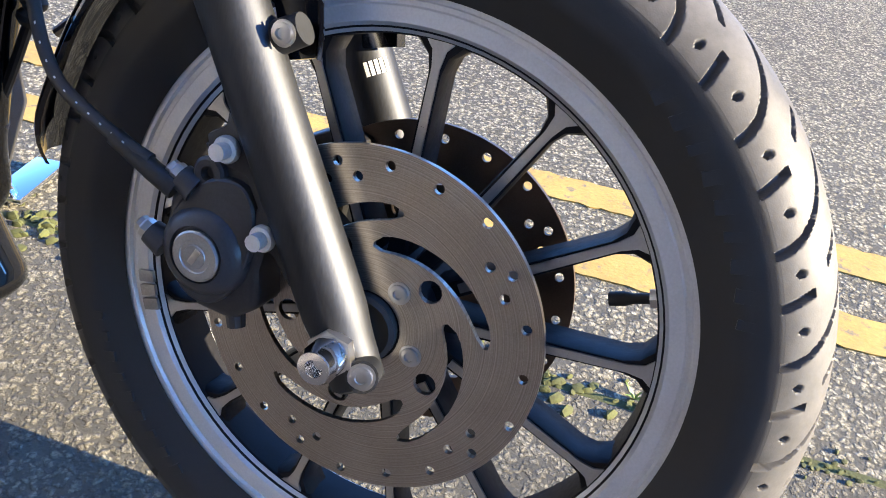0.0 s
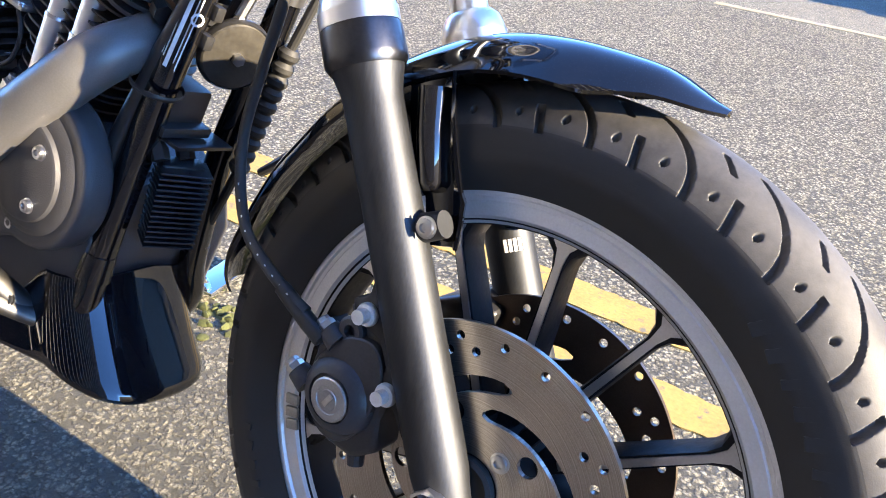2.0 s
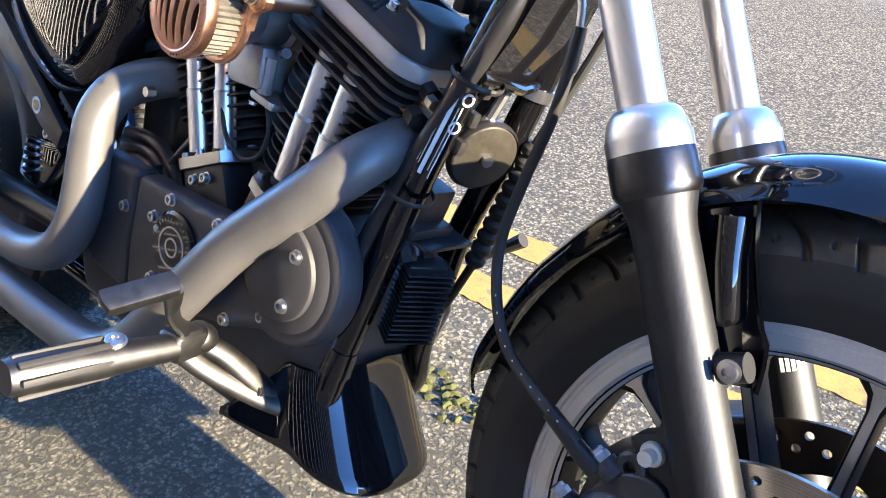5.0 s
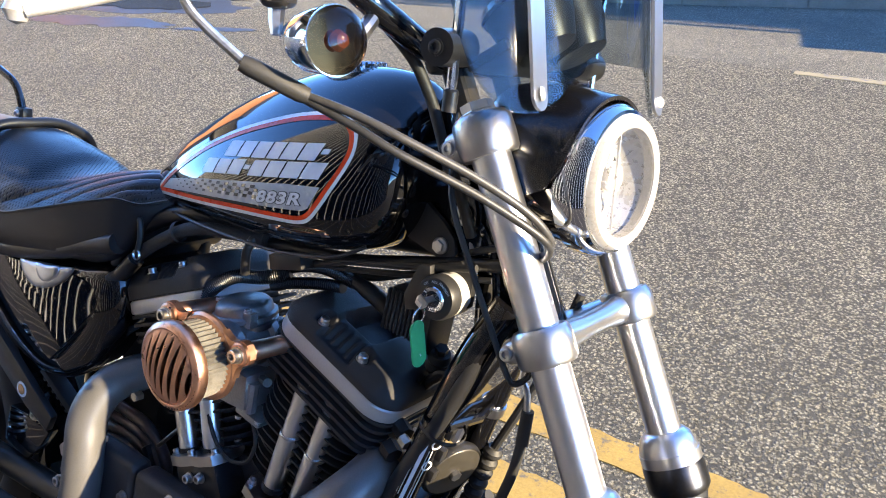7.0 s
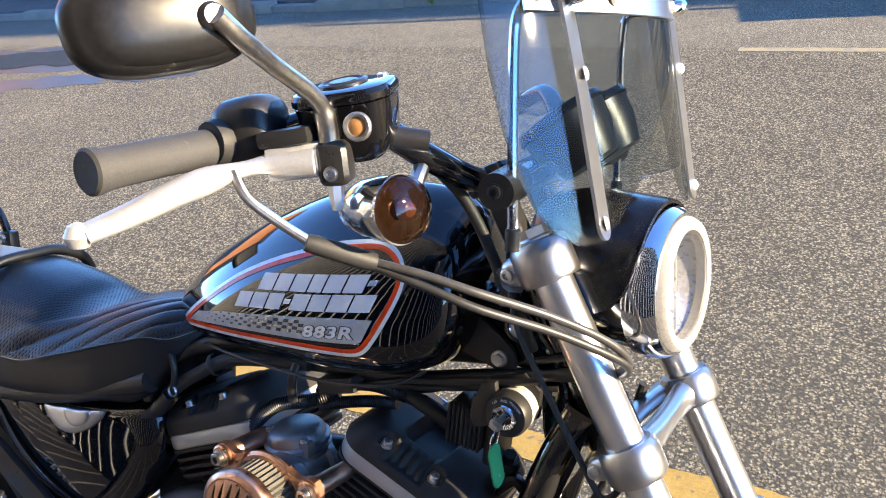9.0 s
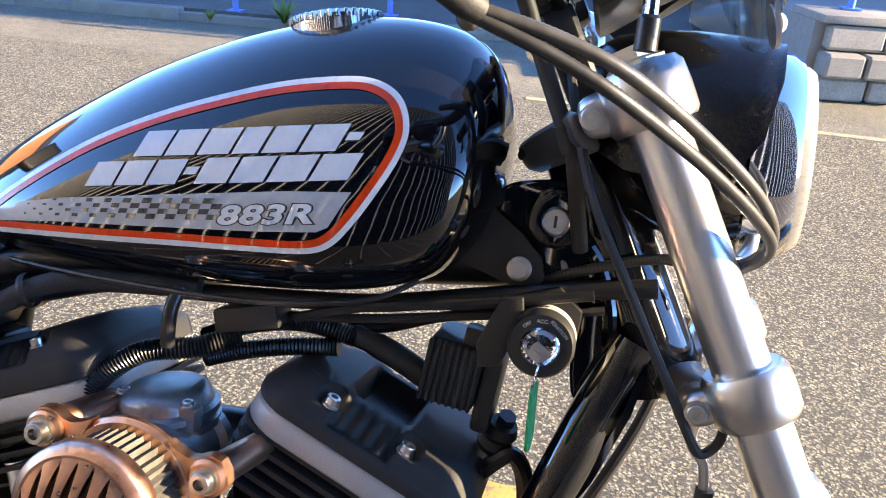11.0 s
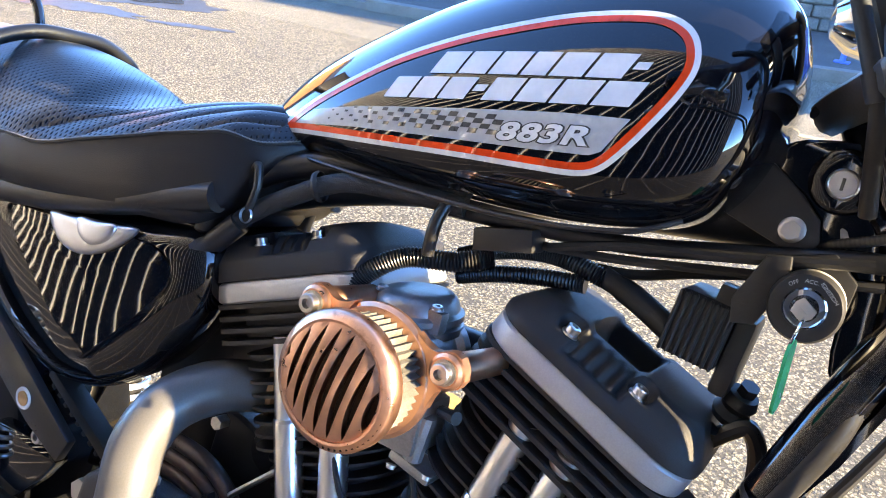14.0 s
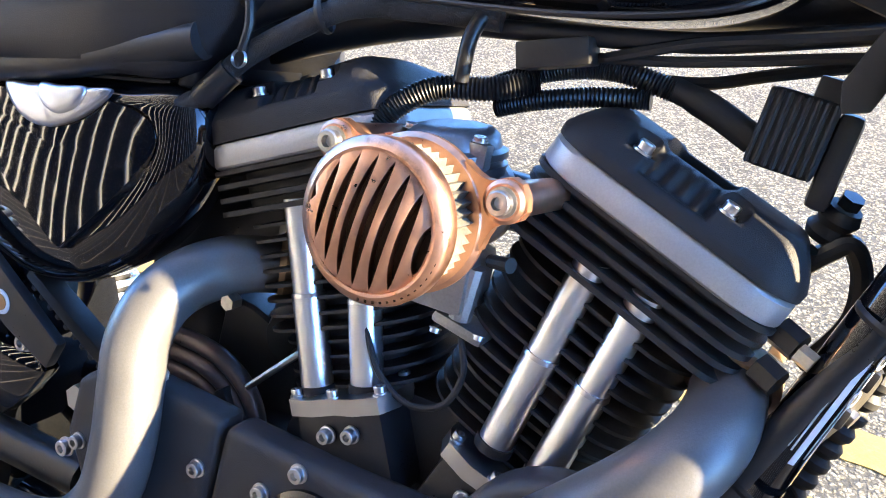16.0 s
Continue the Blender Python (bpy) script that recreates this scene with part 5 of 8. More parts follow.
for i, c in enumerate(arm_path):
    k = 1.0 - 0.18 * i / len(arm_path)
    f = V(-0.75, -0.62, 0.1).normalized()
    rings.append([c + f * 0.011 * k * u + UP * 0.0128 * k * v for u, v in ((-1, -0.6), (-0.6, -1), (0.6, -1), (1, -0.6), (1, 0.6), (0.6, 1), (-0.6, 1), (-1, 0.6))])
loft(bm, rings)
soften(bm, 0.002, 2)
yoke_arm = part("yoke_arm", bm, DULL_ALLOY, moto, "dull alloy arm of the top yoke")
part("arm_hole", lathe([(0.0048, 0), (0.0048, 0.001), (0.0, 0.001)], arm_path[-4] + V(-0.75, -0.62, 0.1).normalized() * 0.0108, V(-0.75, -0.62, 0.1), 20), RUBBER, yoke_arm)
neck = part("neck_casting", slab([(p.x, p.z) for p in smoothed([V(x, 0, z) for x, z in ((-0.470, 0.938), (-0.455, 0.955), (-0.432, 0.961), (-0.394, 0.969), (-0.384, 0.986), (-0.366, 0.962), (-0.345, 0.910), (-0.322, 0.880), (-0.334, 0.845), (-0.348, 0.818), (-0.365, 0.784), (-0.386, 0.800), (-0.392, 0.850), (-0.398, 0.878), (-0.430, 0.884), (-0.468, 0.905))], 3, closed=True)], -0.024, 0.024, 0.009, 3), GLOSS_BLACK, moto, "glossy black cast steering head gusset")
part("lock_boss", lathe([(0.024, 0), (0.0225, 0.006), (0.019, 0.008), (0.014, 0.008)], (-0.416, -0.024, 0.934), (0, -1, 0), 32), GLOSS_BLACK, neck)
part("web_rib", tube(smoothed([V(-0.398, -0.025, 0.925), V(-0.380, -0.026, 0.905), V(-0.366, -0.025, 0.870), V(-0.362, -0.024, 0.83)], 4), 0.006, 10), GLOSS_BLACK, neck)
part("casting_slot", slab([(p.x, p.z) for p in smoothed([V(x, 0, z) for x, z in ((-0.4085, 0.9015), (-0.4035, 0.9005), (-0.3995, 0.8895), (-0.4045, 0.8905))], 4, closed=True)], -0.0248, -0.0235, 0.0), ALLOY, neck)
part("steering_lock", lathe([(0.0112, 0), (0.0112, 0.017), (0.0100, 0.0185), (0.0090, 0.017), (0.0, 0.017)], (-0.416, -0.020, 0.932), (0, -1, 0), 28), STEEL, moto, "round steel steering lock")
part("lock_slot", block((0.0022, 0.0012, 0.009), 0.0003, pose(-0.416, -0.0374, 0.932)), DARK_DECAL, moto)
for side in (-1, 1):
    near_run = [V(-0.345, -0.034, 0.850), V(-0.370, -0.047, 0.790), V(-0.393, -0.053, 0.720), V(-0.413, -0.057, 0.655), V(-0.431, -0.061, 0.590), V(-0.449, -0.065, 0.510), V(-0.482, -0.069, 0.372), V(-0.497, -0.074, 0.29)]
    far_run = [V(-0.345, 0.034, 0.850), V(-0.364, 0.044, 0.780), V(-0.402, 0.046, 0.640), V(-0.449, 0.055, 0.510), V(-0.475, 0.062, 0.362), V(-0.490, 0.080, 0.29)]
    tube_path = smoothed((near_run if side < 0 else far_run) + [ V(-0.54, side * 0.072, 0.250), V(-0.70, side * 0.068, 0.240), V(-1.15, side * 0.068, 0.240)], 6)
    tb = part("down_tube", tube(tube_path, 0.0168, 20), GLOSS_BLACK, moto, "glossy black frame down tube with printed plate" if side < 0 else "glossy black frame down tube")
    part("rear_strut", tube(smoothed([V(-0.93, side * 0.095, 0.78), V(-1.15, side * 0.115, 0.72), V(-1.5, side * 0.12, 0.68)], 5), 0.016, 14), SATIN_BLACK, moto)
    part("rear_rail", slab([(-1.42, 0.70), (-1.40, 0.63), (-1.12, 0.467), (-1.06, 0.444), (-1.045, 0.474), (-1.12, 0.520)], side * 0.118 - 0.006, side * 0.118 + 0.006, 0.003), SATIN_BLACK, moto)
part("backbone", tube(smoothed([V(-0.43, 0, 0.90), V(-0.6, 0, 0.875), V(-0.8, 0, 0.835), V(-0.98, 0, 0.775)], 5), 0.026, 20), SATIN_BLACK, moto)
for side in (-1, 1):
    part("upper_rail", tube(smoothed([V(-0.72, side * 0.030, 0.845), V(-0.82, side * 0.045, 0.840), V(-0.90, side * 0.058, 0.815), V(-0.95, side * 0.070, 0.765), V(-0.965, side * 0.076, 0.66)], 5), 0.0135, 16), SATIN_BLACK, moto)
part("loom_sleeve", tube(smoothed([V(-0.366, -0.050, 0.790), V(-0.374, -0.056, 0.755), V(-0.404, -0.062, 0.68), V(-0.437, -0.068, 0.600), V(-0.477, -0.074, 0.495), V(-0.497, -0.078, 0.40)], 5), 0.0115, 14), SATIN_BLACK, moto, "black wiring sleeve strapped behind the frame tube")
for z_, x_, y_ in ((0.70, -0.388, -0.062), (0.575, -0.434, -0.073)):
    part("strap_tie", lathe([(0.027, -0.003), (0.028, 0), (0.027, 0.003)], (x_, y_ + 0.004, z_), (0.33, -0.08, 1), 28, cap=False), PLASTIC, moto)
# printed plate on the near down tube, as plain bars
TD = V(-0.29, -0.06, -1).normalized()
TF = V(0.60, -0.80, 0.0)
TF = (TF - TD * TF.dot(TD)).normalized()
TS = TD.cross(TF)
for turn_by, off, ln, w, mat in ((8, 0.0, 0.095, 0.0042, WHITE_PRINT), (26, -0.004, 0.085, 0.0011, GREY_DECAL), (36, 0.006, 0.062, 0.0011, GREY_DECAL), (-14, 0.006, 0.070, 0.0011, GREY_DECAL), (-26, 0.010, 0.080, 0.0013, WHITE_PRINT)):
    d = TF * math.cos(radians(turn_by)) + TS * math.sin(radians(turn_by))
    part("print_bar", block((ln, w, 0.0004), 0, frame_of(V(-0.416, -0.0577, 0.645) + TD * off + d * 0.0171, d, TD)), mat, moto, smooth=0)
for k in range(2):
    d = (TF * 0.85 - TS * 0.5).normalized()
    part("print_emblem", lathe([(0.0068, 0), (0.0068, 0.0005), (0.0045, 0.0005), (0.0045, 0)], V(-0.405, -0.0555, 0.682) + TD * 0.030 * k + d * 0.0168, d, 20, cap=False), WHITE_PRINT, moto)
# plate joining the down tubes below the steering head
bm = bmesh.new()
loft(bm, [[V(x + dx, y, z) for y in (-w, w)] + [V(x + dx - 0.006, y, z) for y in (w, -w)] for x, w, z, dx in ((-0.345, 0.040, 0.838, 0.014), (-0.352, 0.052, 0.800, 0.012), (-0.368, 0.055, 0.745, 0.008), (-0.384, 0.058, 0.700, 0.0))])
part("neck_plate", bm, GLOSS_BLACK, moto, "", 40)
part("plate_fold", tube([V(-0.382, -0.060, 0.702), V(-0.376, 0.0, 0.695), V(-0.382, 0.050, 0.702)], 0.006, 10), GLOSS_BLACK, moto)

# tank mount plate and lower rail
part("tank_mount", slab([(-0.4753, 0.9435), (-0.4935, 0.900), (-0.488, 0.892), (-0.447, 0.8795), (-0.432, 0.8745), (-0.4225, 0.877), (-0.4180, 0.888), (-0.4225, 0.9035), (-0.438, 0.9185)], -0.034, -0.026, 0.002), PLASTIC, moto, "flat black tank mount plate")
part("mount_washer", lathe([(0.0095, 0), (0.0095, 0.003), (0.008, 0.004)], (-0.438, -0.034, 0.8925), (0, -1, 0), 24), STEEL, moto)
bolts("mount_bolt", STEEL, moto, [V(-0.438, -0.038, 0.8925)], r=0.007, h=0.004, sides=6)
part("loom_rail", tube(smoothed([V(-0.335, -0.032, 0.893), V(-0.40, -0.032, 0.881), V(-0.48, -0.032, 0.862), V(-0.553, -0.034, 0.846), V(-0.65, -0.038, 0.836), V(-0.72, -0.040, 0.830)], 4), 0.0075, 12), SATIN_BLACK, moto)

# the bars stand turned a little to the right: near leg as pivot
PIVOT = on_leg(0, -1)
STEER = Matrix.Translation(PIVOT) @ Matrix.Rotation(radians(-4.0), 4, UP) @ Matrix.Translation(-PIVOT)
TURNED = {"front_wheel", "fork_slider", "fork_tube", "fork_cap", "fender_bolt", "caliper_ear", "axle", "axle_nut", "axle_clamp", "pinch_bolt", "brake_caliper", "front_fender", "lower_yoke", "top_yoke", "headlamp"}
for ob in moto.children:
    if ob.name.split(".")[0] in TURNED:
        ob.matrix_basis = STEER @ ob.matrix_basis
# ---------- tank, seat, covers ----------
TANK = [  # x, half width, bottom, widest height, top
    (-0.948, 0.020, 0.842, 0.856, 0.872), (-0.935, 0.034, 0.838, 0.858, 0.893), (-0.915, 0.045, 0.836, 0.862, 0.916), (-0.88, 0.060, 0.836, 0.872, 0.944),
    (-0.83, 0.076, 0.838, 0.885, 0.976), (-0.77, 0.090, 0.840, 0.897, 1.010), (-0.70, 0.102, 0.842, 0.908, 1.041), (-0.64, 0.110, 0.846, 0.916, 1.060),
    (-0.58, 0.1135, 0.853, 0.925, 1.071), (-0.53, 0.1105, 0.864, 0.935, 1.071), (-0.495, 0.100, 0.880, 0.948, 1.061), (-0.475, 0.083, 0.904, 0.962, 1.042), (-0.464, 0.055, 0.93, 0.972, 1.015), (-0.460, 0.025, 0.952, 0.975, 0.995)]


def tank_row(x):
    """Half width, bottom, widest height and top at x, softly between the rows."""
    xs = [r[0] for r in TANK]
    i = max(0, min(len(xs) - 2, next((k for k in range(len(xs) - 1) if x < xs[k + 1]), len(xs) - 2)))
    t = (x - xs[i]) / (xs[i + 1] - xs[i])
    out = []
    for c in range(1, 5):
        a, b, d, e = (TANK[max(i - 1, 0)][c], TANK[i][c], TANK[i + 1][c], TANK[min(i + 2, len(xs) - 1)][c])
        ax, ex = TANK[max(i - 1, 0)][0], TANK[min(i + 2, len(xs) - 1)][0]
        h = xs[i + 1] - xs[i]
        m0, m1 = (d - a) / (xs[i + 1] - ax) * h, (e - b) / (ex - xs[i]) * h
        t2, t3 = t * t, t ** 3
        out.append((2 * t3 - 3 * t2 + 1) * b + (t3 - 2 * t2 + t) * m0 + (-2 * t3 + 3 * t2) * d + (t3 - t2) * m1)
    return out


def tank_y(x, z):
    """The near side's y at x and z."""
    w, lo, mid, hi = tank_row(x)
    if z >= mid:
        k = min(1, (z - mid) / (hi - mid))
        return -w * max(0, 1 - k ** 1.62) ** (1 / 1.62)
    k = min(1, (mid - z) / (mid - lo))
    return -w * (1 - k ** 3.0) ** (1 / 3.0)


bm = bmesh.new()
rings = []
NX = 60
for k in range(NX + 1):
    x = -0.948 + (0.948 - 0.460) * (0.5 - 0.5 * math.cos(math.pi * k / NX))
    w, lo, mid, hi = tank_row(x)
    ring = []
    for i in range(56):
        q = 2 * math.pi * i / 56
        c, s = math.cos(q), math.sin(q)
        e = 2 / 1.62 if s >= 0 else 2 / 3.0
        y = math.copysign(abs(c) ** e, c) * w
        z = mid + (hi - mid) * abs(s) ** e if s >= 0 else mid - (mid - lo) * abs(s) ** e
        ring.append(V(x, y, z))
    rings.append(ring)
loft(bm, rings)
tank = part("fuel_tank", bm, GLOSS_BLACK, moto, "glossy black teardrop fuel tank with red-edged grey graphics", 60)
part("tank_seam", tube(smoothed([V(-0.93, -0.036, 0.838), V(-0.84, -0.066, 0.838), V(-0.72, -0.088, 0.842), V(-0.62, -0.098, 0.848), V(-0.54, -0.096, 0.862), V(-0.505, -0.08, 0.88)], 5), 0.0022, 8), SATIN_BLACK, tank)


def decal(outline, name, mat, lift=0.0006, label=""):
    """A flat graphic laid on the near side of the tank: an outline in x and z."""
    bm = bmesh.new()
    vs = [bm.verts.new((x, 0, z)) for x, z in outline]
    f = bm.faces.new(vs)
    bmesh.ops.triangulate(bm, faces=[f])
    for _ in range(7):
        long = [e for e in bm.edges if e.calc_length() > 0.010]
        if not long:
            break
        bmesh.ops.subdivide_edges(bm, edges=long, cuts=1)
        bmesh.ops.triangulate(bm, faces=bm.faces[:])
    for v in bm.verts:
        v.co.y = tank_y(v.co.x, v.co.z) - lift
    ob = part(name, bm, mat, tank, label, 60)
    return ob


def band(path, w0, w1, name, mat, lift=0.0006, label=""):
    """A closed stripe on the tank between two distances inside a loop."""
    p = smoothed([V(x, 0, z) for x, z in path], 5, closed=True) if len(path) > 8 else [V(x, 0, z) for x, z in path]
    n = len(p)
    bm = bmesh.new()
    rows = []
    for i in range(n):
        d = (p[(i + 1) % n] - p[i - 1]).normalized()
        nrm = V(-d.z, 0, d.x)
        row = []
        for w in (w0, (w0 + w1) / 2, w1):
            q = p[i] + nrm * w
            row.append(bm.verts.new((q.x, tank_y(q.x, q.z) - lift, q.z)))
        rows.append(row)
    for i in range(n):
        a, b = rows[i], rows[(i + 1) % n]
        for k in range(2):
            bm.faces.new((a[k], a[k + 1], b[k + 1], b[k]))
    return part(name, bm, mat, tank, label, 60)


BADGE = [(-0.914, 0.854), (-0.880, 0.884), (-0.832, 0.917), (-0.778, 0.950), (-0.722, 0.976), (-0.670, 0.995), (-0.625, 1.009), (-0.585, 1.017), (-0.560, 1.019), (-0.541, 1.014), (-0.528, 1.003), (-0.521, 0.985), (-0.524, 0.965), (-0.535, 0.940), (-0.550, 0.915), (-0.564, 0.899), (-0.582, 0.8915), (-0.62, 0.887), (-0.68, 0.881), (-0.75, 0.873), (-0.83, 0.864), (-0.88, 0.858)]
band(BADGE, 0.0, -0.0042, "badge_outline", WHITE_DECAL, label="white outer stripe")
band(BADGE, -0.0042, -0.0095, "badge_stripe", ORANGE_DECAL, 0.0007, label="orange-red stripe")


# two rows of plain slanted blocks where the maker's name stands
def block_row(x0, z0, slope, height, widths, skewed, name, mat, gap=0.0026, lift=0.0009):
    x = x0
    for w in widths:
        a, b = x, x + w - gap
        h = height if w > 0.014 else height * 0.3
        up = 0 if w > 0.014 else height * 0.38
        z = [z0 + slope * (q - x0) + up for q in (a, b)]
        decal([(a + skewed * up, z[0]), (b + skewed * up, z[1]), (b + skewed * (h + up), z[1] + h), (a + skewed * (h + up), z[0] + h)], name, mat, lift)
        x += w


block_row(-0.733, 0.9400, 0.155, 0.0200, (0.0285, 0.0285, 0.0285, 0.0235, 0.0285, 0.0290, 0.0130), 0.36, "name_block", SILVER_DECAL)
block_row(-0.773, 0.9120, 0.163, 0.0195, (0.0285, 0.0290, 0.0285, 0.0135, 0.0290, 0.0290, 0.0315, 0.0305), 0.40, "name_block", SILVER_DECAL)
# the grey band with its chequers and number blocks
decal([(-0.886, 0.8665), (-0.80, 0.880), (-0.699, 0.8925), (-0.62, 0.902), (-0.574, 0.9085), (-0.566, 0.913), (-0.552, 0.9395), (-0.60, 0.9335), (-0.70, 0.9165), (-0.80, 0.8985), (-0.860, 0.8845)], "grey_band", GREY_DECAL, 0.0005, "grey band with dark chequers")
for i in range(21):
    for j in range(4):
        if (i + j) % 2 == 0:
            k = 0.35 + 0.65 * min(1, i / 13)
            x, z = -0.836 + 0.0088 * i + 0.0016 * j, 0.8785 + 0.00415 * j + 0.00128 * i + 0.0021 * (1 - k)
            decal([(x, z), (x + 0.0086 * k, z + 0.0012 * k), (x + 0.0100 * k, z + 0.0053 * k), (x + 0.0014 * k, z + 0.0041 * k)], "chequer", DARK_DECAL, 0.0009)


def painted(word, x0, z0, slope, slant, wide, high, bold, name, mat, lift):
    """Letters laid on the tank: from x0, z0, running up by slope and leaning by slant."""
    cu = bpy.data.curves.new("writing", "FONT")
    cu.body, cu.size, cu.offset, cu.space_character, cu.resolution_u = word, 1.0, bold, 1.06, 3
    o = new("tmp", cu)
    me = bpy.data.meshes.new_from_object(o.evaluated_get(bpy.context.evaluated_depsgraph_get()))
    bpy.data.objects.remove(o)
    for v in me.vertices:
        x, z = x0 + v.co.x * wide + slant * v.co.y * high, z0 + v.co.y * high + slope * v.co.x * wide
        v.co = (x, tank_y(x, z) - lift, z)
    me.materials.append(mat)
    ob = new(name, me)
    ob.parent = tank
    return ob


painted("883R", -0.6510, 0.9025, 0.165, 0.34, 0.0330, 0.0200, 0.075, "number_edge", DARK_DECAL, 0.0012)
painted("883R", -0.6510, 0.9025, 0.165, 0.34, 0.0330, 0.0200, 0.034, "number", WHITE_DECAL, 0.0016)
# filler cap
part("filler_cap", lathe([(0.037, -0.010), (0.037, 0.005), (0.034, 0.008), (0.02, 0.010), (0, 0.011)], (-0.616, 0.004, 1.0605), (-0.22, 0, 1), 40), CHROME, tank, "chrome filler cap")
for i in range(36):
    q = 2 * math.pi * i / 36
    u = V(0.975, 0, 0.22)
    part("cap_knurl", block((0.003, 0.003, 0.006), 0.0006, frame_of(V(-0.616, 0.004, 1.0605) + u * 0.037 * math.cos(q) + V(0, 0.037 * math.sin(q), 0) + V(-0.22, 0, 1).normalized() * 0.0045, (-0.22, 0, 1)), segments=1), CHROME, tank)

# seat
SEAT = [  # x, half width at the seam, bottom, seam, top
    (-0.862, 0.036, 0.846, 0.852, 0.866), (-0.880, 0.060, 0.832, 0.846, 0.873), (-0.902, 0.082, 0.806, 0.839, 0.876), (-0.930, 0.098, 0.766, 0.842, 0.876), (-0.958, 0.107, 0.745, 0.835, 0.872), (-1.00, 0.116, 0.739, 0.823, 0.864), (-1.05, 0.124, 0.734, 0.807, 0.851), (-1.10, 0.130, 0.729, 0.792, 0.838),
    (-1.15, 0.135, 0.724, 0.777, 0.842), (-1.19, 0.138, 0.721, 0.775, 0.858), (-1.25, 0.138, 0.717, 0.774, 0.872), (-1.32, 0.136, 0.713, 0.778, 0.879), (-1.42, 0.130, 0.712, 0.79, 0.880), (-1.55, 0.11, 0.712, 0.79, 0.872), (-1.66, 0.085, 0.72, 0.78, 0.85), (-1.69, 0.06, 0.735, 0.77, 0.83)]
PLEAT_X, PLEAT_SWEEP, PLEAT_STEP = 0.9776, 0.26, 0.0725
top, sides = bmesh.new(), bmesh.new()
rt, rs = [], []
for k in range(len(SEAT) * 30 - 29):
    i, t = min(k // 30, len(SEAT) - 2), (k - 30 * min(k // 30, len(SEAT) - 2)) / 30
    a, b, c, d = SEAT[max(i - 1, 0)], SEAT[i], SEAT[i + 1], SEAT[min(i + 2, len(SEAT) - 1)]
    x, w, lo, seam, hi = (0.5 * (2 * q + (r - p) * t + (2 * p - 5 * q + 4 * r - s) * t * t + (3 * q - p - 3 * r + s) * t ** 3) for p, q, r, s in zip(a, b, c, d))
    row = []
    for j in range(97):
        q = -1 + 2 * j / 96
        rib = 0.0
        if -1.27 < x < -0.90 and abs(q) > 0.12:
            u = (x + PLEAT_X - PLEAT_SWEEP * (1 - abs(q))) / PLEAT_STEP
            g_ = abs(u - round(u)) * PLEAT_STEP
            rib = (0.0030 * min(1, g_ / 0.024) - 0.0048 * math.exp(-(g_ / 0.0042) ** 2)) * min(1, (x + 1.27) / 0.03) * min(1, (abs(q) - 0.12) / 0.15) * min(1, (1 - abs(q)) / 0.10) * min(1, max(0, (x - PLEAT_SWEEP * (1 - abs(q)) + 1.255) / 0.02))
        z = seam + (hi - seam) * (1 - abs(q) ** 2.5) + rib
        row.append(V(x, w * q, z))
    rt.append(row)
    y1 = [(w, seam), (w * 1.02, seam - 0.25 * (seam - lo)), (w * 1.02, seam - 0.6 * (seam - lo)), (w * 1.0, seam - 0.88 * (seam - lo)), (w * 0.94, lo)]
    rs.append([V(x, -y, z) for y, z in y1] + [V(x, y, z) for y, z in y1[::-1]])
loft(top, rt, cap=False, closed=False)
loft(sides, rs, cap=False, closed=False)


def perforated():
    """Black vinyl with fine rows of punched holes."""
    m = surface("perforated_vinyl", (0.006, 0.006, 0.008), 0.40, 0.0, 0.2, 10, 500, ior=1.5)
    n, link = m.node_tree.nodes, m.node_tree.links.new
    co, mp, vo, mr, bn = (n.new("ShaderNode" + k) for k in ("TexCoord", "Mapping", "TexVoronoi", "MapRange", "Bump"))
    mp.inputs["Scale"].default_value = (1, 1, 0.02)
    mp.inputs["Rotation"].default_value = (0, 0, radians(45))
    link(co.outputs["Object"], mp.inputs[0])
    link(mp.outputs[0], vo.inputs["Vector"])
    vo.inputs["Scale"].default_value, vo.inputs["Randomness"].default_value = 190, 0.0
    mr.inputs["From Min"].default_value, mr.inputs["From Max"].default_value = 0.18, 0.34
    link(vo.outputs["Distance"], mr.inputs["Value"])
    link(mr.outputs[0], bn.inputs["Height"])
    bn.inputs["Strength"].default_value, bn.inputs["Distance"].default_value = 0.8, 0.0015
    b = n["Principled BSDF"]
    ro = n.new("ShaderNodeMapRange")
    ro.inputs["To Min"].default_value, ro.inputs["To Max"].default_value = 0.95, 0.34
    link(mr.outputs[0], ro.inputs["Value"])
    link(ro.outputs[0], b.inputs["Roughness"])
    sp = n.new("ShaderNodeMapRange")
    sp.inputs["To Min"].default_value, sp.inputs["To Max"].default_value = 0.05, 0.6
    link(mr.outputs[0], sp.inputs["Value"])
    link(sp.outputs[0], b.inputs["Specular IOR Level"])
    b.inputs["Sheen Weight"].default_value, b.inputs["Sheen Roughness"].default_value = 0.12, 0.4
    link(bn.outputs[0], n["Principled BSDF"].inputs["Normal"])
    return m


seat = part("seat", sides, VINYL, moto, "black vinyl seat with perforated ribbed top", 60)
part("seat_top", top, perforated(), seat, "perforated black vinyl, ribbed and stitched", 60)
seam_path = [V(r[0].x, r[0].y - 0.001, r[0].z + 0.001) for r in rt[24:390:3]]
part("seam", tube(seam_path, 0.0016, 6), RUBBER, seat)
for a, b in zip(seam_path, seam_path[1:]):
    part("stitch", block((0.0042, 0.0009, 0.0009), 0, frame_of(a.lerp(b, 0.5) + V(0, -0.0012, 0.0018), (0, -1, 0.6), b - a)), THREAD, seat, smooth=0)
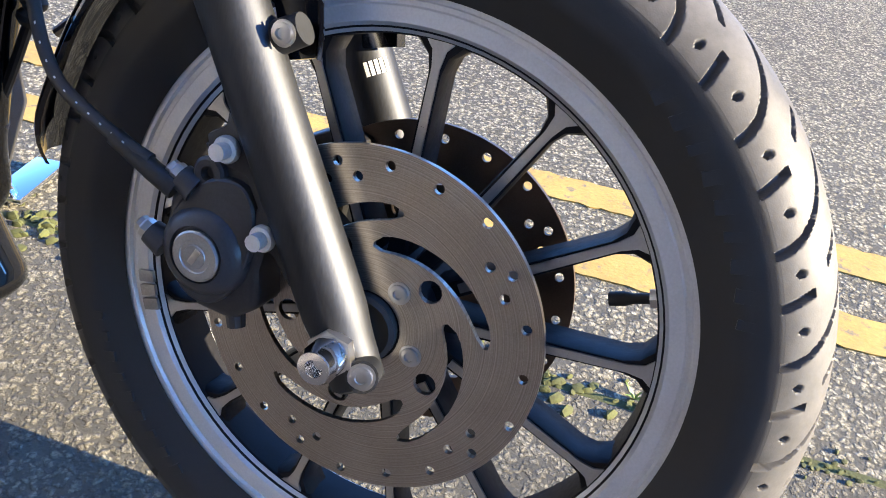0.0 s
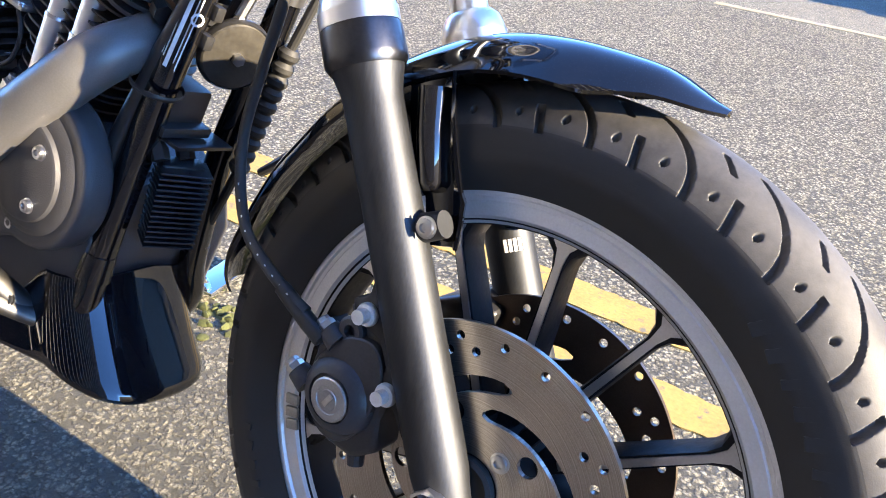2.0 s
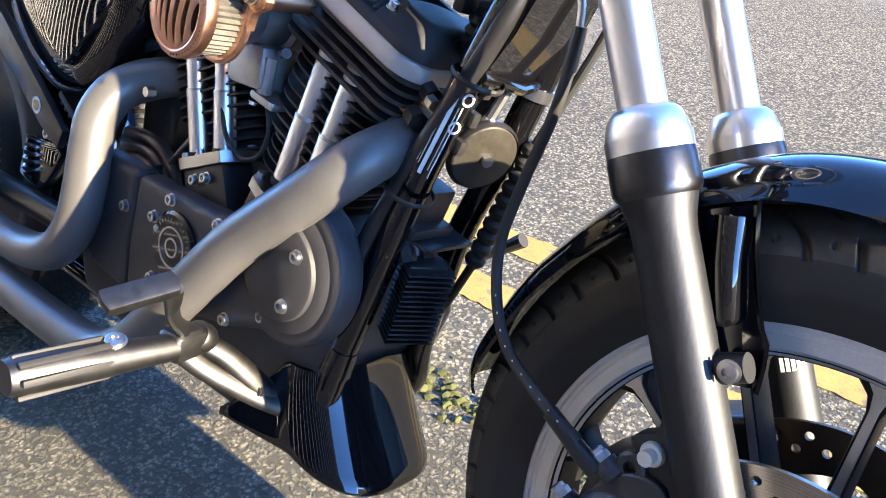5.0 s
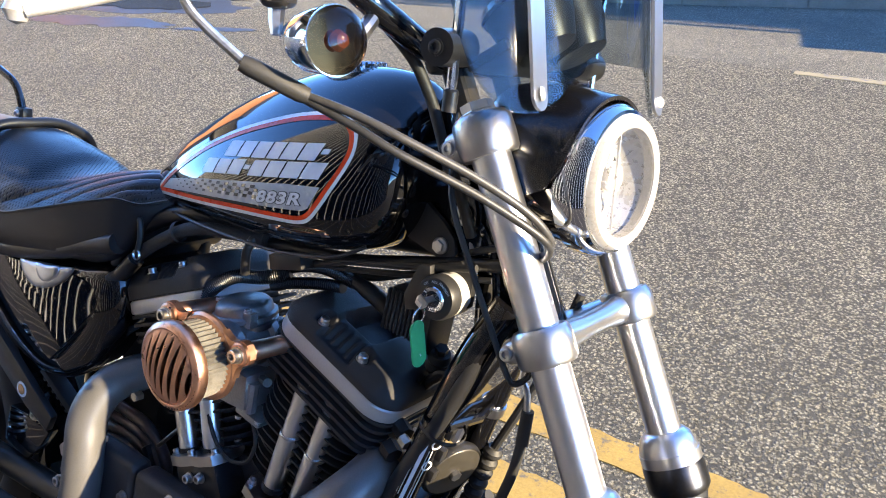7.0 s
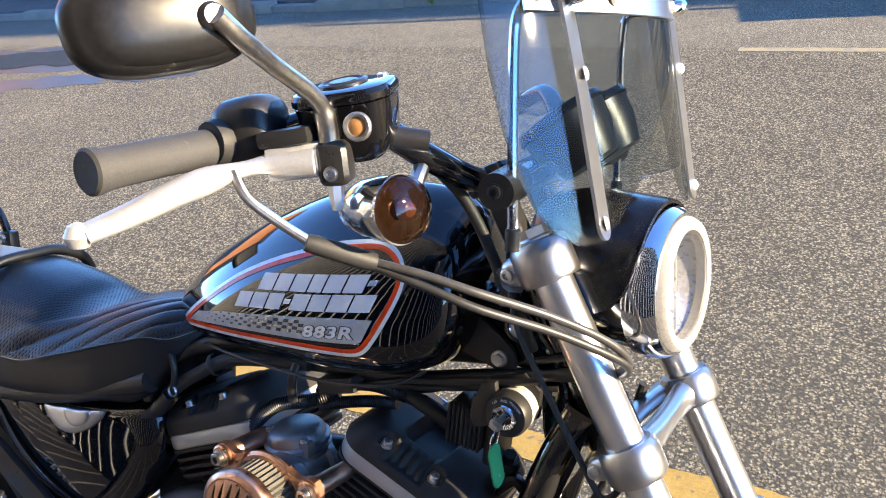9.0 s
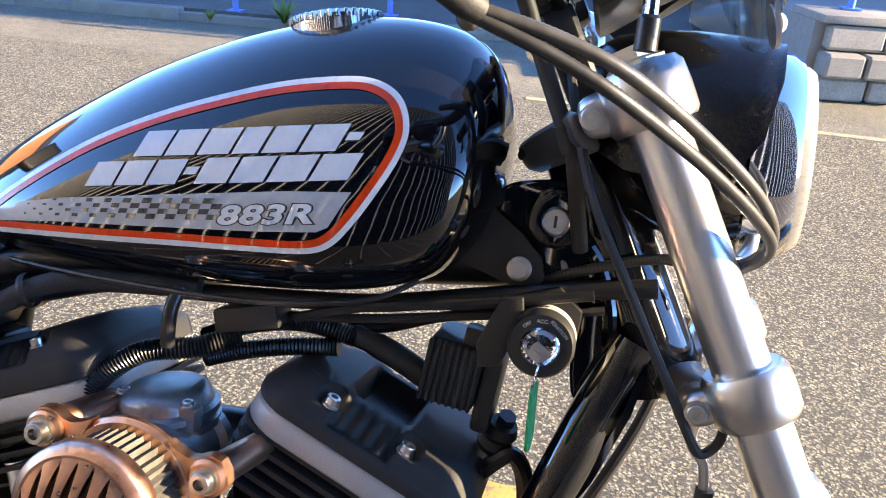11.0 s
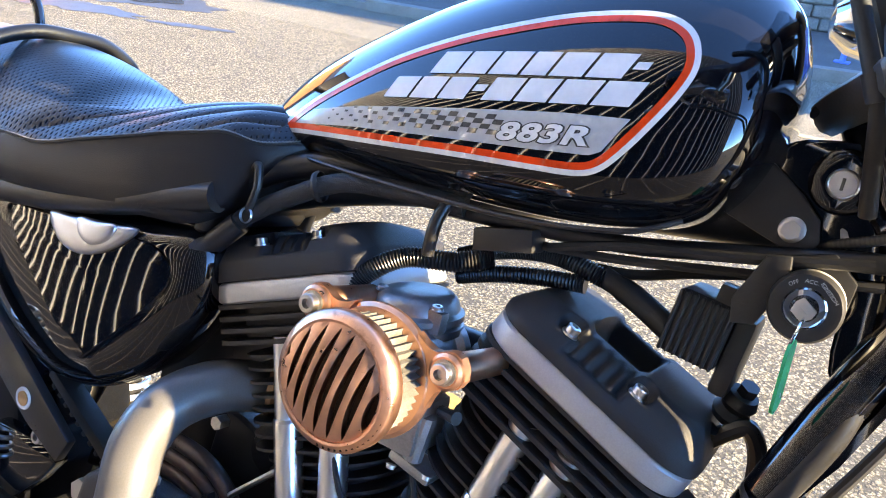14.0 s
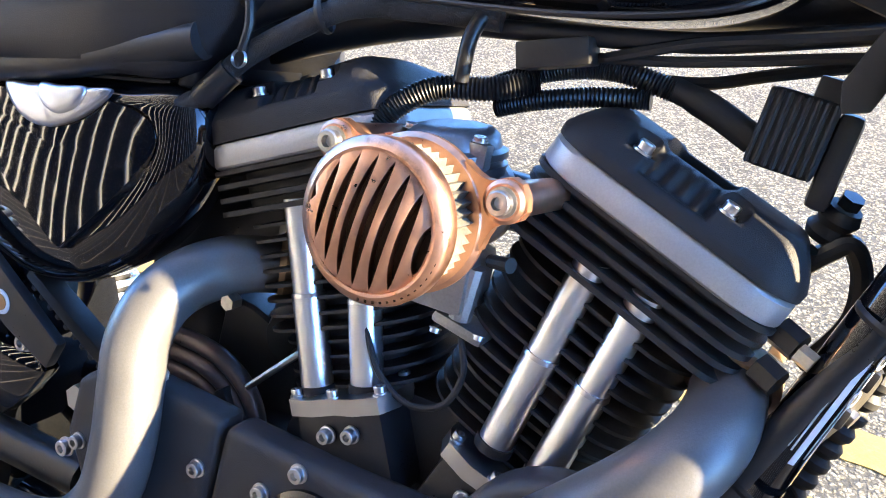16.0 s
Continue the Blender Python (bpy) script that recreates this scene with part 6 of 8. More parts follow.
# thread along each pleat, and up the back edge of the perforated panel
for k in range(4):
    line = []
    for i in range(21):
        q = 0.965 - 0.028 * i
        x = -PLEAT_X - PLEAT_STEP * k + PLEAT_SWEEP * (1 - q)
        row = min(rt, key=lambda r: abs(r[0].x - x))
        line.append(row[round(48 * (1 - q))] + V(0, 0, 0.0003))
    part("pleat_thread", tube(line, 0.0009, 5), THREAD, seat)
line = []
for i in range(25):
    q = 0.99 - 0.03 * i
    x = -1.245 - 0.10 * (1 - q) - 0.02 * min(1.0, (1 - q) / 0.2)
    row = min(rt, key=lambda r: abs(r[0].x - x))
    line.append(row[round(48 * (1 - q))] + V(0, 0, 0.0006))
part("panel_seam", tube(line, 0.0018, 6), RUBBER, seat)
# pillion ridge behind the rider's place
part("pillion_piping", tube(smoothed([V(-1.345, -0.136, 0.775), V(-1.335, -0.126, 0.826), V(-1.325, -0.100, 0.860), V(-1.318, -0.05, 0.882), V(-1.315, 0, 0.885), V(-1.318, 0.05, 0.882), V(-1.325, 0.100, 0.860), V(-1.335, 0.124, 0.83)], 5), 0.009, 12), VINYL, seat)
part("seat_valance", slab([(-0.93, 0.775), (-0.945, 0.742), (-1.1, 0.722), (-1.3, 0.70), (-1.5, 0.695), (-1.5, 0.72), (-1.25, 0.735), (-1.0, 0.76)], -0.060, 0.060, 0.006), SATIN_BLACK, moto)

# oil tank cover: a raised shield on a rounded body
COVER_C = (-1.065, 0.662)
BODY = [(-1.34, 0.682), (-1.27, 0.698), (-1.126, 0.717), (-1.0, 0.733), (-0.950, 0.740), (-0.926, 0.730), (-0.918, 0.691), (-0.930, 0.65), (-0.962, 0.599), (-1.0, 0.560), (-1.06, 0.524), (-1.129, 0.510), (-1.182, 0.518), (-1.249, 0.545), (-1.31, 0.60)]
SHIELD = [(-1.224, 0.690), (-1.16, 0.699), (-1.08, 0.709), (-1.011, 0.714), (-0.971, 0.709), (-0.956, 0.692), (-0.965, 0.666), (-1.003, 0.618), (-1.044, 0.576), (-1.062, 0.574), (-1.157, 0.633), (-1.20, 0.660)]


def reach(loop, q):
    """How far a closed outline lies from the cover's middle in the direction q."""
    c, s_ = math.cos(q), math.sin(q)
    far = 0.0
    for (x0, z0), (x1, z1) in zip(loop, loop[1:] + loop[:1]):
        ax, az, bx, bz = x0 - COVER_C[0], z0 - COVER_C[1], x1 - COVER_C[0], z1 - COVER_C[1]
        d = (bx - ax) * s_ - (bz - az) * c
        if abs(d) > 1e-9:
            t = (az * c - ax * s_) / d
            k = (ax + (bx - ax) * t) * c + (az + (bz - az) * t) * s_
            if 0 <= t <= 1 and k > far:
                far = k
    return far


soft_body = [(p.x, p.z) for p in smoothed([V(x, 0, z) for x, z in BODY], 5, closed=True)]
soft_shield = [(p.x, p.z) for p in smoothed([V(x, 0, z) for x, z in SHIELD], 3, closed=True)]
turns = [2 * math.pi * i / 144 for i in range(144)]
outer, inner = [reach(soft_body, q) for q in turns], [reach(soft_shield, q) for q in turns]
cover = bmesh.new()
rings = []


def shield_y(x, z):
    """The shield rolls away towards its front and back edges."""
    return -0.1225 + (0.85 if x > -1.07 else 0.45) * (x + 1.07) ** 2 + 0.6 * (z - 0.66) ** 2 + 0.08 * (z - 0.66)


for y, blend, k in ((-0.04, 0, 0.96), (-0.062, 0, 0.99), (-0.076, 0, 1.0), (-0.085, 0.02, 0.995), (-0.093, 0.10, 0.998), (-0.0995, 0.24, 1.0), (-0.1045, 0.42, 1.0), (-0.108, 0.62, 1.0), (-0.1100, 0.80, 1.0), (-0.1105, 0.95, 1.0), (None, 1.0, 1.0), (None, 1.0, 0.98), (None, 1.0, 0.8), (None, 1.0, 0.6), (None, 1.0, 0.4), (None, 1.0, 0.2), (None, 1.0, 0.02)):
    ring = []
    for o, n_, q in zip(outer, inner, turns):
        d = (o + (n_ - o) * blend) * k
        x, z = COVER_C[0] + d * math.cos(q), COVER_C[1] + d * math.sin(q)
        ring.append(V(x, y if y is not None else shield_y(x, z) + (0.0025 if k == 1.0 else 0), z))
    rings.append(ring)
loft(cover, rings)
side_cover = part("side_cover", cover, GLOSS_BLACK, moto, "glossy black side cover with chrome winged badge", 28)
BADGE_CHROME = surface("badge_chrome", (0.50, 0.53, 0.60), 0.285, 1.0, 0.03, 60, rough_vary=0.005)


def badge_shell(outline, y0, dome):
    """A badge swelling out of the cover: its outline in x and z."""
    o = smoothed([V(x, 0, z) for x, z in outline], 6, closed=True)
    c = sum(o, V(0, 0, 0)) / len(o)
    return loft(bmesh.new(), [[V(c.x + (q.x - c.x) * k, y0 - dome * h, c.z + (q.z - c.z) * k) for q in o] for k, h in ((1.0, 0.0), (1.0, 0.35), (0.96, 0.6), (0.85, 0.8), (0.6, 0.95), (0.25, 1.0), (0.02, 1.0))])


tip = pose(-1.07, -0.116, 0.708, -14, 0, 0) @ pose(1.07, 0.116, -0.708)
bm = badge_shell([(-1.138, 0.706), (-1.105, 0.711), (-1.072, 0.716), (-1.038, 0.720), (-1.008, 0.724), (-1.022, 0.704), (-1.046, 0.687), (-1.074, 0.677), (-1.100, 0.678), (-1.122, 0.688)], -0.1155, 0.009)
bmesh.ops.transform(bm, matrix=tip, verts=bm.verts)
part("winged_badge", bm, BADGE_CHROME, side_cover, "chrome winged badge, no lettering")
bm = badge_shell([(-1.087, 0.713), (-1.060, 0.716), (-1.032, 0.720), (-1.035, 0.703), (-1.056, 0.691), (-1.077, 0.696)], -0.1215, 0.007)
bmesh.ops.transform(bm, matrix=tip, verts=bm.verts)
part("badge_boss", bm, BADGE_CHROME, side_cover)
# ---------- engine ----------
CRANK = V(-0.692, 0, 0.357)


def in_cyl(a, p, s, q, y):
    """A place by a cylinder's own axes: s up it, q ahead across it."""
    return CRANK + a * s + p * q + V(0, y, 0)


def rounded(qh, yh, r, n=6):
    """A rounded oblong in q and y."""
    out = []
    for cx, cy, a0 in ((qh - r, yh - r, 0), (-qh + r, yh - r, 90), (-qh + r, -yh + r, 180), (qh - r, -yh + r, 270)):
        for i in range(n + 1):
            a = radians(a0 + 90 * i / n)
            out.append((cx + r * math.cos(a), cy + r * math.sin(a)))
    return out


def cylinder(a, p, name, label, front):
    f = lambda s, q, y: in_cyl(a, p, s, q, y)
    rings = []
    barrel = part(name, loft(bmesh.new(), [[f(s, q, y) for q, y in rounded(0.055, 0.055, 0.05)] for s in (0.13, 0.36)]), FIN_BLACK, moto, label)
    first = None
    for i in range(13):
        s = 0.178 + 0.0132 * i
        k = 1.0 if s > 0.22 else 0.9
        bm = bmesh.new()
        o = rounded(0.084 * k, 0.076 * k, 0.045, 7)
        loft(bm, [[f(s - 0.0022, q, y) for q, y in rounded(0.060, 0.056, 0.04, 7)], [f(s - 0.0016, q, y) for q, y in o], [f(s + 0.0012, q, y) for q, y in o], [f(s + 0.0022, q, y) for q, y in rounded(0.060, 0.056, 0.04, 7)]])
        part("cooling_fin", bm, FIN_BLACK, barrel)
    head = part("cylinder_head", loft(bmesh.new(), [[f(s, q, y) for q, y in rounded(0.080, 0.068, 0.03)] for s in (0.335, 0.385)]), FIN_BLACK, moto)
    for i in range(5 if front else 4):
        s = 0.338 + 0.0118 * i
        bm = bmesh.new()
        o = rounded(0.099, 0.084, 0.028, 7)
        loft(bm, [[f(s - 0.003, q, y) for q, y in rounded(0.08, 0.068, 0.026, 7)], [f(s - 0.0022, q, y) for q, y in o], [f(s + 0.0022, q, y) for q, y in o], [f(s + 0.003, q, y) for q, y in rounded(0.08, 0.068, 0.026, 7)]])
        part("head_fin", bm, FIN_BLACK, head)
    low, high = (0.3865, 0.4080) if front else (0.3765, 0.3975)
    strip = bmesh.new()
    loft(strip, [[f(s, q, y) for q, y in rounded(0.0985 * k, 0.0865 * k, 0.034, 8)] for s, k in ((low, 0.97), (low + 0.002, 0.995), (low + 0.0045, 1.0), (high - 0.003, 0.994), (high, 0.972))])
    base = part("rocker_base", strip, ROCKER_SILVER, moto, "silver-grey rocker box base")
    ends = (-0.040, 0.028) if front else (-0.030, 0.040)
    # top cover: a high lobe at each end, fluted shoulders and a deep channel between the bolts
    def step(a, b, v):
        v = min(1, max(0, (v - a) / (b - a)))
        return v * v * (3 - 2 * v)

    def cover_top(q, y):
        ax, ay = abs(q) - 0.0645, abs(y) - 0.0525
        d = 0.034 - math.hypot(max(ax, 0), max(ay, 0)) - min(max(ax, ay), 0)
        mid = step(ends[0] + 0.004, ends[0] + 0.013, q) * (1 - step(ends[1] - 0.013, ends[1] - 0.004, q))
        flute = 0.5 + 0.5 * math.cos(2 * math.pi * (q - 0.005) / 0.0122)
        if d > 0.003:
            d = max(0.003, d - 0.006 * mid - 0.0058 * mid * flute)
        h = (0.0225 * (1 - (1 - min(1, d / 0.026)) ** 2.0) + 0.0045 * (1 - mid) * step(0.004, 0.03, d)) * (1 - 0.35 * step(-0.02, 0.07, y))
        h -= 0.022 * mid * step(-0.046, -0.036, y) * (1 - step(0.036, 0.046, y))
        for b in ends:
            near = 1 - step(0.009, 0.013, math.hypot(q - b, y + 0.070))
            h += (min(h, 0.0145) - h) * near
        return 0.4160 + h

    outline = []
    o = rounded(0.0985, 0.0865, 0.034, 12)
    for (q0, y0), (q1, y1) in zip(o, o[1:] + o[:1]):
        n = max(1, round(math.hypot(q1 - q0, y1 - y0) / 0.0018))
        outline += [(q0 + (q1 - q0) * i / n, y0 + (y1 - y0) * i / n) for i in range(n)]
    rings = [[f(high + 0.001, q, y) for q, y in outline]]
    for i in range(46):
        k = 1 - (i / 45.5)
        rings.append([f(cover_top(q * k, y * k), q * k, y * k) for q, y in outline])
    bm = loft(bmesh.new(), rings)
    top = part("rocker_cover", bm, ROCKER_BLACK, moto, "matt black rocker cover", 50)
    for q in ends:
        bolts("cover_bolt", STEEL, top, [f(0.4305, q, -0.070)], way=a, r=0.0058, h=0.008)
        bolts("cover_bolt", STEEL, top, [f(0.424, q, 0.066)], way=a, r=0.0058, h=0.007)
    return barrel


AF, PF = V(math.sin(radians(22.5)), 0, math.cos(radians(22.5))), V(math.cos(radians(22.5)), 0, -math.sin(radians(22.5)))
AR, PR = V(-AF.x, 0, AF.z), V(PF.x, 0, -PF.z)
cylinder(AF, PF, "front_cylinder", "black finned front cylinder", True)
cylinder(AR, PR, "rear_cylinder", "black finned rear cylinder", False)

# crankcase and covers
case = part("crankcase", slab([(-1.02, 0.24), (-1.06, 0.34), (-1.03, 0.40), (-0.90, 0.425), (-0.80, 0.435), (-0.64, 0.45), (-0.55, 0.475), (-0.49, 0.45), (-0.475, 0.39), (-0.50, 0.30), (-0.6, 0.225), (-0.9, 0.22)], -0.088, 0.12, 0.012, 3), WRINKLE_BLACK, moto, "black crankcase")
part("crankcase_deck", slab([(-0.83, 0.44), (-0.815, 0.49), (-0.74, 0.53), (-0.62, 0.53), (-0.55, 0.505), (-0.50, 0.46)], -0.050, 0.10, 0.008), WRINKLE_BLACK, case)
gear = [(-0.838, 0.474), (-0.78, 0.473), (-0.72, 0.473), (-0.66, 0.475), (-0.628, 0.482)] + [(-0.539 + 0.089 * math.cos(radians(q)), 0.457 + 0.089 * math.sin(radians(q))) for q in range(146, -111, -9)] + [(-0.62, 0.35), (-0.75, 0.318), (-0.846, 0.305), (-0.849, 0.38)]
cam_cover = part("cam_cover", slab(gear, -0.124, -0.086, 0.013, 4), WRINKLE_BLACK, moto, "black textured cam cover with steel bolts")
part("sprocket_cover", slab([(-1.030, 0.39), (-1.018, 0.45), (-0.985, 0.474), (-0.93, 0.477), (-0.8415, 0.475), (-0.8525, 0.38), (-0.8495, 0.302), (-0.94, 0.310), (-1.005, 0.34)], -0.122, -0.086, 0.013, 4), WRINKLE_BLACK, moto, "black textured sprocket cover")
dome = part("alternator_dome", lathe([(0.084, 0), (0.084, 0.006), (0.080, 0.014), (0.070, 0.022), (0.060, 0.025), (0.0575, 0.0255), (0.056, 0.030), (0.053, 0.032), (0, 0.032)], (-0.539, -0.104, 0.457), (0, -1, 0), 64), WRINKLE_BLACK, moto, "black domed end cover")
bolts("dome_bolt", STEEL, dome, [V(-0.539 + 0.040 * math.cos(radians(q)), -0.1355, 0.457 + 0.040 * math.sin(radians(q))) for q in (40, -60)], r=0.0068, h=0.006)
bolts("dome_bolt", STEEL, dome, [V(-0.539 + 0.077 * math.cos(radians(q)), -0.117, 0.457 + 0.077 * math.sin(radians(q))) for q in (-112,)], r=0.0068, h=0.007)
bolts("cover_bolt", STEEL, cam_cover, [V(x, -0.124, z) for x, z in ((-0.757, 0.4640), (-0.791, 0.431), (-0.658, 0.465), (-0.7825, 0.351), (-0.625, 0.359))], r=0.0068, h=0.007)
bolts("cover_bolt", STEEL, moto, [V(-0.862, -0.122, 0.422), V(-1.009, -0.122, 0.387)], r=0.0068, h=0.008)
TIMER_PRINT = surface("aged_gold_print", (0.20, 0.17, 0.09), 0.5, 0.0, 0.1)
part("timer_cover", lathe([(0.046, 0), (0.046, 0.006), (0.042, 0.009), (0.0, 0.009)], (-0.738, -0.122, 0.408), (0, -1, 0), 48), GLOSS_BLACK, cam_cover, "round gloss black timer cover with plain ring emblem")
part("emblem_ring", lathe([(0.027, 0), (0.027, 0.0012), (0.0245, 0.0012), (0.0245, 0)], (-0.738, -0.1308, 0.408), (0, -1, 0), 40, cap=False), WORN_CHROME, cam_cover)
part("emblem_ring", lathe([(0.013, 0), (0.013, 0.0012), (0.0105, 0.0012), (0.0105, 0)], (-0.738, -0.1308, 0.408), (0, -1, 0), 32, cap=False), WORN_CHROME, cam_cover)
for k in range(14):
    q = radians(20 + 11 * k)
    part("emblem_bar", block((0.0016, 0.0005, 0.0036), 0, pose(-0.738 + 0.036 * math.cos(q), -0.1313, 0.408 + 0.036 * math.sin(q), 0, 90 - math.degrees(q), 0)), TIMER_PRINT, cam_cover, smooth=0)
for q in (160, -20):
    bolts("timer_screw", STEEL, cam_cover, [V(-0.738 + 0.0385 * math.cos(radians(q)), -0.131, 0.408 + 0.0385 * math.sin(radians(q)))], r=0.004, h=0.002)

# tappet blocks and pushrod tubes
for a, p, c, tops in ((AR, PR, V(-0.752, -0.066, 0.514), ((-0.784, 0.512, -0.834, 0.668), (-0.738, 0.530, -0.772, 0.672))), (AF, PF, V(-0.609, -0.066, 0.503), ((-0.619, 0.528, -0.579, 0.690), (-0.578, 0.515, -0.537, 0.676)))):
    m = frame_of(c, a, p)
    tb = part("tappet_block", block((0.086, 0.056, 0.075), 0.008, m @ pose(0, 0, -0.043)), SATIN_BLACK, moto, "black tappet block with bright flange")
    bm = bmesh.new()
    o = [(0.052, 0.010), (0.046, 0.026), (0.020, 0.032), (0, 0.027), (-0.020, 0.032), (-0.046, 0.026), (-0.052, 0.010), (-0.052, -0.012), (-0.044, -0.030), (-0.02, -0.034), (0, -0.030), (0.02, -0.034), (0.044, -0.030), (0.052, -0.012)]
    loft(bm, [[V(x, y, z) for x, y in o] for z in (-0.006, 0.008)])
    soften(bm, 0.0025, 2)
    bmesh.ops.transform(bm, matrix=m, verts=bm.verts)
    part("tappet_flange", bm, POLISHED, tb, "bright aluminium flange")
    bolts("flange_bolt", STEEL, tb, [m @ V(x, y, 0.008) for x, y in ((-0.042, -0.02), (0.042, -0.02), (0, -0.027), (-0.042, 0.02), (0.042, 0.02))], way=a, r=0.0052, h=0.007)
    bolts("block_bolt", STEEL, tb, [m @ V(x, -0.030, -0.022) for x in (-0.010, 0.014)], way=(0, -1, 0), r=0.0062, h=0.009)
    for k, (x0, z0, x1, z1) in enumerate(tops):
        y0 = -0.072 if k == 0 else -0.070
        b, t = V(x0, y0, z0), V(x1, y0 + 0.004, z1)
        d = (t - b).normalized()
        pt = part("pushrod_tube", tube([b, b + (t - b) * 0.50], 0.0142, 24), TUBE_CHROME, moto, "chrome pushrod tube")
        part("upper_tube", tube([b + (t - b) * 0.48, t], 0.0128, 24), TUBE_CHROME, pt)
        part("tube_clip", tube([b + (t - b) * 0.495, b + (t - b) * 0.515], [0.0148, 0.0140], 24), STEEL, pt)
        part("tube_seal", tube([b - d * 0.004, b + d * 0.004], 0.0158, 24), RUBBER, pt)

# inlet tract and carburettor
part("inlet_manifold", tube(smoothed([V(-0.62, -0.0, 0.70), V(-0.685, -0.02, 0.705), V(-0.69, -0.04, 0.705), V(-0.76, 0.0, 0.70)], 4), 0.024, 16), SATIN_BLACK, moto)
carb = part("carburettor", lathe([(0.040, 0), (0.040, 0.01), (0.034, 0.014), (0.032, 0.05), (0.036, 0.056), (0.036, 0.07)], (-0.690, -0.045, 0.705), (0, -1, 0), 32), ALLOY, moto, "dull cast alloy carburettor")
part("carb_top", lathe([(0.036, 0), (0.042, 0.002), (0.0425, 0.009), (0.039, 0.0105), (0.0385, 0.0125), (0.0425, 0.014), (0.0425, 0.019), (0.038, 0.0215), (0.036, 0.030), (0.031, 0.035), (0.022, 0.0375), (0, 0.038)], (-0.703, -0.060, 0.722), (-0.12, -0.1, 1), 28), surface("carb_dull_alloy", (0.22, 0.22, 0.225), 0.4, 0.85, 0.2, 50, bump=0.2), carb, "dull alloy carburettor top")
part("carb_lug", block((0.016, 0.014, 0.02), 0.003, pose(-0.674, -0.082, 0.742)), ALLOY, carb)
bolts("carb_screw", STEEL, carb, [V(-0.674, -0.086, 0.753), V(-0.735, -0.078, 0.750)], way=(0, -0.1, 1), r=0.0048, h=0.004)
part("float_bowl", block((0.062, 0.055, 0.05), 0.008, pose(-0.690, -0.068, 0.648)), ALLOY, carb)
part("pump_cover", block((0.045, 0.032, 0.010), 0.004, pose(-0.664, -0.070, 0.612, 0, 12, 0)), ALLOY, carb)
bolts("pump_screw", STEEL, carb, [V(-0.682, -0.082, 0.606), V(-0.646, -0.082, 0.612)], way=(0, -0.3, -1), r=0.004, h=0.004)
part("pump_rod", tube([V(-0.664, -0.082, 0.62), V(-0.660, -0.082, 0.662)], 0.009, 10), ALLOY, carb)
part("idle_screw", tube([V(-0.652, -0.075, 0.668), V(-0.632, -0.085, 0.672)], [0.005, 0.006], 10), PLASTIC, carb)
part("drain_hose", tube(smoothed([V(-0.664, -0.075, 0.605), V(-0.655, -0.075, 0.575), V(-0.665, -0.078, 0.545), V(-0.695, -0.080, 0.535), V(-0.725, -0.080, 0.552), V(-0.745, -0.078, 0.585)], 6), 0.0028, 8), RUBBER, moto)

# copper air cleaner
FC = V(-0.692, -0.128, 0.7010)
fw = V(-0.02, -1, 0.0).normalized()
air = part("air_cleaner", lathe([(0.030, 0.0), (0.050, 0.0), (0.0555, 0.003), (0.0555, 0.007), (0.052, 0.010), (0.030, 0.010)], FC, fw, 56, cap=False), COPPER, moto, "round copper air cleaner with slatted face")
for bx, bz in ((-0.626, 0.727), (-0.757, 0.737)):
    bm = bmesh.new()
    d = (V(bx, 0, bz) - V(FC.x, 0, FC.z))
    nrm = V(-d.z, 0, d.x).normalized()
    rings = []
    for t, w in ((0.66, 0.030), (0.74, 0.022), (0.82, 0.0165), (0.9, 0.0145), (1.0, 0.015), (1.1, 0.014), (1.18, 0.009), (1.2, 0.002)):
        c = V(FC.x, 0, FC.z) + d * t
        rings.append([V(c.x, y, c.z) + nrm * w * k for y, k in ((-0.128, -1), (-0.128, 1), (-0.138, 1), (-0.138, -1))])
    loft(bm, rings)
    soften(bm, 0.0015, 2, 40)
    part("mount_arm", bm, COPPER, air)
    part("standoff", tube([V(bx, -0.130, bz), V(bx + 0.012, -0.075, bz + 0.002)], [0.0125, 0.0115], 24), COPPER, air)
    part("bolt_boss", lathe([(0.0145, 0), (0.0145, 0.005), (0.012, 0.007)], (bx, -0.137, bz), (0, -1, 0), 28), COPPER, air)
    bolts("arm_bolt", WORN_CHROME, air, [V(bx, -0.144, bz)], r=0.0082, h=0.009)
# pleated gauze element
bm = bmesh.new()
N = 88
rings = []
for h in (0.009, 0.046):
    rings.append([])
    for i in range(N):
        r = 0.0480 if i % 2 == 0 else 0.0430
        q = 2 * math.pi * i / N
        rings[-1].append(FC + fw * h + V(r * math.cos(q), 0, r * math.sin(q)))
loft(bm, rings)
part("filter_element", bm, MESH, air, "pleated beige gauze element", 15)
part("face_ring", lathe([(0.0475, 0.044), (0.0535, 0.044), (0.0545, 0.047), (0.0545, 0.056), (0.053, 0.0585), (0.0475, 0.0615), (0.0455, 0.061), (0.0455, 0.050)], FC, fw, 64, cap=False), COPPER, air, "polished copper ring")
# disc behind the slats; the shade in the slots is put into its dark colour
part("slot_shade_backing", lathe([(0.0465, 0.047), (0.030, 0.052), (0.0, 0.054)], FC, fw, 48), COPPER_DARK, air)
TILT = radians(11)
su, sv = V(math.cos(TILT), 0, -math.sin(TILT)), V(math.sin(TILT), 0, math.cos(TILT))
SLOT, SLOT_AT, FACE_R = 0.0078, [-0.0455 + 0.0122 * i for i in range(8)], 0.0470


def slot_half(u, v):
    """Half width of the pointed slot at u, at height v."""
    tall = math.sqrt(max(1e-6, 0.0435 ** 2 - u * u)) if abs(u) < 0.043 else 1e-3
    return 0.5 * SLOT * max(0.0, 1 - (v / tall) ** 2) ** 0.6


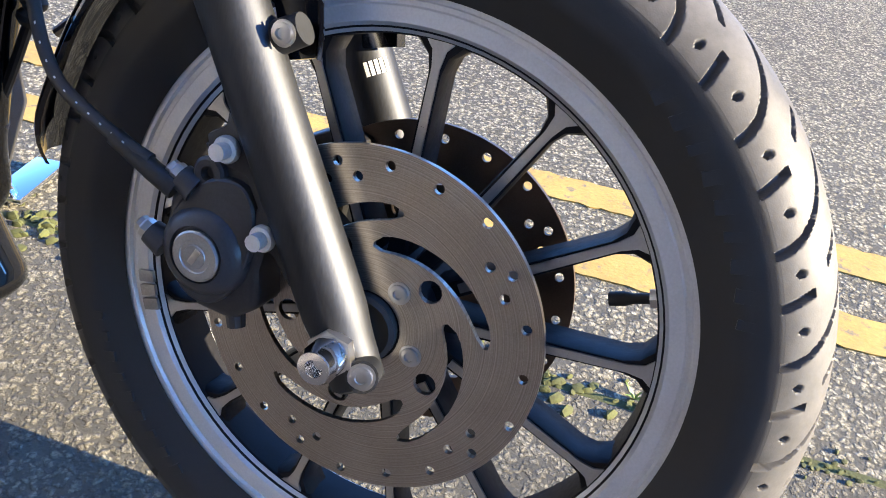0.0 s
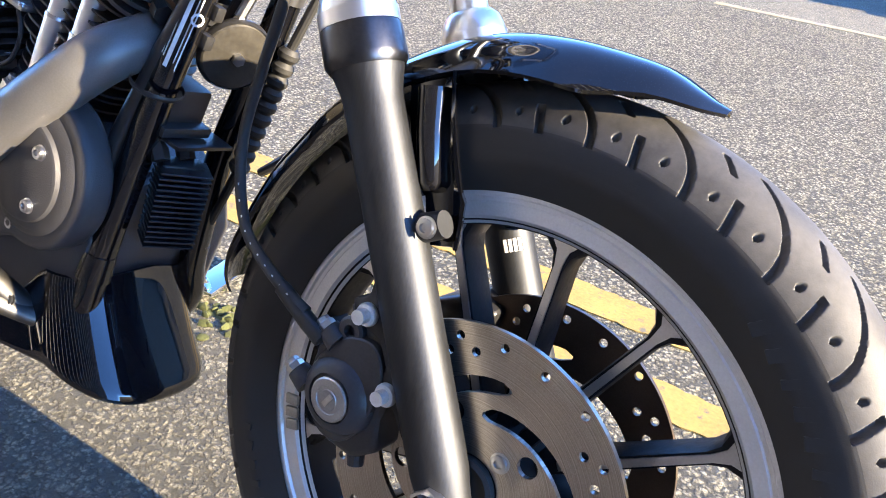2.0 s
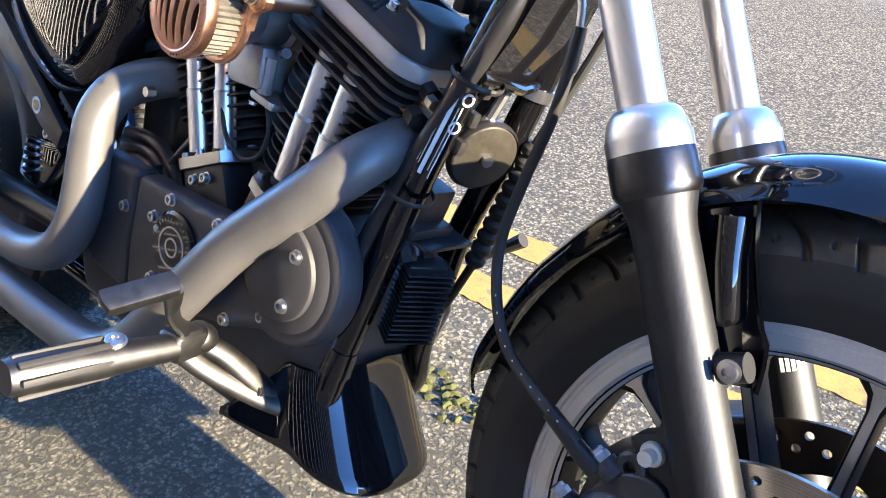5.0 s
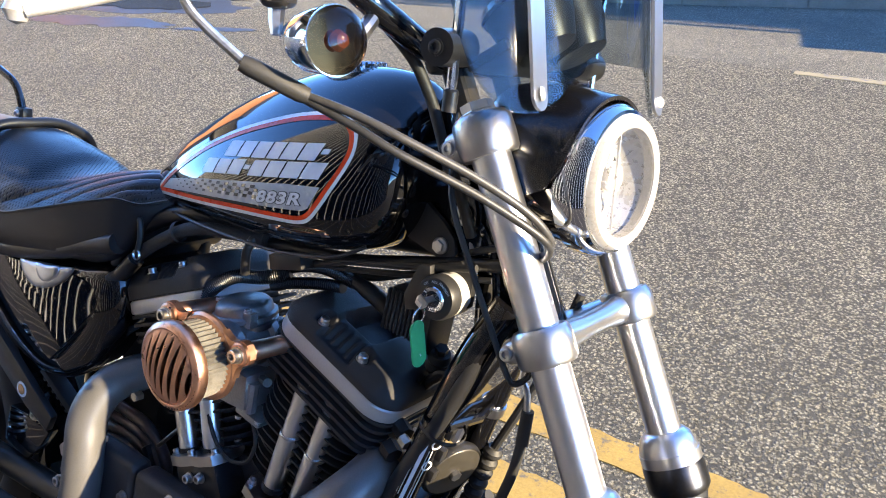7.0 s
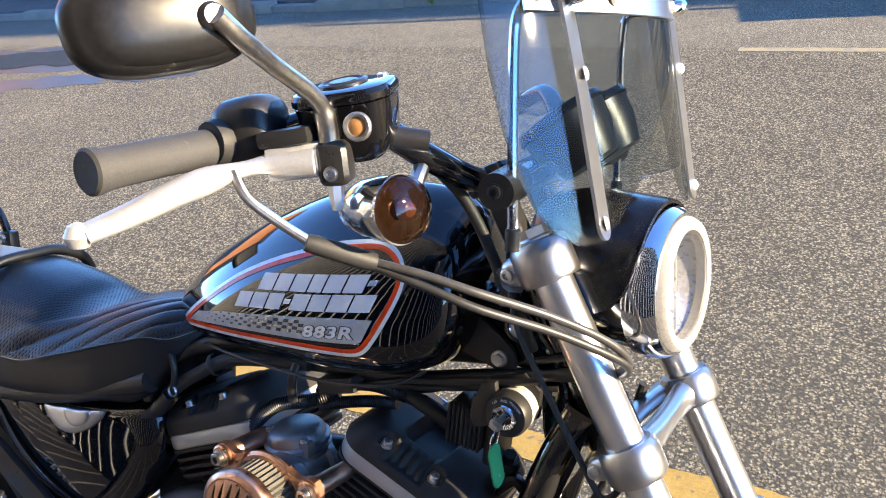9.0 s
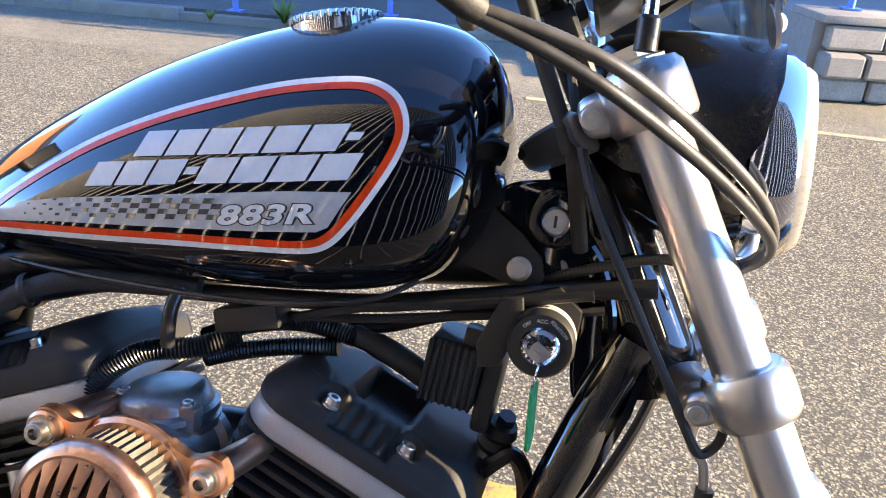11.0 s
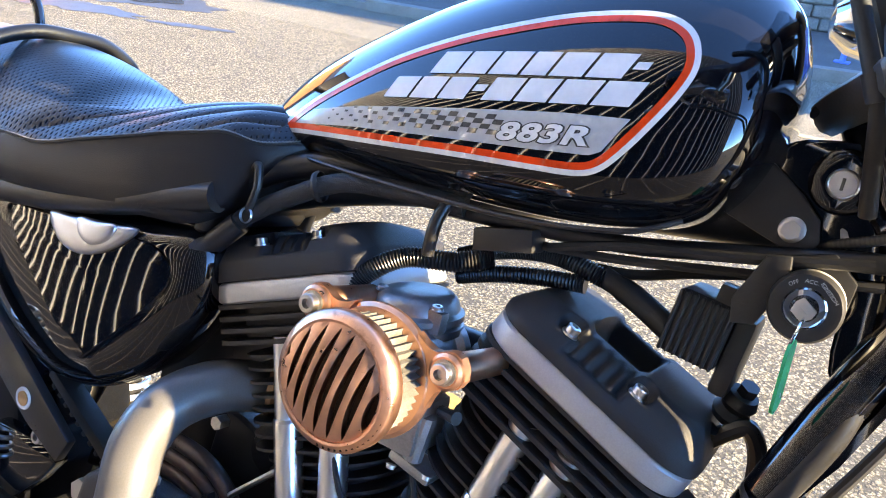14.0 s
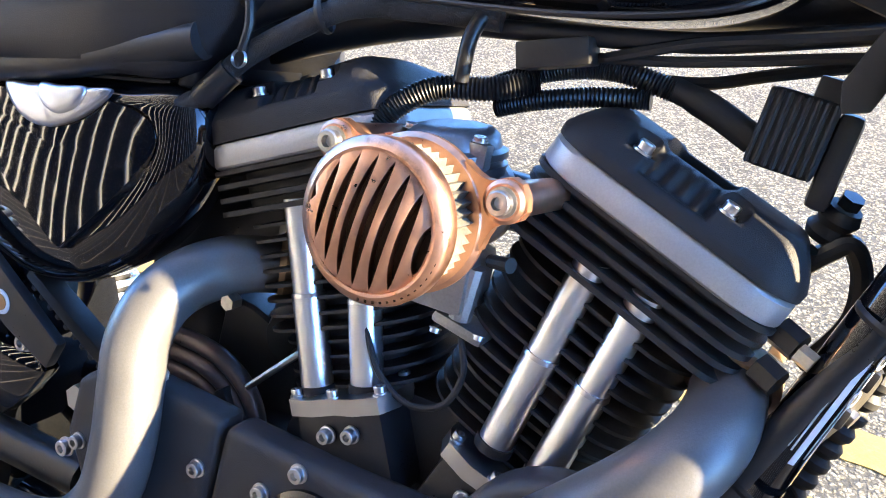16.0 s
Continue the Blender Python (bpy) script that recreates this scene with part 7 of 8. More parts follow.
for i in range(9):
    bm = bmesh.new()
    rings = []
    for k in range(25):
        a0 = -0.0466 * math.cos(math.pi * k / 24)
        edge = math.sqrt(max(1e-8, FACE_R ** 2 - a0 * a0))
        lo = -edge if i == 0 else max(-edge, min(edge, SLOT_AT[i - 1] + slot_half(SLOT_AT[i - 1], a0)))
        hi = edge if i == 8 else max(-edge, min(edge, SLOT_AT[i] - slot_half(SLOT_AT[i], a0)))
        hi = max(hi, lo + 0.0002)
        ring = []
        for x, d in ((lo, 0.0), (lo * 0.6 + hi * 0.4, 0.0), (hi, 0.0016), (hi, 0.0075), (lo, 0.0045)):
            h = 0.0595 + 0.0110 * (1 - min(1.0, (x * x + a0 * a0) / FACE_R ** 2)) - d
            ring.append(FC + su * x + sv * a0 + fw * h)
        rings.append(ring)
    loft(bm, rings)
    part("slat", bm, COPPER, air)
for i in range(13):
    q = radians(-78 + 6.2 * i) - TILT
    part("ring_bar", block((0.0018, 0.0005, 0.0034), 0, Matrix.Translation(FC + fw * 0.0602 + V(0.0500 * math.cos(q), 0, 0.0500 * math.sin(q))) @ pose(0, 0, 0, 0, 90 - math.degrees(q), 0)), COPPER_DARK, air, smooth=0)

# exhaust
front_pipe = smoothed([V(-0.472, -0.036, 0.626), V(-0.469, -0.066, 0.612), V(-0.475, -0.097, 0.596), V(-0.494, -0.116, 0.571), V(-0.538, -0.131, 0.525), V(-0.600, -0.143, 0.465), V(-0.668, -0.152, 0.382), V(-0.735, -0.158, 0.300), V(-0.785, -0.162, 0.255), V(-0.84, -0.164, 0.232), V(-0.95, -0.166, 0.222), V(-1.15, -0.166, 0.218), V(-1.45, -0.166, 0.218)], 6)
fp = part("exhaust_pipe", tube(front_pipe, [0.0262 + 0.0023 * min(1, i / 14) for i in range(len(front_pipe))], 32), EXHAUST, moto, "matt grey coated front exhaust pipe")
part("exhaust_flange", lathe([(0.030, 0), (0.033, 0.004), (0.033, 0.016), (0.028, 0.022)], (-0.470, -0.028, 0.632), (0.0, -0.9, -0.42), 28), FLANGE, fp, "heat-browned exhaust flange")
rear_pipe = smoothed([V(-0.858, -0.030, 0.592), V(-0.882, -0.050, 0.592), V(-0.9045, -0.068, 0.5855), V(-0.924, -0.094, 0.571), V(-0.932, -0.116, 0.552), V(-0.934, -0.133, 0.520), V(-0.928, -0.142, 0.478), V(-0.926, -0.147, 0.430), V(-0.937, -0.150, 0.374), V(-0.975, -0.152, 0.325), V(-1.030, -0.154, 0.298), V(-1.10, -0.156, 0.286), V(-1.2, -0.160, 0.284), V(-1.5, -0.162, 0.284)], 6)
rp = part("exhaust_pipe", tube(rear_pipe, [0.0250 + 0.0030 * min(1, i / 14) for i in range(len(rear_pipe))], 32), EXHAUST, moto, "matt grey coated rear exhaust pipe")
part("exhaust_flange", lathe([(0.030, 0), (0.032, 0.004), (0.032, 0.014), (0.027, 0.02)], (-0.852, -0.024, 0.594), (-0.8, -0.6, 0.0), 28), FLANGE, rp)
for x, y, z, w in ((-0.437, -0.062, 0.668, (1, -0.3, -0.4)), (-0.452, -0.02, 0.655, (1, 0, -0.4)), (-0.860, -0.100, 0.575, (0, -1, 0)), (-0.925, -0.115, 0.49, (1, -0.5, 0))):
    bolts("flange_nut", WORN_CHROME, moto, [V(x, y, z)], way=w, r=0.007, h=0.012, sides=6)
# oil hoses that drop behind the covers
HOSE_BROWN = surface("aged_hose", (0.075, 0.048, 0.040), 0.34, 0.2, 0.35, 40)
for k in range(4):
    d = 0.0185 * k
    part("oil_hose", tube(smoothed([V(-1.03, -0.030 - 0.004 * k, 0.478 - d), V(-0.970, -0.045, 0.490 - d), V(-0.918 - 0.006 * k, -0.050, 0.490 - d), V(-0.880 - 0.007 * k, -0.052, 0.474 - d), V(-0.858 - 0.009 * k, -0.054, 0.448 - d), V(-0.850 - 0.010 * k, -0.056, 0.41 - d)], 5), 0.0092, 12), HOSE_BROWN, moto, "brown aged rubber oil hose")
part("hose_clamp", block((0.014, 0.030, 0.062), 0.003, pose(-0.878, -0.052, 0.440, 0, -38, 0)), SATIN_BLACK, moto)
part("battery_carrier", slab([(-1.08, 0.42), (-0.965, 0.42), (-0.952, 0.50), (-0.950, 0.56), (-0.915, 0.60), (-0.905, 0.68), (-0.93, 0.74), (-1.08, 0.74)], 0.020, 0.060, 0.006), SATIN_BLACK, moto)
# added dark slab that closes the see-through gap above the oil hoses
part("gap_blocker", slab([(-0.97, 0.40), (-0.955, 0.530), (-0.92, 0.526), (-0.885, 0.515), (-0.86, 0.49), (-0.84, 0.42)], 0.0, 0.06, 0.010, 3), WRINKLE_BLACK, moto)
part("starter", tube([V(-0.842, -0.02, 0.525), V(-0.89, 0.06, 0.535)], 0.034, 20), SATIN_BLACK, moto)
part("ground_strap", tube([V(-0.866, -0.062, 0.478), V(-0.800, -0.066, 0.545)], 0.0035, 8), WORN_CHROME, moto)

# foot control
DARK_CHROME = surface("dark_worn_chrome", (0.085, 0.083, 0.082), 0.45, 1.0, 0.25, 30, 90, stain=(0.09, 0.08, 0.07), stain_at=0.60, stain_scale=40, rough_vary=0.03)
peg = part("foot_peg", tube([V(-0.578, -0.222, 0.366), V(-0.579, -0.240, 0.366), V(-0.584, -0.30, 0.366), V(-0.588, -0.375, 0.366), V(-0.588, -0.385, 0.366)], [0.0145, 0.0150, 0.0185, 0.0195, 0.0165], 20), DARK_CHROME, moto, "chrome and rubber foot peg")
for q in (10, 60, 110, 160, 230, 300):
    part("peg_rubber", block((0.007, 0.088, 0.005), 0.0018, pose(-0.586 + 0.0192 * math.cos(radians(q)), -0.335, 0.366 + 0.0192 * math.sin(radians(q)), 0, 90 - q, 2)), RUBBER, peg)
bolts("peg_bolt", WORN_CHROME, peg, [V(-0.583, -0.285, 0.3835)], way=(0.2, -0.3, 1), r=0.0095, h=0.005)
def cast_arm(points, wide, thick):
    """A flattened casting along points: half heights and half thicknesses at each."""
    bm = bmesh.new()
    rings = []
    for i, p in enumerate(points):
        d = (points[min(i + 1, len(points) - 1)] - points[max(i - 1, 0)]).normalized()
        side_ = d.cross(V(0.55, -0.35, 0.75)).normalized()
        up_ = side_.cross(d).normalized()
        t = i / (len(points) - 1)
        w_ = wide[0] + (wide[1] - wide[0]) * t
        h_ = thick[0] + (thick[1] - thick[0]) * t
        rings.append([p + side_ * w_ * math.cos(q) + up_ * h_ * math.sin(q) for q in (2 * math.pi * k / 14 for k in range(14))])
    return loft(bm, rings)


br = part("peg_bracket", cast_arm(smoothed([V(-0.592, -0.205, 0.356), V(-0.578, -0.180, 0.332), V(-0.560, -0.150, 0.312), V(-0.546, -0.122, 0.294), V(-0.535, -0.096, 0.280)], 4), (0.016, 0.013), (0.010, 0.009)), DARK_CHROME, moto, "worn dark chrome cast foot peg bracket")
bolts("bracket_bolt", SATIN_BLACK, br, [V(-0.545, -0.128, 0.304)], way=(0.3, -0.9, 0.3), r=0.006, h=0.004)
part("peg_clevis", block((0.034, 0.046, 0.034), 0.011, pose(-0.584, -0.208, 0.366, 0, 0, 12), 3), DARK_CHROME, br)
bp_ = part("brake_pedal", cast_arm(smoothed([V(-0.519, -0.270, 0.464), V(-0.540, -0.256, 0.440), V(-0.562, -0.236, 0.408), V(-0.580, -0.212, 0.384), V(-0.586, -0.190, 0.366), V(-0.570, -0.160, 0.346), V(-0.555, -0.132, 0.318), V(-0.543, -0.104, 0.288)], 4), (0.0095, 0.015), (0.007, 0.009)), DARK_CHROME, moto, "worn dark chrome cast brake pedal")
part("pedal_boss", lathe([(0.017, -0.012), (0.018, -0.008), (0.018, 0.006), (0.016, 0.009), (0, 0.009)], (-0.586, -0.186, 0.366), (0.2, -0.8, 0.55), 24), DARK_CHROME, bp_)
bolts("pedal_bolt", STEEL, bp_, [V(-0.5840, -0.1935, 0.3712)], way=(0.2, -0.8, 0.55), r=0.0075, h=0.005)
part("pedal_pad", slab([(-0.034, -0.012), (0.032, -0.012), (0.035, 0.0), (0.032, 0.012), (-0.032, 0.012), (-0.035, 0.0)], -0.0065, 0.0065, 0.0035, m=frame_of(V(-0.524, -0.299, 0.462), V(0.85, -0.05, -0.5), V(0.20, 0.96, 0.24))), DARK_CHROME, bp_, "flat worn pedal pad")

# chin spoiler: a scoop that leans forward towards its lower lip, with a wing back along each side
def scoop(a, s, inset=0.0):
    """A place on the scoop: a from -1 (near tail) over 0 (nose) to 1 (far tail), s from 0 (top) to 1 (lip)."""
    nose = -0.474 + 0.082 * s ** 1.25 - (0.03 * ((s - 0.86) / 0.14) ** 2 if s > 0.86 else 0)
    wide = (0.100 if a < 0 else 0.076) + 0.010 * s - (0.022 * ((s - 0.86) / 0.14) ** 2 if s > 0.86 else 0) - inset
    e = abs(a)
    q = min(1.0, e / 0.62) * math.pi / 2
    x = nose - inset - (0.062 + 0.05 * s) * (1 - max(0.0, math.cos(q)) ** 0.8)
    y = wide * math.sin(q) ** 0.72
    back = max(0.0, (e - 0.62) / 0.38)
    x += (-0.612 - x) * back
    y += (0.124 - y) * back
    top = 0.352 - 0.012 * (1 - (1 - min(1.0, e / 0.55)) ** 2) - 0.092 * back ** 0.8
    low = 0.200 + 0.026 * min(1.0, e / 0.6) ** 2 + 0.012 * back
    return V(x, math.copysign(y, a), top + (low - top) * s)


bm = bmesh.new()
rings = []
for i in range(61):
    a = -1 + i / 30
    rings.append([scoop(a, k / 18) for k in range(19)] + [scoop(a, k / 18, 0.005) for k in range(18, -1, -1)])
loft(bm, rings)
part("chin_spoiler", bm, GLOSS_BLACK, moto, "glossy black chin spoiler", 60)
part("spoiler_collar", tube([V(-0.481, -0.0695, 0.376), V(-0.487, -0.0710, 0.345)], [0.0180, 0.0200], 24), GLOSS_BLACK, moto)
part("spoiler_clip", tube([V(-0.473, 0.062, 0.378), V(-0.476, 0.062, 0.366)], [0.0175, 0.0175], 24), SATIN_BLACK, moto)

# oil cooler and regulator between the down tubes
oc = part("oil_cooler", block((0.024, 0.046, 0.100), 0.004, pose(-0.436, -0.022, 0.449, 0, 15, -26)), PLASTIC, moto, "black finned cooler")
fin = None
for i in range(15):
    m = pose(-0.436, -0.022, 0.449, 0, 15, -26) @ pose(0.008, 0, -0.048 + 0.0067 * i)
    if fin is None:
        fin = part("cooler_fin", block((0.034, 0.056, 0.0024), 0.0006, segments=1), SATIN_BLACK, oc)
        fin.matrix_local = m
    else:
        same("cooler_fin", fin, m, oc)
for y in (-0.055, -0.020):
    part("cooler_fitting", lathe([(0.010, 0), (0.010, 0.012), (0.007, 0.02)], (-0.428, y, 0.498), UP, 6), SATIN_BLACK, oc)
part("cooler_bracket", block((0.042, 0.080, 0.005), 0.002, pose(-0.428, -0.014, 0.520, 0, 12, 0)), SATIN_BLACK, moto)
part("relay_box", block((0.045, 0.06, 0.05), 0.006, pose(-0.452, -0.030, 0.556, 0, 15, 0)), PLASTIC, moto)
part("relay_lid", block((0.05, 0.066, 0.012), 0.003, pose(-0.446, -0.030, 0.535, 0, 15, 0)), PLASTIC, moto)

# horn and its stay
horn = part("horn", lathe([(0.036, 0), (0.039, 0.006), (0.039, 0.012), (0.036, 0.015), (0.030, 0.016), (0.012, 0.0175), (0.0, 0.0175)], (-0.408, -0.002, 0.624), (0.88, -0.33, -0.33), 40), surface("horn_dull", (0.036, 0.033, 0.028), 0.42, 0.2, 0.3, 60), moto, "dull round horn between the down tubes")
part("horn_rim", lathe([(0.0385, 0.002), (0.0405, 0.006), (0.0405, 0.011), (0.0385, 0.015)], (-0.408, -0.002, 0.624), (0.88, -0.33, -0.33), 40, cap=False), SATIN_BLACK, horn)
bolts("horn_nut", STEEL, horn, [V(-0.3925, -0.008, 0.6182)], way=(0.88, -0.33, -0.33), r=0.007, h=0.005, sides=6)
part("horn_stay", tube([V(-0.398, -0.01, 0.66), V(-0.388, 0.0, 0.70)], 0.006, 8), STEEL, horn)
part("tube_band", tube([V(-0.385, 0.043, 0.700), V(-0.388, 0.0435, 0.688)], [0.0195, 0.0195], 24), STEEL, moto)
# ribbed boot and cables on the far tube
boot = [V(-0.374, 0.050, 0.640), V(-0.418, 0.050, 0.485)]
pts = [boot[0].lerp(boot[1], i / 30) for i in range(31)]
part("cable_boot", tube(pts, [0.0125 if i % 3 else 0.0085 for i in range(31)], 14), RUBBER, moto, "ribbed rubber boot")
part("clutch_cable", tube(smoothed([V(-0.30, 0.05, 0.86), V(-0.325, 0.045, 0.76), V(-0.374, 0.050, 0.640)], 6) + smoothed([V(-0.418, 0.050, 0.485), V(-0.455, 0.06, 0.41), V(-0.50, 0.08, 0.36), V(-0.56, 0.10, 0.30)], 6), 0.0055, 10), RUBBER, moto)
part("gear_peg", tube([V(-0.470, 0.15, 0.465), V(-0.440, 0.15, 0.488), V(-0.419, 0.15, 0.505)], [0.006, 0.008, 0.010], 10), RUBBER, moto)

# ignition switch
IG = V(-0.412, -0.030, 0.846)
ign = part("ignition_switch", lathe([(0.0240, 0), (0.0245, 0.004), (0.0245, 0.030)], IG, (0, -1, 0), 40), surface("switch_grey", (0.45, 0.44, 0.42), 0.45, 0.3, 0.1), moto, "ignition switch with black face and steel lock")
part("switch_face", lathe([(0.0247, 0.028), (0.0247, 0.040), (0.0228, 0.044), (0.0145, 0.045), (0.0, 0.045)], IG, (0, -1, 0), 40), PLASTIC, ign, "black face lettered OFF ACC IGNITION")
part("lock_ring", lathe([(0.0142, 0.044), (0.0142, 0.047), (0.0130, 0.0485), (0.0092, 0.0475), (0.0088, 0.045), (0.0, 0.045)], IG, (0, -1, 0), 32), CHROME, ign)


def lettering(word, size, m, parent, mat):
    cu = bpy.data.curves.new("writing", "FONT")
    cu.body, cu.size, cu.align_x, cu.extrude = word, size, "CENTER", 0.0002
    o = new("tmp", cu)
    me = bpy.data.meshes.new_from_object(o.evaluated_get(bpy.context.evaluated_depsgraph_get()))
    bpy.data.objects.remove(o)
    me.materials.append(mat)
    ob = new("writing", me)
    ob.parent, ob.matrix_local = parent, m
    return ob


bpy.context.view_layer.update()
for word, ang in (("OFF", 38), ("ACC.", 2), ("IGNITION", -40)):
    q = radians(90 + ang)
    lettering(word, 0.0038, Matrix.Translation(IG + V(0.0172 * math.cos(q), -0.0455, 0.0172 * math.sin(q))) @ pose(0, 0, 0, 90, 0, 0) @ pose(0, 0, 0, 0, 0, ang), ign, WHITE_PRINT)
part("switch_bracket", slab([(-0.446, 0.872), (-0.430, 0.876), (-0.427, 0.858), (-0.440, 0.822), (-0.456, 0.818), (-0.460, 0.836)], -0.062, -0.052, 0.002), PLASTIC, moto)
part("switch_stay", slab([(-0.448, 0.87), (-0.405, 0.885), (-0.386, 0.868), (-0.388, 0.835), (-0.398, 0.828), (-0.412, 0.830)], -0.042, -0.030, 0.003), SATIN_BLACK, moto)

# ribbed coil cover with its lead
cm = pose(-0.480, -0.002, 0.800, 0, 6, 0)
coil = part("coil_cover", block((0.046, 0.066, 0.054), 0.007, cm, 3), PLASTIC, moto, "black ribbed plastic coil cover")
rib = None
for i in range(8):
    m = cm @ pose(-0.0205 + 0.0058 * i, -0.034, 0.0)
    if rib is None:
        rib = part("rib", block((0.0034, 0.005, 0.052), 0.0014, segments=1), PLASTIC, coil)
        rib.matrix_local = m
    else:
        same("rib", rib, m, coil)
part("coil_boss", block((0.016, 0.056, 0.066), 0.006, cm @ pose(0.031, 0.0, -0.010)), PLASTIC, coil)
part("coil_tab", block((0.018, 0.02, 0.016), 0.003, cm @ pose(0.012, -0.02, 0.033)), PLASTIC, coil)
part("plug_lead", tube(smoothed([V(-0.502, -0.020, 0.790), V(-0.535, -0.020, 0.805), V(-0.566, -0.02, 0.814)], 4), [0.0105] * 6 + [0.009] * 3, 14), RUBBER, moto)


def conduit(points, r, name="conduit"):
    path = smoothed(points, 14)
    fine = []
    for a, b in zip(path, path[1:]):
        fine += [a, a.lerp(b, 0.5)]
    return part(name, tube(fine, [r if i % 2 else r * 0.84 for i in range(len(fine))], 12), SATIN_BLACK, moto, "black corrugated conduit")


conduit([V(-0.770, -0.075, 0.728), V(-0.760, -0.072, 0.755), V(-0.730, -0.062, 0.780), V(-0.690, -0.048, 0.788), V(-0.66, -0.03, 0.80)], 0.0098)
conduit([V(-0.695, -0.025, 0.790), V(-0.663, -0.025, 0.806), V(-0.629, -0.025, 0.816), V(-0.599, -0.024, 0.818), V(-0.562, -0.022, 0.812)], 0.0088)
conduit([V(-0.690, -0.030, 0.774), V(-0.658, -0.03, 0.786), V(-0.615, -0.028, 0.797), V(-0.575, -0.026, 0.803)], 0.0080)
for pts, r in (([V(-0.611, -0.04, 0.825), V(-0.549, -0.045, 0.846), V(-0.471, -0.05, 0.862), V(-0.38, -0.05, 0.884)], 0.0042), ([V(-0.64, -0.035, 0.822), V(-0.56, -0.035, 0.832), V(-0.47, -0.035, 0.850), V(-0.37, -0.03, 0.87)], 0.0038), ([V(-0.62, -0.02, 0.815), V(-0.55, -0.01, 0.82), V(-0.50, 0.0, 0.836), V(-0.42, 0.0, 0.86)], 0.0045)):
    part("wire", tube(smoothed(pts, 6), r, 8), RUBBER, moto)
part("taped_block", block((0.055, 0.03, 0.020), 0.003, pose(-0.645, -0.045, 0.822, 0, -14, 0)), PLASTIC, moto)
# braided loom along the rail, with ties
part("loom", tube(smoothed([V(-0.948, -0.095, 0.722), V(-0.9255, -0.086, 0.7377), V(-0.902, -0.080, 0.769), V(-0.852, -0.078, 0.803), V(-0.805, -0.072, 0.828), V(-0.751, -0.06, 0.835), V(-0.69, -0.05, 0.838)], 6), 0.0092, 14), surface("braided_sleeve", (0.02, 0.02, 0.021), 0.6, 0, 0.4, 200, bump=1.0, bump_scale=800), moto, "black braided loom sleeve")
part("loom_collar", tube([V(-0.930, -0.088, 0.733), V(-0.908, -0.082, 0.760)], [0.0118, 0.0118], 20), SATIN_BLACK, moto)
for x, z, y in ((-0.828, 0.816, -0.075),):
    part("cable_tie", lathe([(0.0140, -0.003), (0.0150, 0), (0.0140, 0.003)], (x, y, z + 0.002), (0.9, 0.2, 0.35), 24, cap=False), PLASTIC, moto)
part("rail_clip", tube(smoothed([V(-0.703, -0.058, 0.838), V(-0.706, -0.066, 0.82), V(-0.708, -0.064, 0.79)], 4), 0.0060, 12), SATIN_BLACK, moto)
part("seat_loop", tube(smoothed([V(-0.905, -0.080, 0.815), V(-0.893, -0.088, 0.82), V(-0.888, -0.09, 0.80), V(-0.893, -0.09, 0.778)], 5), 0.0042, 10), PLASTIC, moto)
part("loop_end", lathe([(0.007, -0.002), (0.008, 0), (0.007, 0.002)], (-0.893, -0.092, 0.772), (0, -1, 0.1), 20, cap=False), STEEL, moto)

# head steady and decompressor at the front head
part("head_bracket", tube(smoothed([V(-0.448, -0.012, 0.715), V(-0.436, -0.012, 0.728), V(-0.424, -0.01, 0.735), V(-0.412, -0.005, 0.715), V(-0.410, 0.0, 0.68), V(-0.43, 0.0, 0.64)], 5), 0.0075, 10), SATIN_BLACK, moto)
part("head_mount", lathe([(0.014, 0), (0.016, 0.006), (0.012, 0.012), (0.015, 0.018), (0.012, 0.026)], (-0.442, 0.0, 0.735), (0.3, -0.3, 1), 20), RUBBER, moto)
bolts("mount_nut", SATIN_BLACK, moto, [V(-0.434, -0.008, 0.760), V(-0.452, -0.024, 0.722)], way=(0.3, -0.4, 1), r=0.008, h=0.008, sides=6)
bolts("head_bolt", SATIN_BLACK, moto, [V(-0.458, -0.06, 0.650), V(-0.452, -0.05, 0.675)], way=(1, -0.4, -0.4), r=0.011, h=0.018, sides=6)
for z in (0.66, 0.63, 0.69):
    part("tube_clip", block((0.014, 0.012, 0.016), 0.003, pose(-0.395 - 0.284 * (0.66 - z), -0.045, z, 0, 15, 0)), SATIN_BLACK, moto)

# rear end, mostly hidden
rear_ax = V(-1.51, 0, 0.315)
rw = part("rear_wheel", lathe([(0.19, -0.05), (0.215, -0.055), (0.215, 0.055), (0.19, 0.05)], rear_ax, Yx, 64, cap=False), SPOKE_BLACK, moto, "black rear wheel")
part("tyre", lathe([(0.21, -0.055), (0.235, -0.072), (0.27, -0.075), (0.30, -0.058), (0.313, -0.03), (0.316, 0), (0.313, 0.03), (0.30, 0.058), (0.27, 0.075), (0.235, 0.072), (0.21, 0.055)], rear_ax, Yx, 72, cap=False), SIDEWALL, rw)
part("wheel_web", lathe([(0.02, -0.022), (0.10, -0.030), (0.200, -0.026), (0.200, 0.026), (0.10, 0.030), (0.02, 0.022)], rear_ax, Yx, 64), SPOKE_BLACK, rw)
part("pulley", lathe([(0.09, 0), (0.10, 0.004), (0.10, 0.026), (0.05, 0.03)], rear_ax + V(0, -0.09, 0), (0, 1, 0), 48), SPOKE_BLACK, rw)
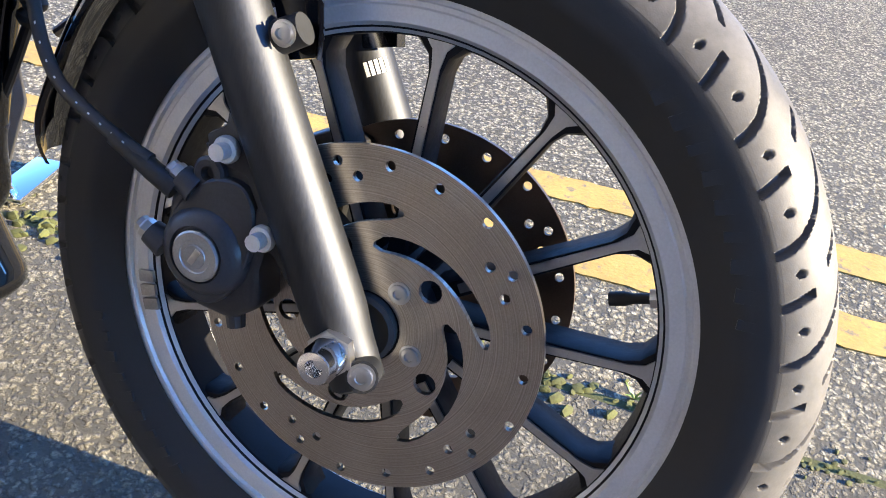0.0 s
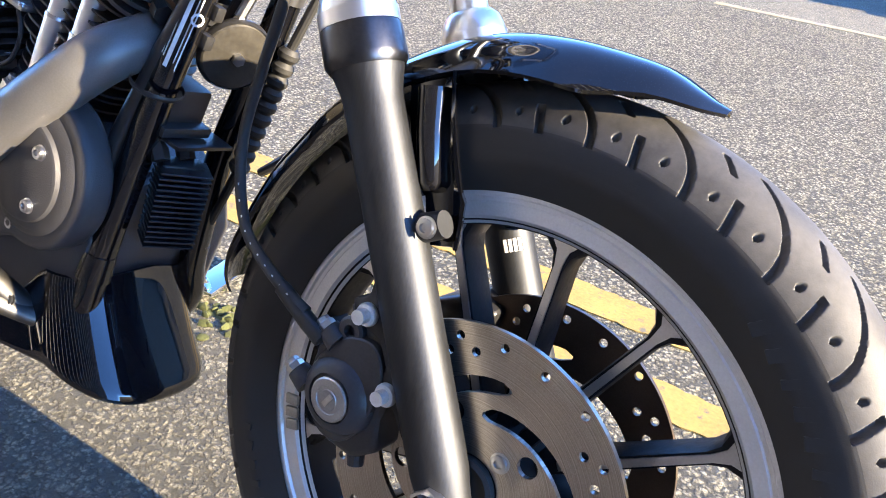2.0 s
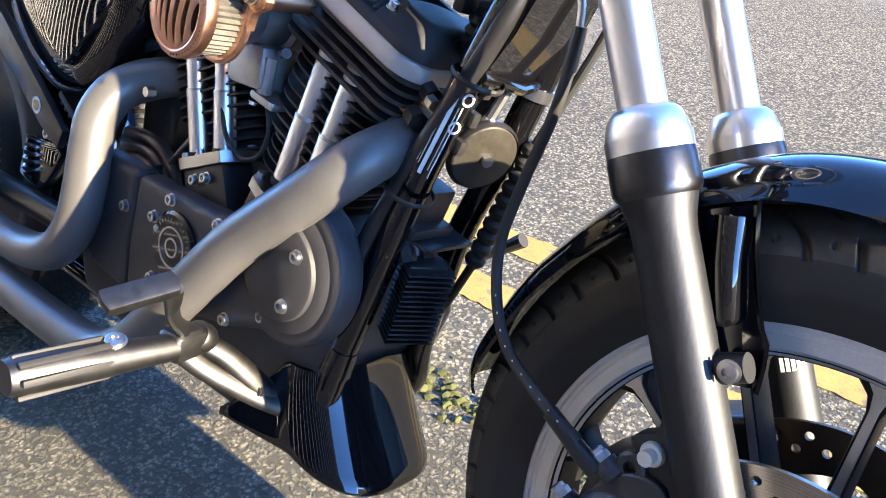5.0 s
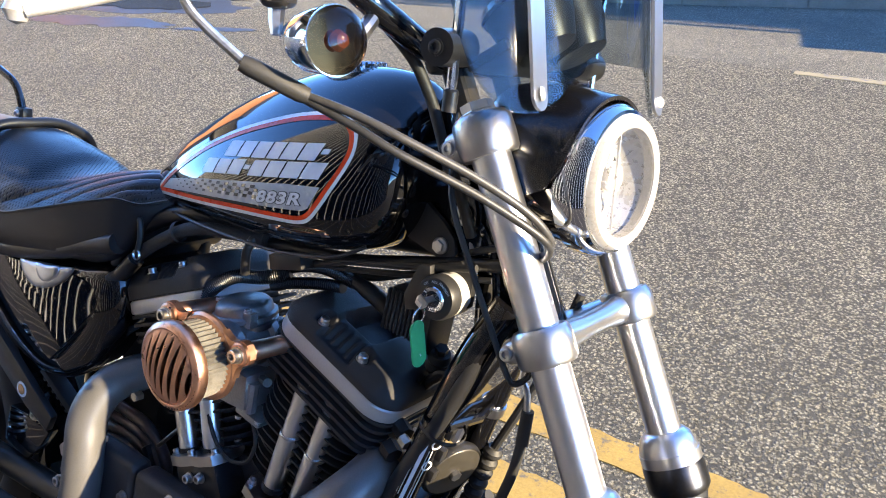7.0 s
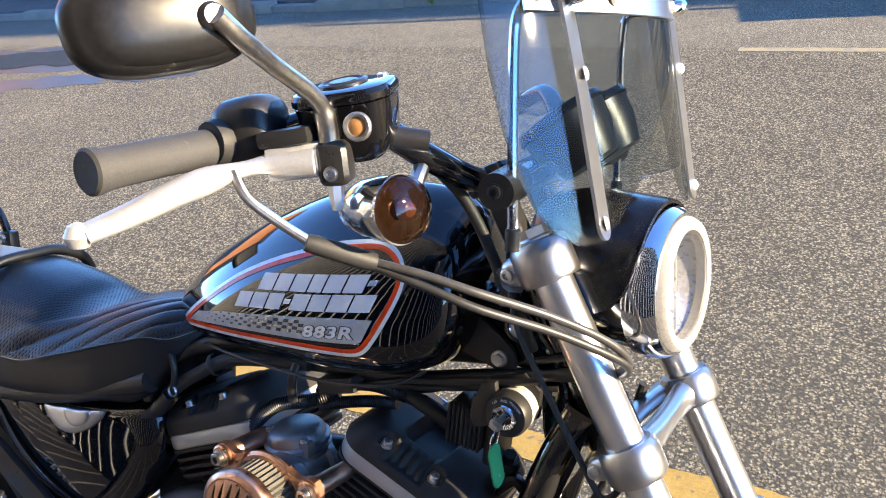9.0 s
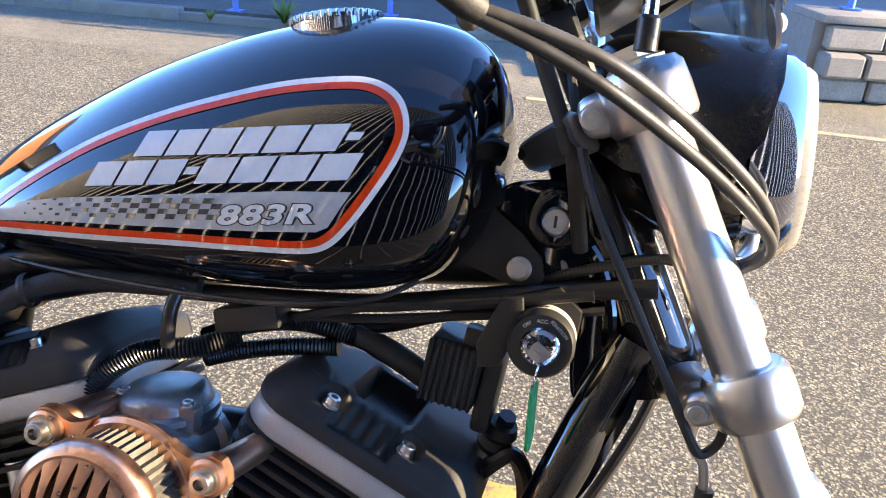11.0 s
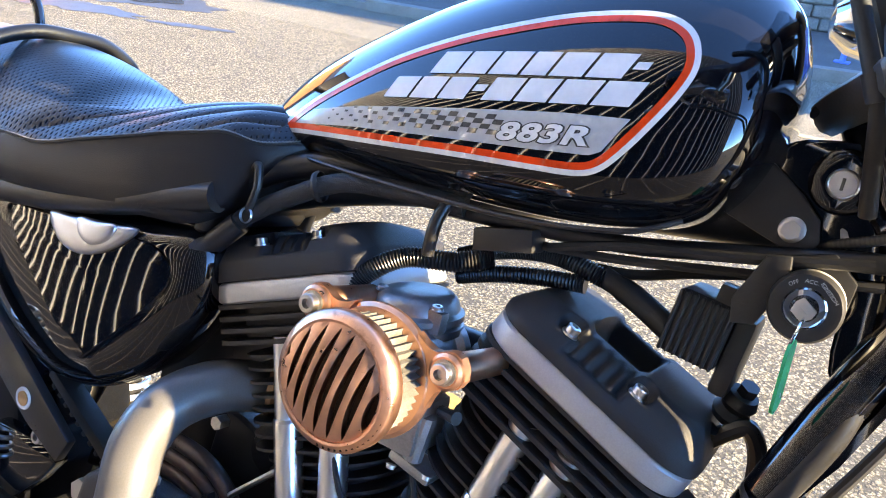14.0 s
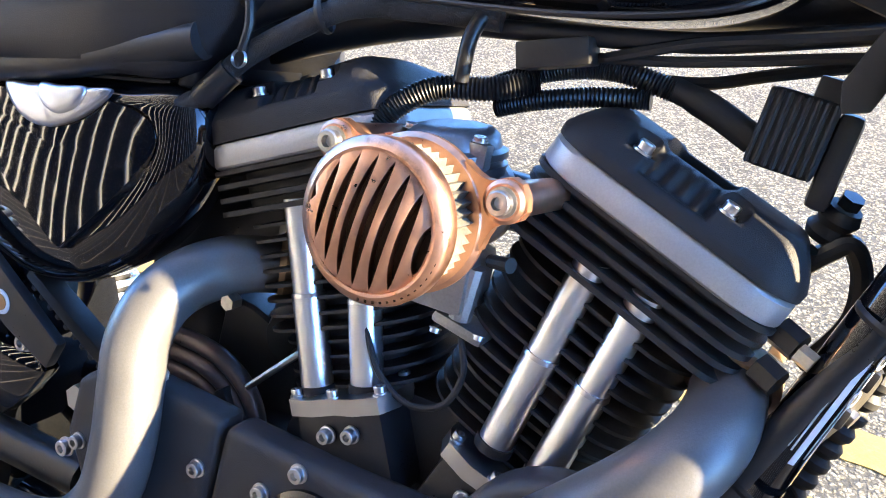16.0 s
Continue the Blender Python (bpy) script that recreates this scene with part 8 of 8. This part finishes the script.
for side in (-1, 1):
    part("swing_arm", tube([V(-1.02, side * 0.10, 0.33), V(-1.51, side * 0.115, 0.315)], 0.021, 14), SATIN_BLACK, moto)
    part("shock", lathe([(0.012, 0), (0.024, 0.02), (0.024, 0.20), (0.014, 0.225)], (-1.27, side * 0.15, 0.30), (-0.12, 0, 1), 24), SATIN_BLACK, moto)
    coil = [V(-1.27, side * 0.15, 0.30) + frame_of(V(0, 0, 0), (-0.12, 0, 1)) @ V(0.033 * math.cos(q), 0.033 * math.sin(q), 0.03 + 0.19 * q / (2 * math.pi * 11)) for q in (2 * math.pi * i / 14 for i in range(14 * 11 + 1))]
    part("shock_spring", tube(coil, 0.0048, 8), TUBE_CHROME, moto, "chrome shock absorber spring")
bl = part("drive_belt", slab([(-1.02, 0.455), (-1.08, 0.485), (-1.14, 0.515), (-1.146, 0.505), (-1.085, 0.472), (-1.026, 0.442)], -0.085, -0.060, 0.002), RUBBER, moto, "toothed drive belt")
for i in range(9):
    part("tooth", block((0.006, 0.025, 0.006), 0.001, pose(-1.034 - 0.0125 * i, -0.0725, 0.443 + 0.0066 * i, 0, 27, 0), segments=1), RUBBER, bl)
part("axle_bolt", lathe([(0.015, 0), (0.015, 0.012)], (-1.035, -0.095, 0.415), (0, -1, 0), 6), STEEL, moto)
part("rear_fender", lathe([(0.345, -0.075), (0.352, -0.06), (0.356, 0), (0.352, 0.06), (0.345, 0.075)], rear_ax, Yx, 64, cap=False), GLOSS_BLACK, moto)
part("rail_emblem", lathe([(0.013, 0), (0.0125, 0.0015), (0.0105, 0.0015), (0.010, 0.0008), (0, 0.0008)], (-1.127, -0.1245, 0.4925), (0, -1, 0), 28), WHITE_PRINT, moto)
part("emblem_centre", lathe([(0.0085, 0), (0.0085, 0.001), (0, 0.001)], (-1.127, -0.1252, 0.4925), (0, -1, 0), 24), AMBER, moto)
part("mud_flap", slab([(-1.20, 0.43), (-1.10, 0.44), (-1.085, 0.425), (-1.11, 0.39), (-1.15, 0.35), (-1.22, 0.36)], -0.105, -0.085, 0.004), GLOSS_BLACK, moto)
bolts("frame_bolt", STEEL, moto, [V(-1.10, -0.115, 0.456), V(-1.03, -0.118, 0.37)], r=0.008, h=0.008)
# backrest
sb = part("backrest_bar", tube(smoothed([V(-1.532, 0.10, 0.80), V(-1.536, 0.10, 0.868), V(-1.566, 0.10, 0.922), V(-1.650, 0.10, 0.955), V(-1.672, 0.10, 1.00), V(-1.706, 0.10, 1.12)], 5), 0.0075, 12), GLOSS_BLACK, moto, "thin black backrest bar")
part("backrest_pad", block((0.05, 0.20, 0.15), 0.03, pose(-1.675, 0.03, 1.20, 0, -12, 0), 4), VINYL, sb, "black padded backrest")
part("bar_foot", block((0.03, 0.02, 0.05), 0.004, pose(-1.532, 0.10, 0.855)), SATIN_BLACK, sb)
bolts("bar_bolt", STEEL, sb, [V(-1.534, 0.088, 0.868)], r=0.006, h=0.005)
# side stand
inv = BIKE.inverted()
foot = inv @ V(-0.78, 0.44, 0.012)
st = part("side_stand", tube(smoothed([V(-0.68, 0.10, 0.24), V(-0.70, 0.16, 0.21), foot + V(0.01, -0.04, 0.03), foot], 5), 0.012, 14), CHROME, moto, "chrome side stand with a flat foot")
part("stand_foot", block((0.055, 0.13, 0.012), 0.004, Matrix.Translation(inv @ V(-0.79, 0.49, 0.014)) @ pose(0, 0, 0, LEAN, 0, 8)), CHROME, st)

# ---------- key and tag in the ignition ----------
key = tagged(new("key_ring"), "steel key in the ignition with a green plastic tag", "key")
key.matrix_world = BIKE
part("key_bow", slab([(-0.4175, 0.8525), (-0.4055, 0.8525), (-0.4040, 0.847), (-0.4065, 0.8405), (-0.4160, 0.8405), (-0.4185, 0.847)], -0.100, -0.0975, 0.0008, m=Matrix.Translation((-0.41, 0, 0.847)) @ pose(0, 0, 0, 0, 35, 0) @ Matrix.Translation((0.41, 0, -0.847))), STEEL, key)
part("key_blade", block((0.007, 0.026, 0.002), 0.0005, pose(-0.412, -0.088, 0.847, 0, 35, 0)), STEEL, key)
ring_path = [V(-0.411 + 0.0015 * math.sin(q), -0.100 - 0.010 * math.cos(q), 0.832 + 0.011 * math.sin(q)) for q in (2 * math.pi * i / 28 for i in range(29))]
part("ring", tube(ring_path, 0.0009, 8), CHROME, key)
down = inv.to_3x3() @ V(0, 0, -1)
tm = frame_of(V(-0.410, -0.104, 0.826) + down * 0.026, V(1, -0.12, 0), down)
bm = bmesh.new()
o = [(x, y) for x, y in rounded(0.0275, 0.0100, 0.0090, 6)]
loft(bm, [[V(x, y, z) for x, y in o] for z in (-0.0011, 0.0011)])
soften(bm, 0.0005, 1)
bmesh.ops.transform(bm, matrix=tm, verts=bm.verts)
part("tag", bm, GREEN, key, "bright green plastic tag")
part("tag_window", block((0.004, 0.001, 0.0004), 0, tm @ pose(0.014, 0.001, 0.0013, 0, 0, 20)), WHITE_PRINT, key, smooth=0)
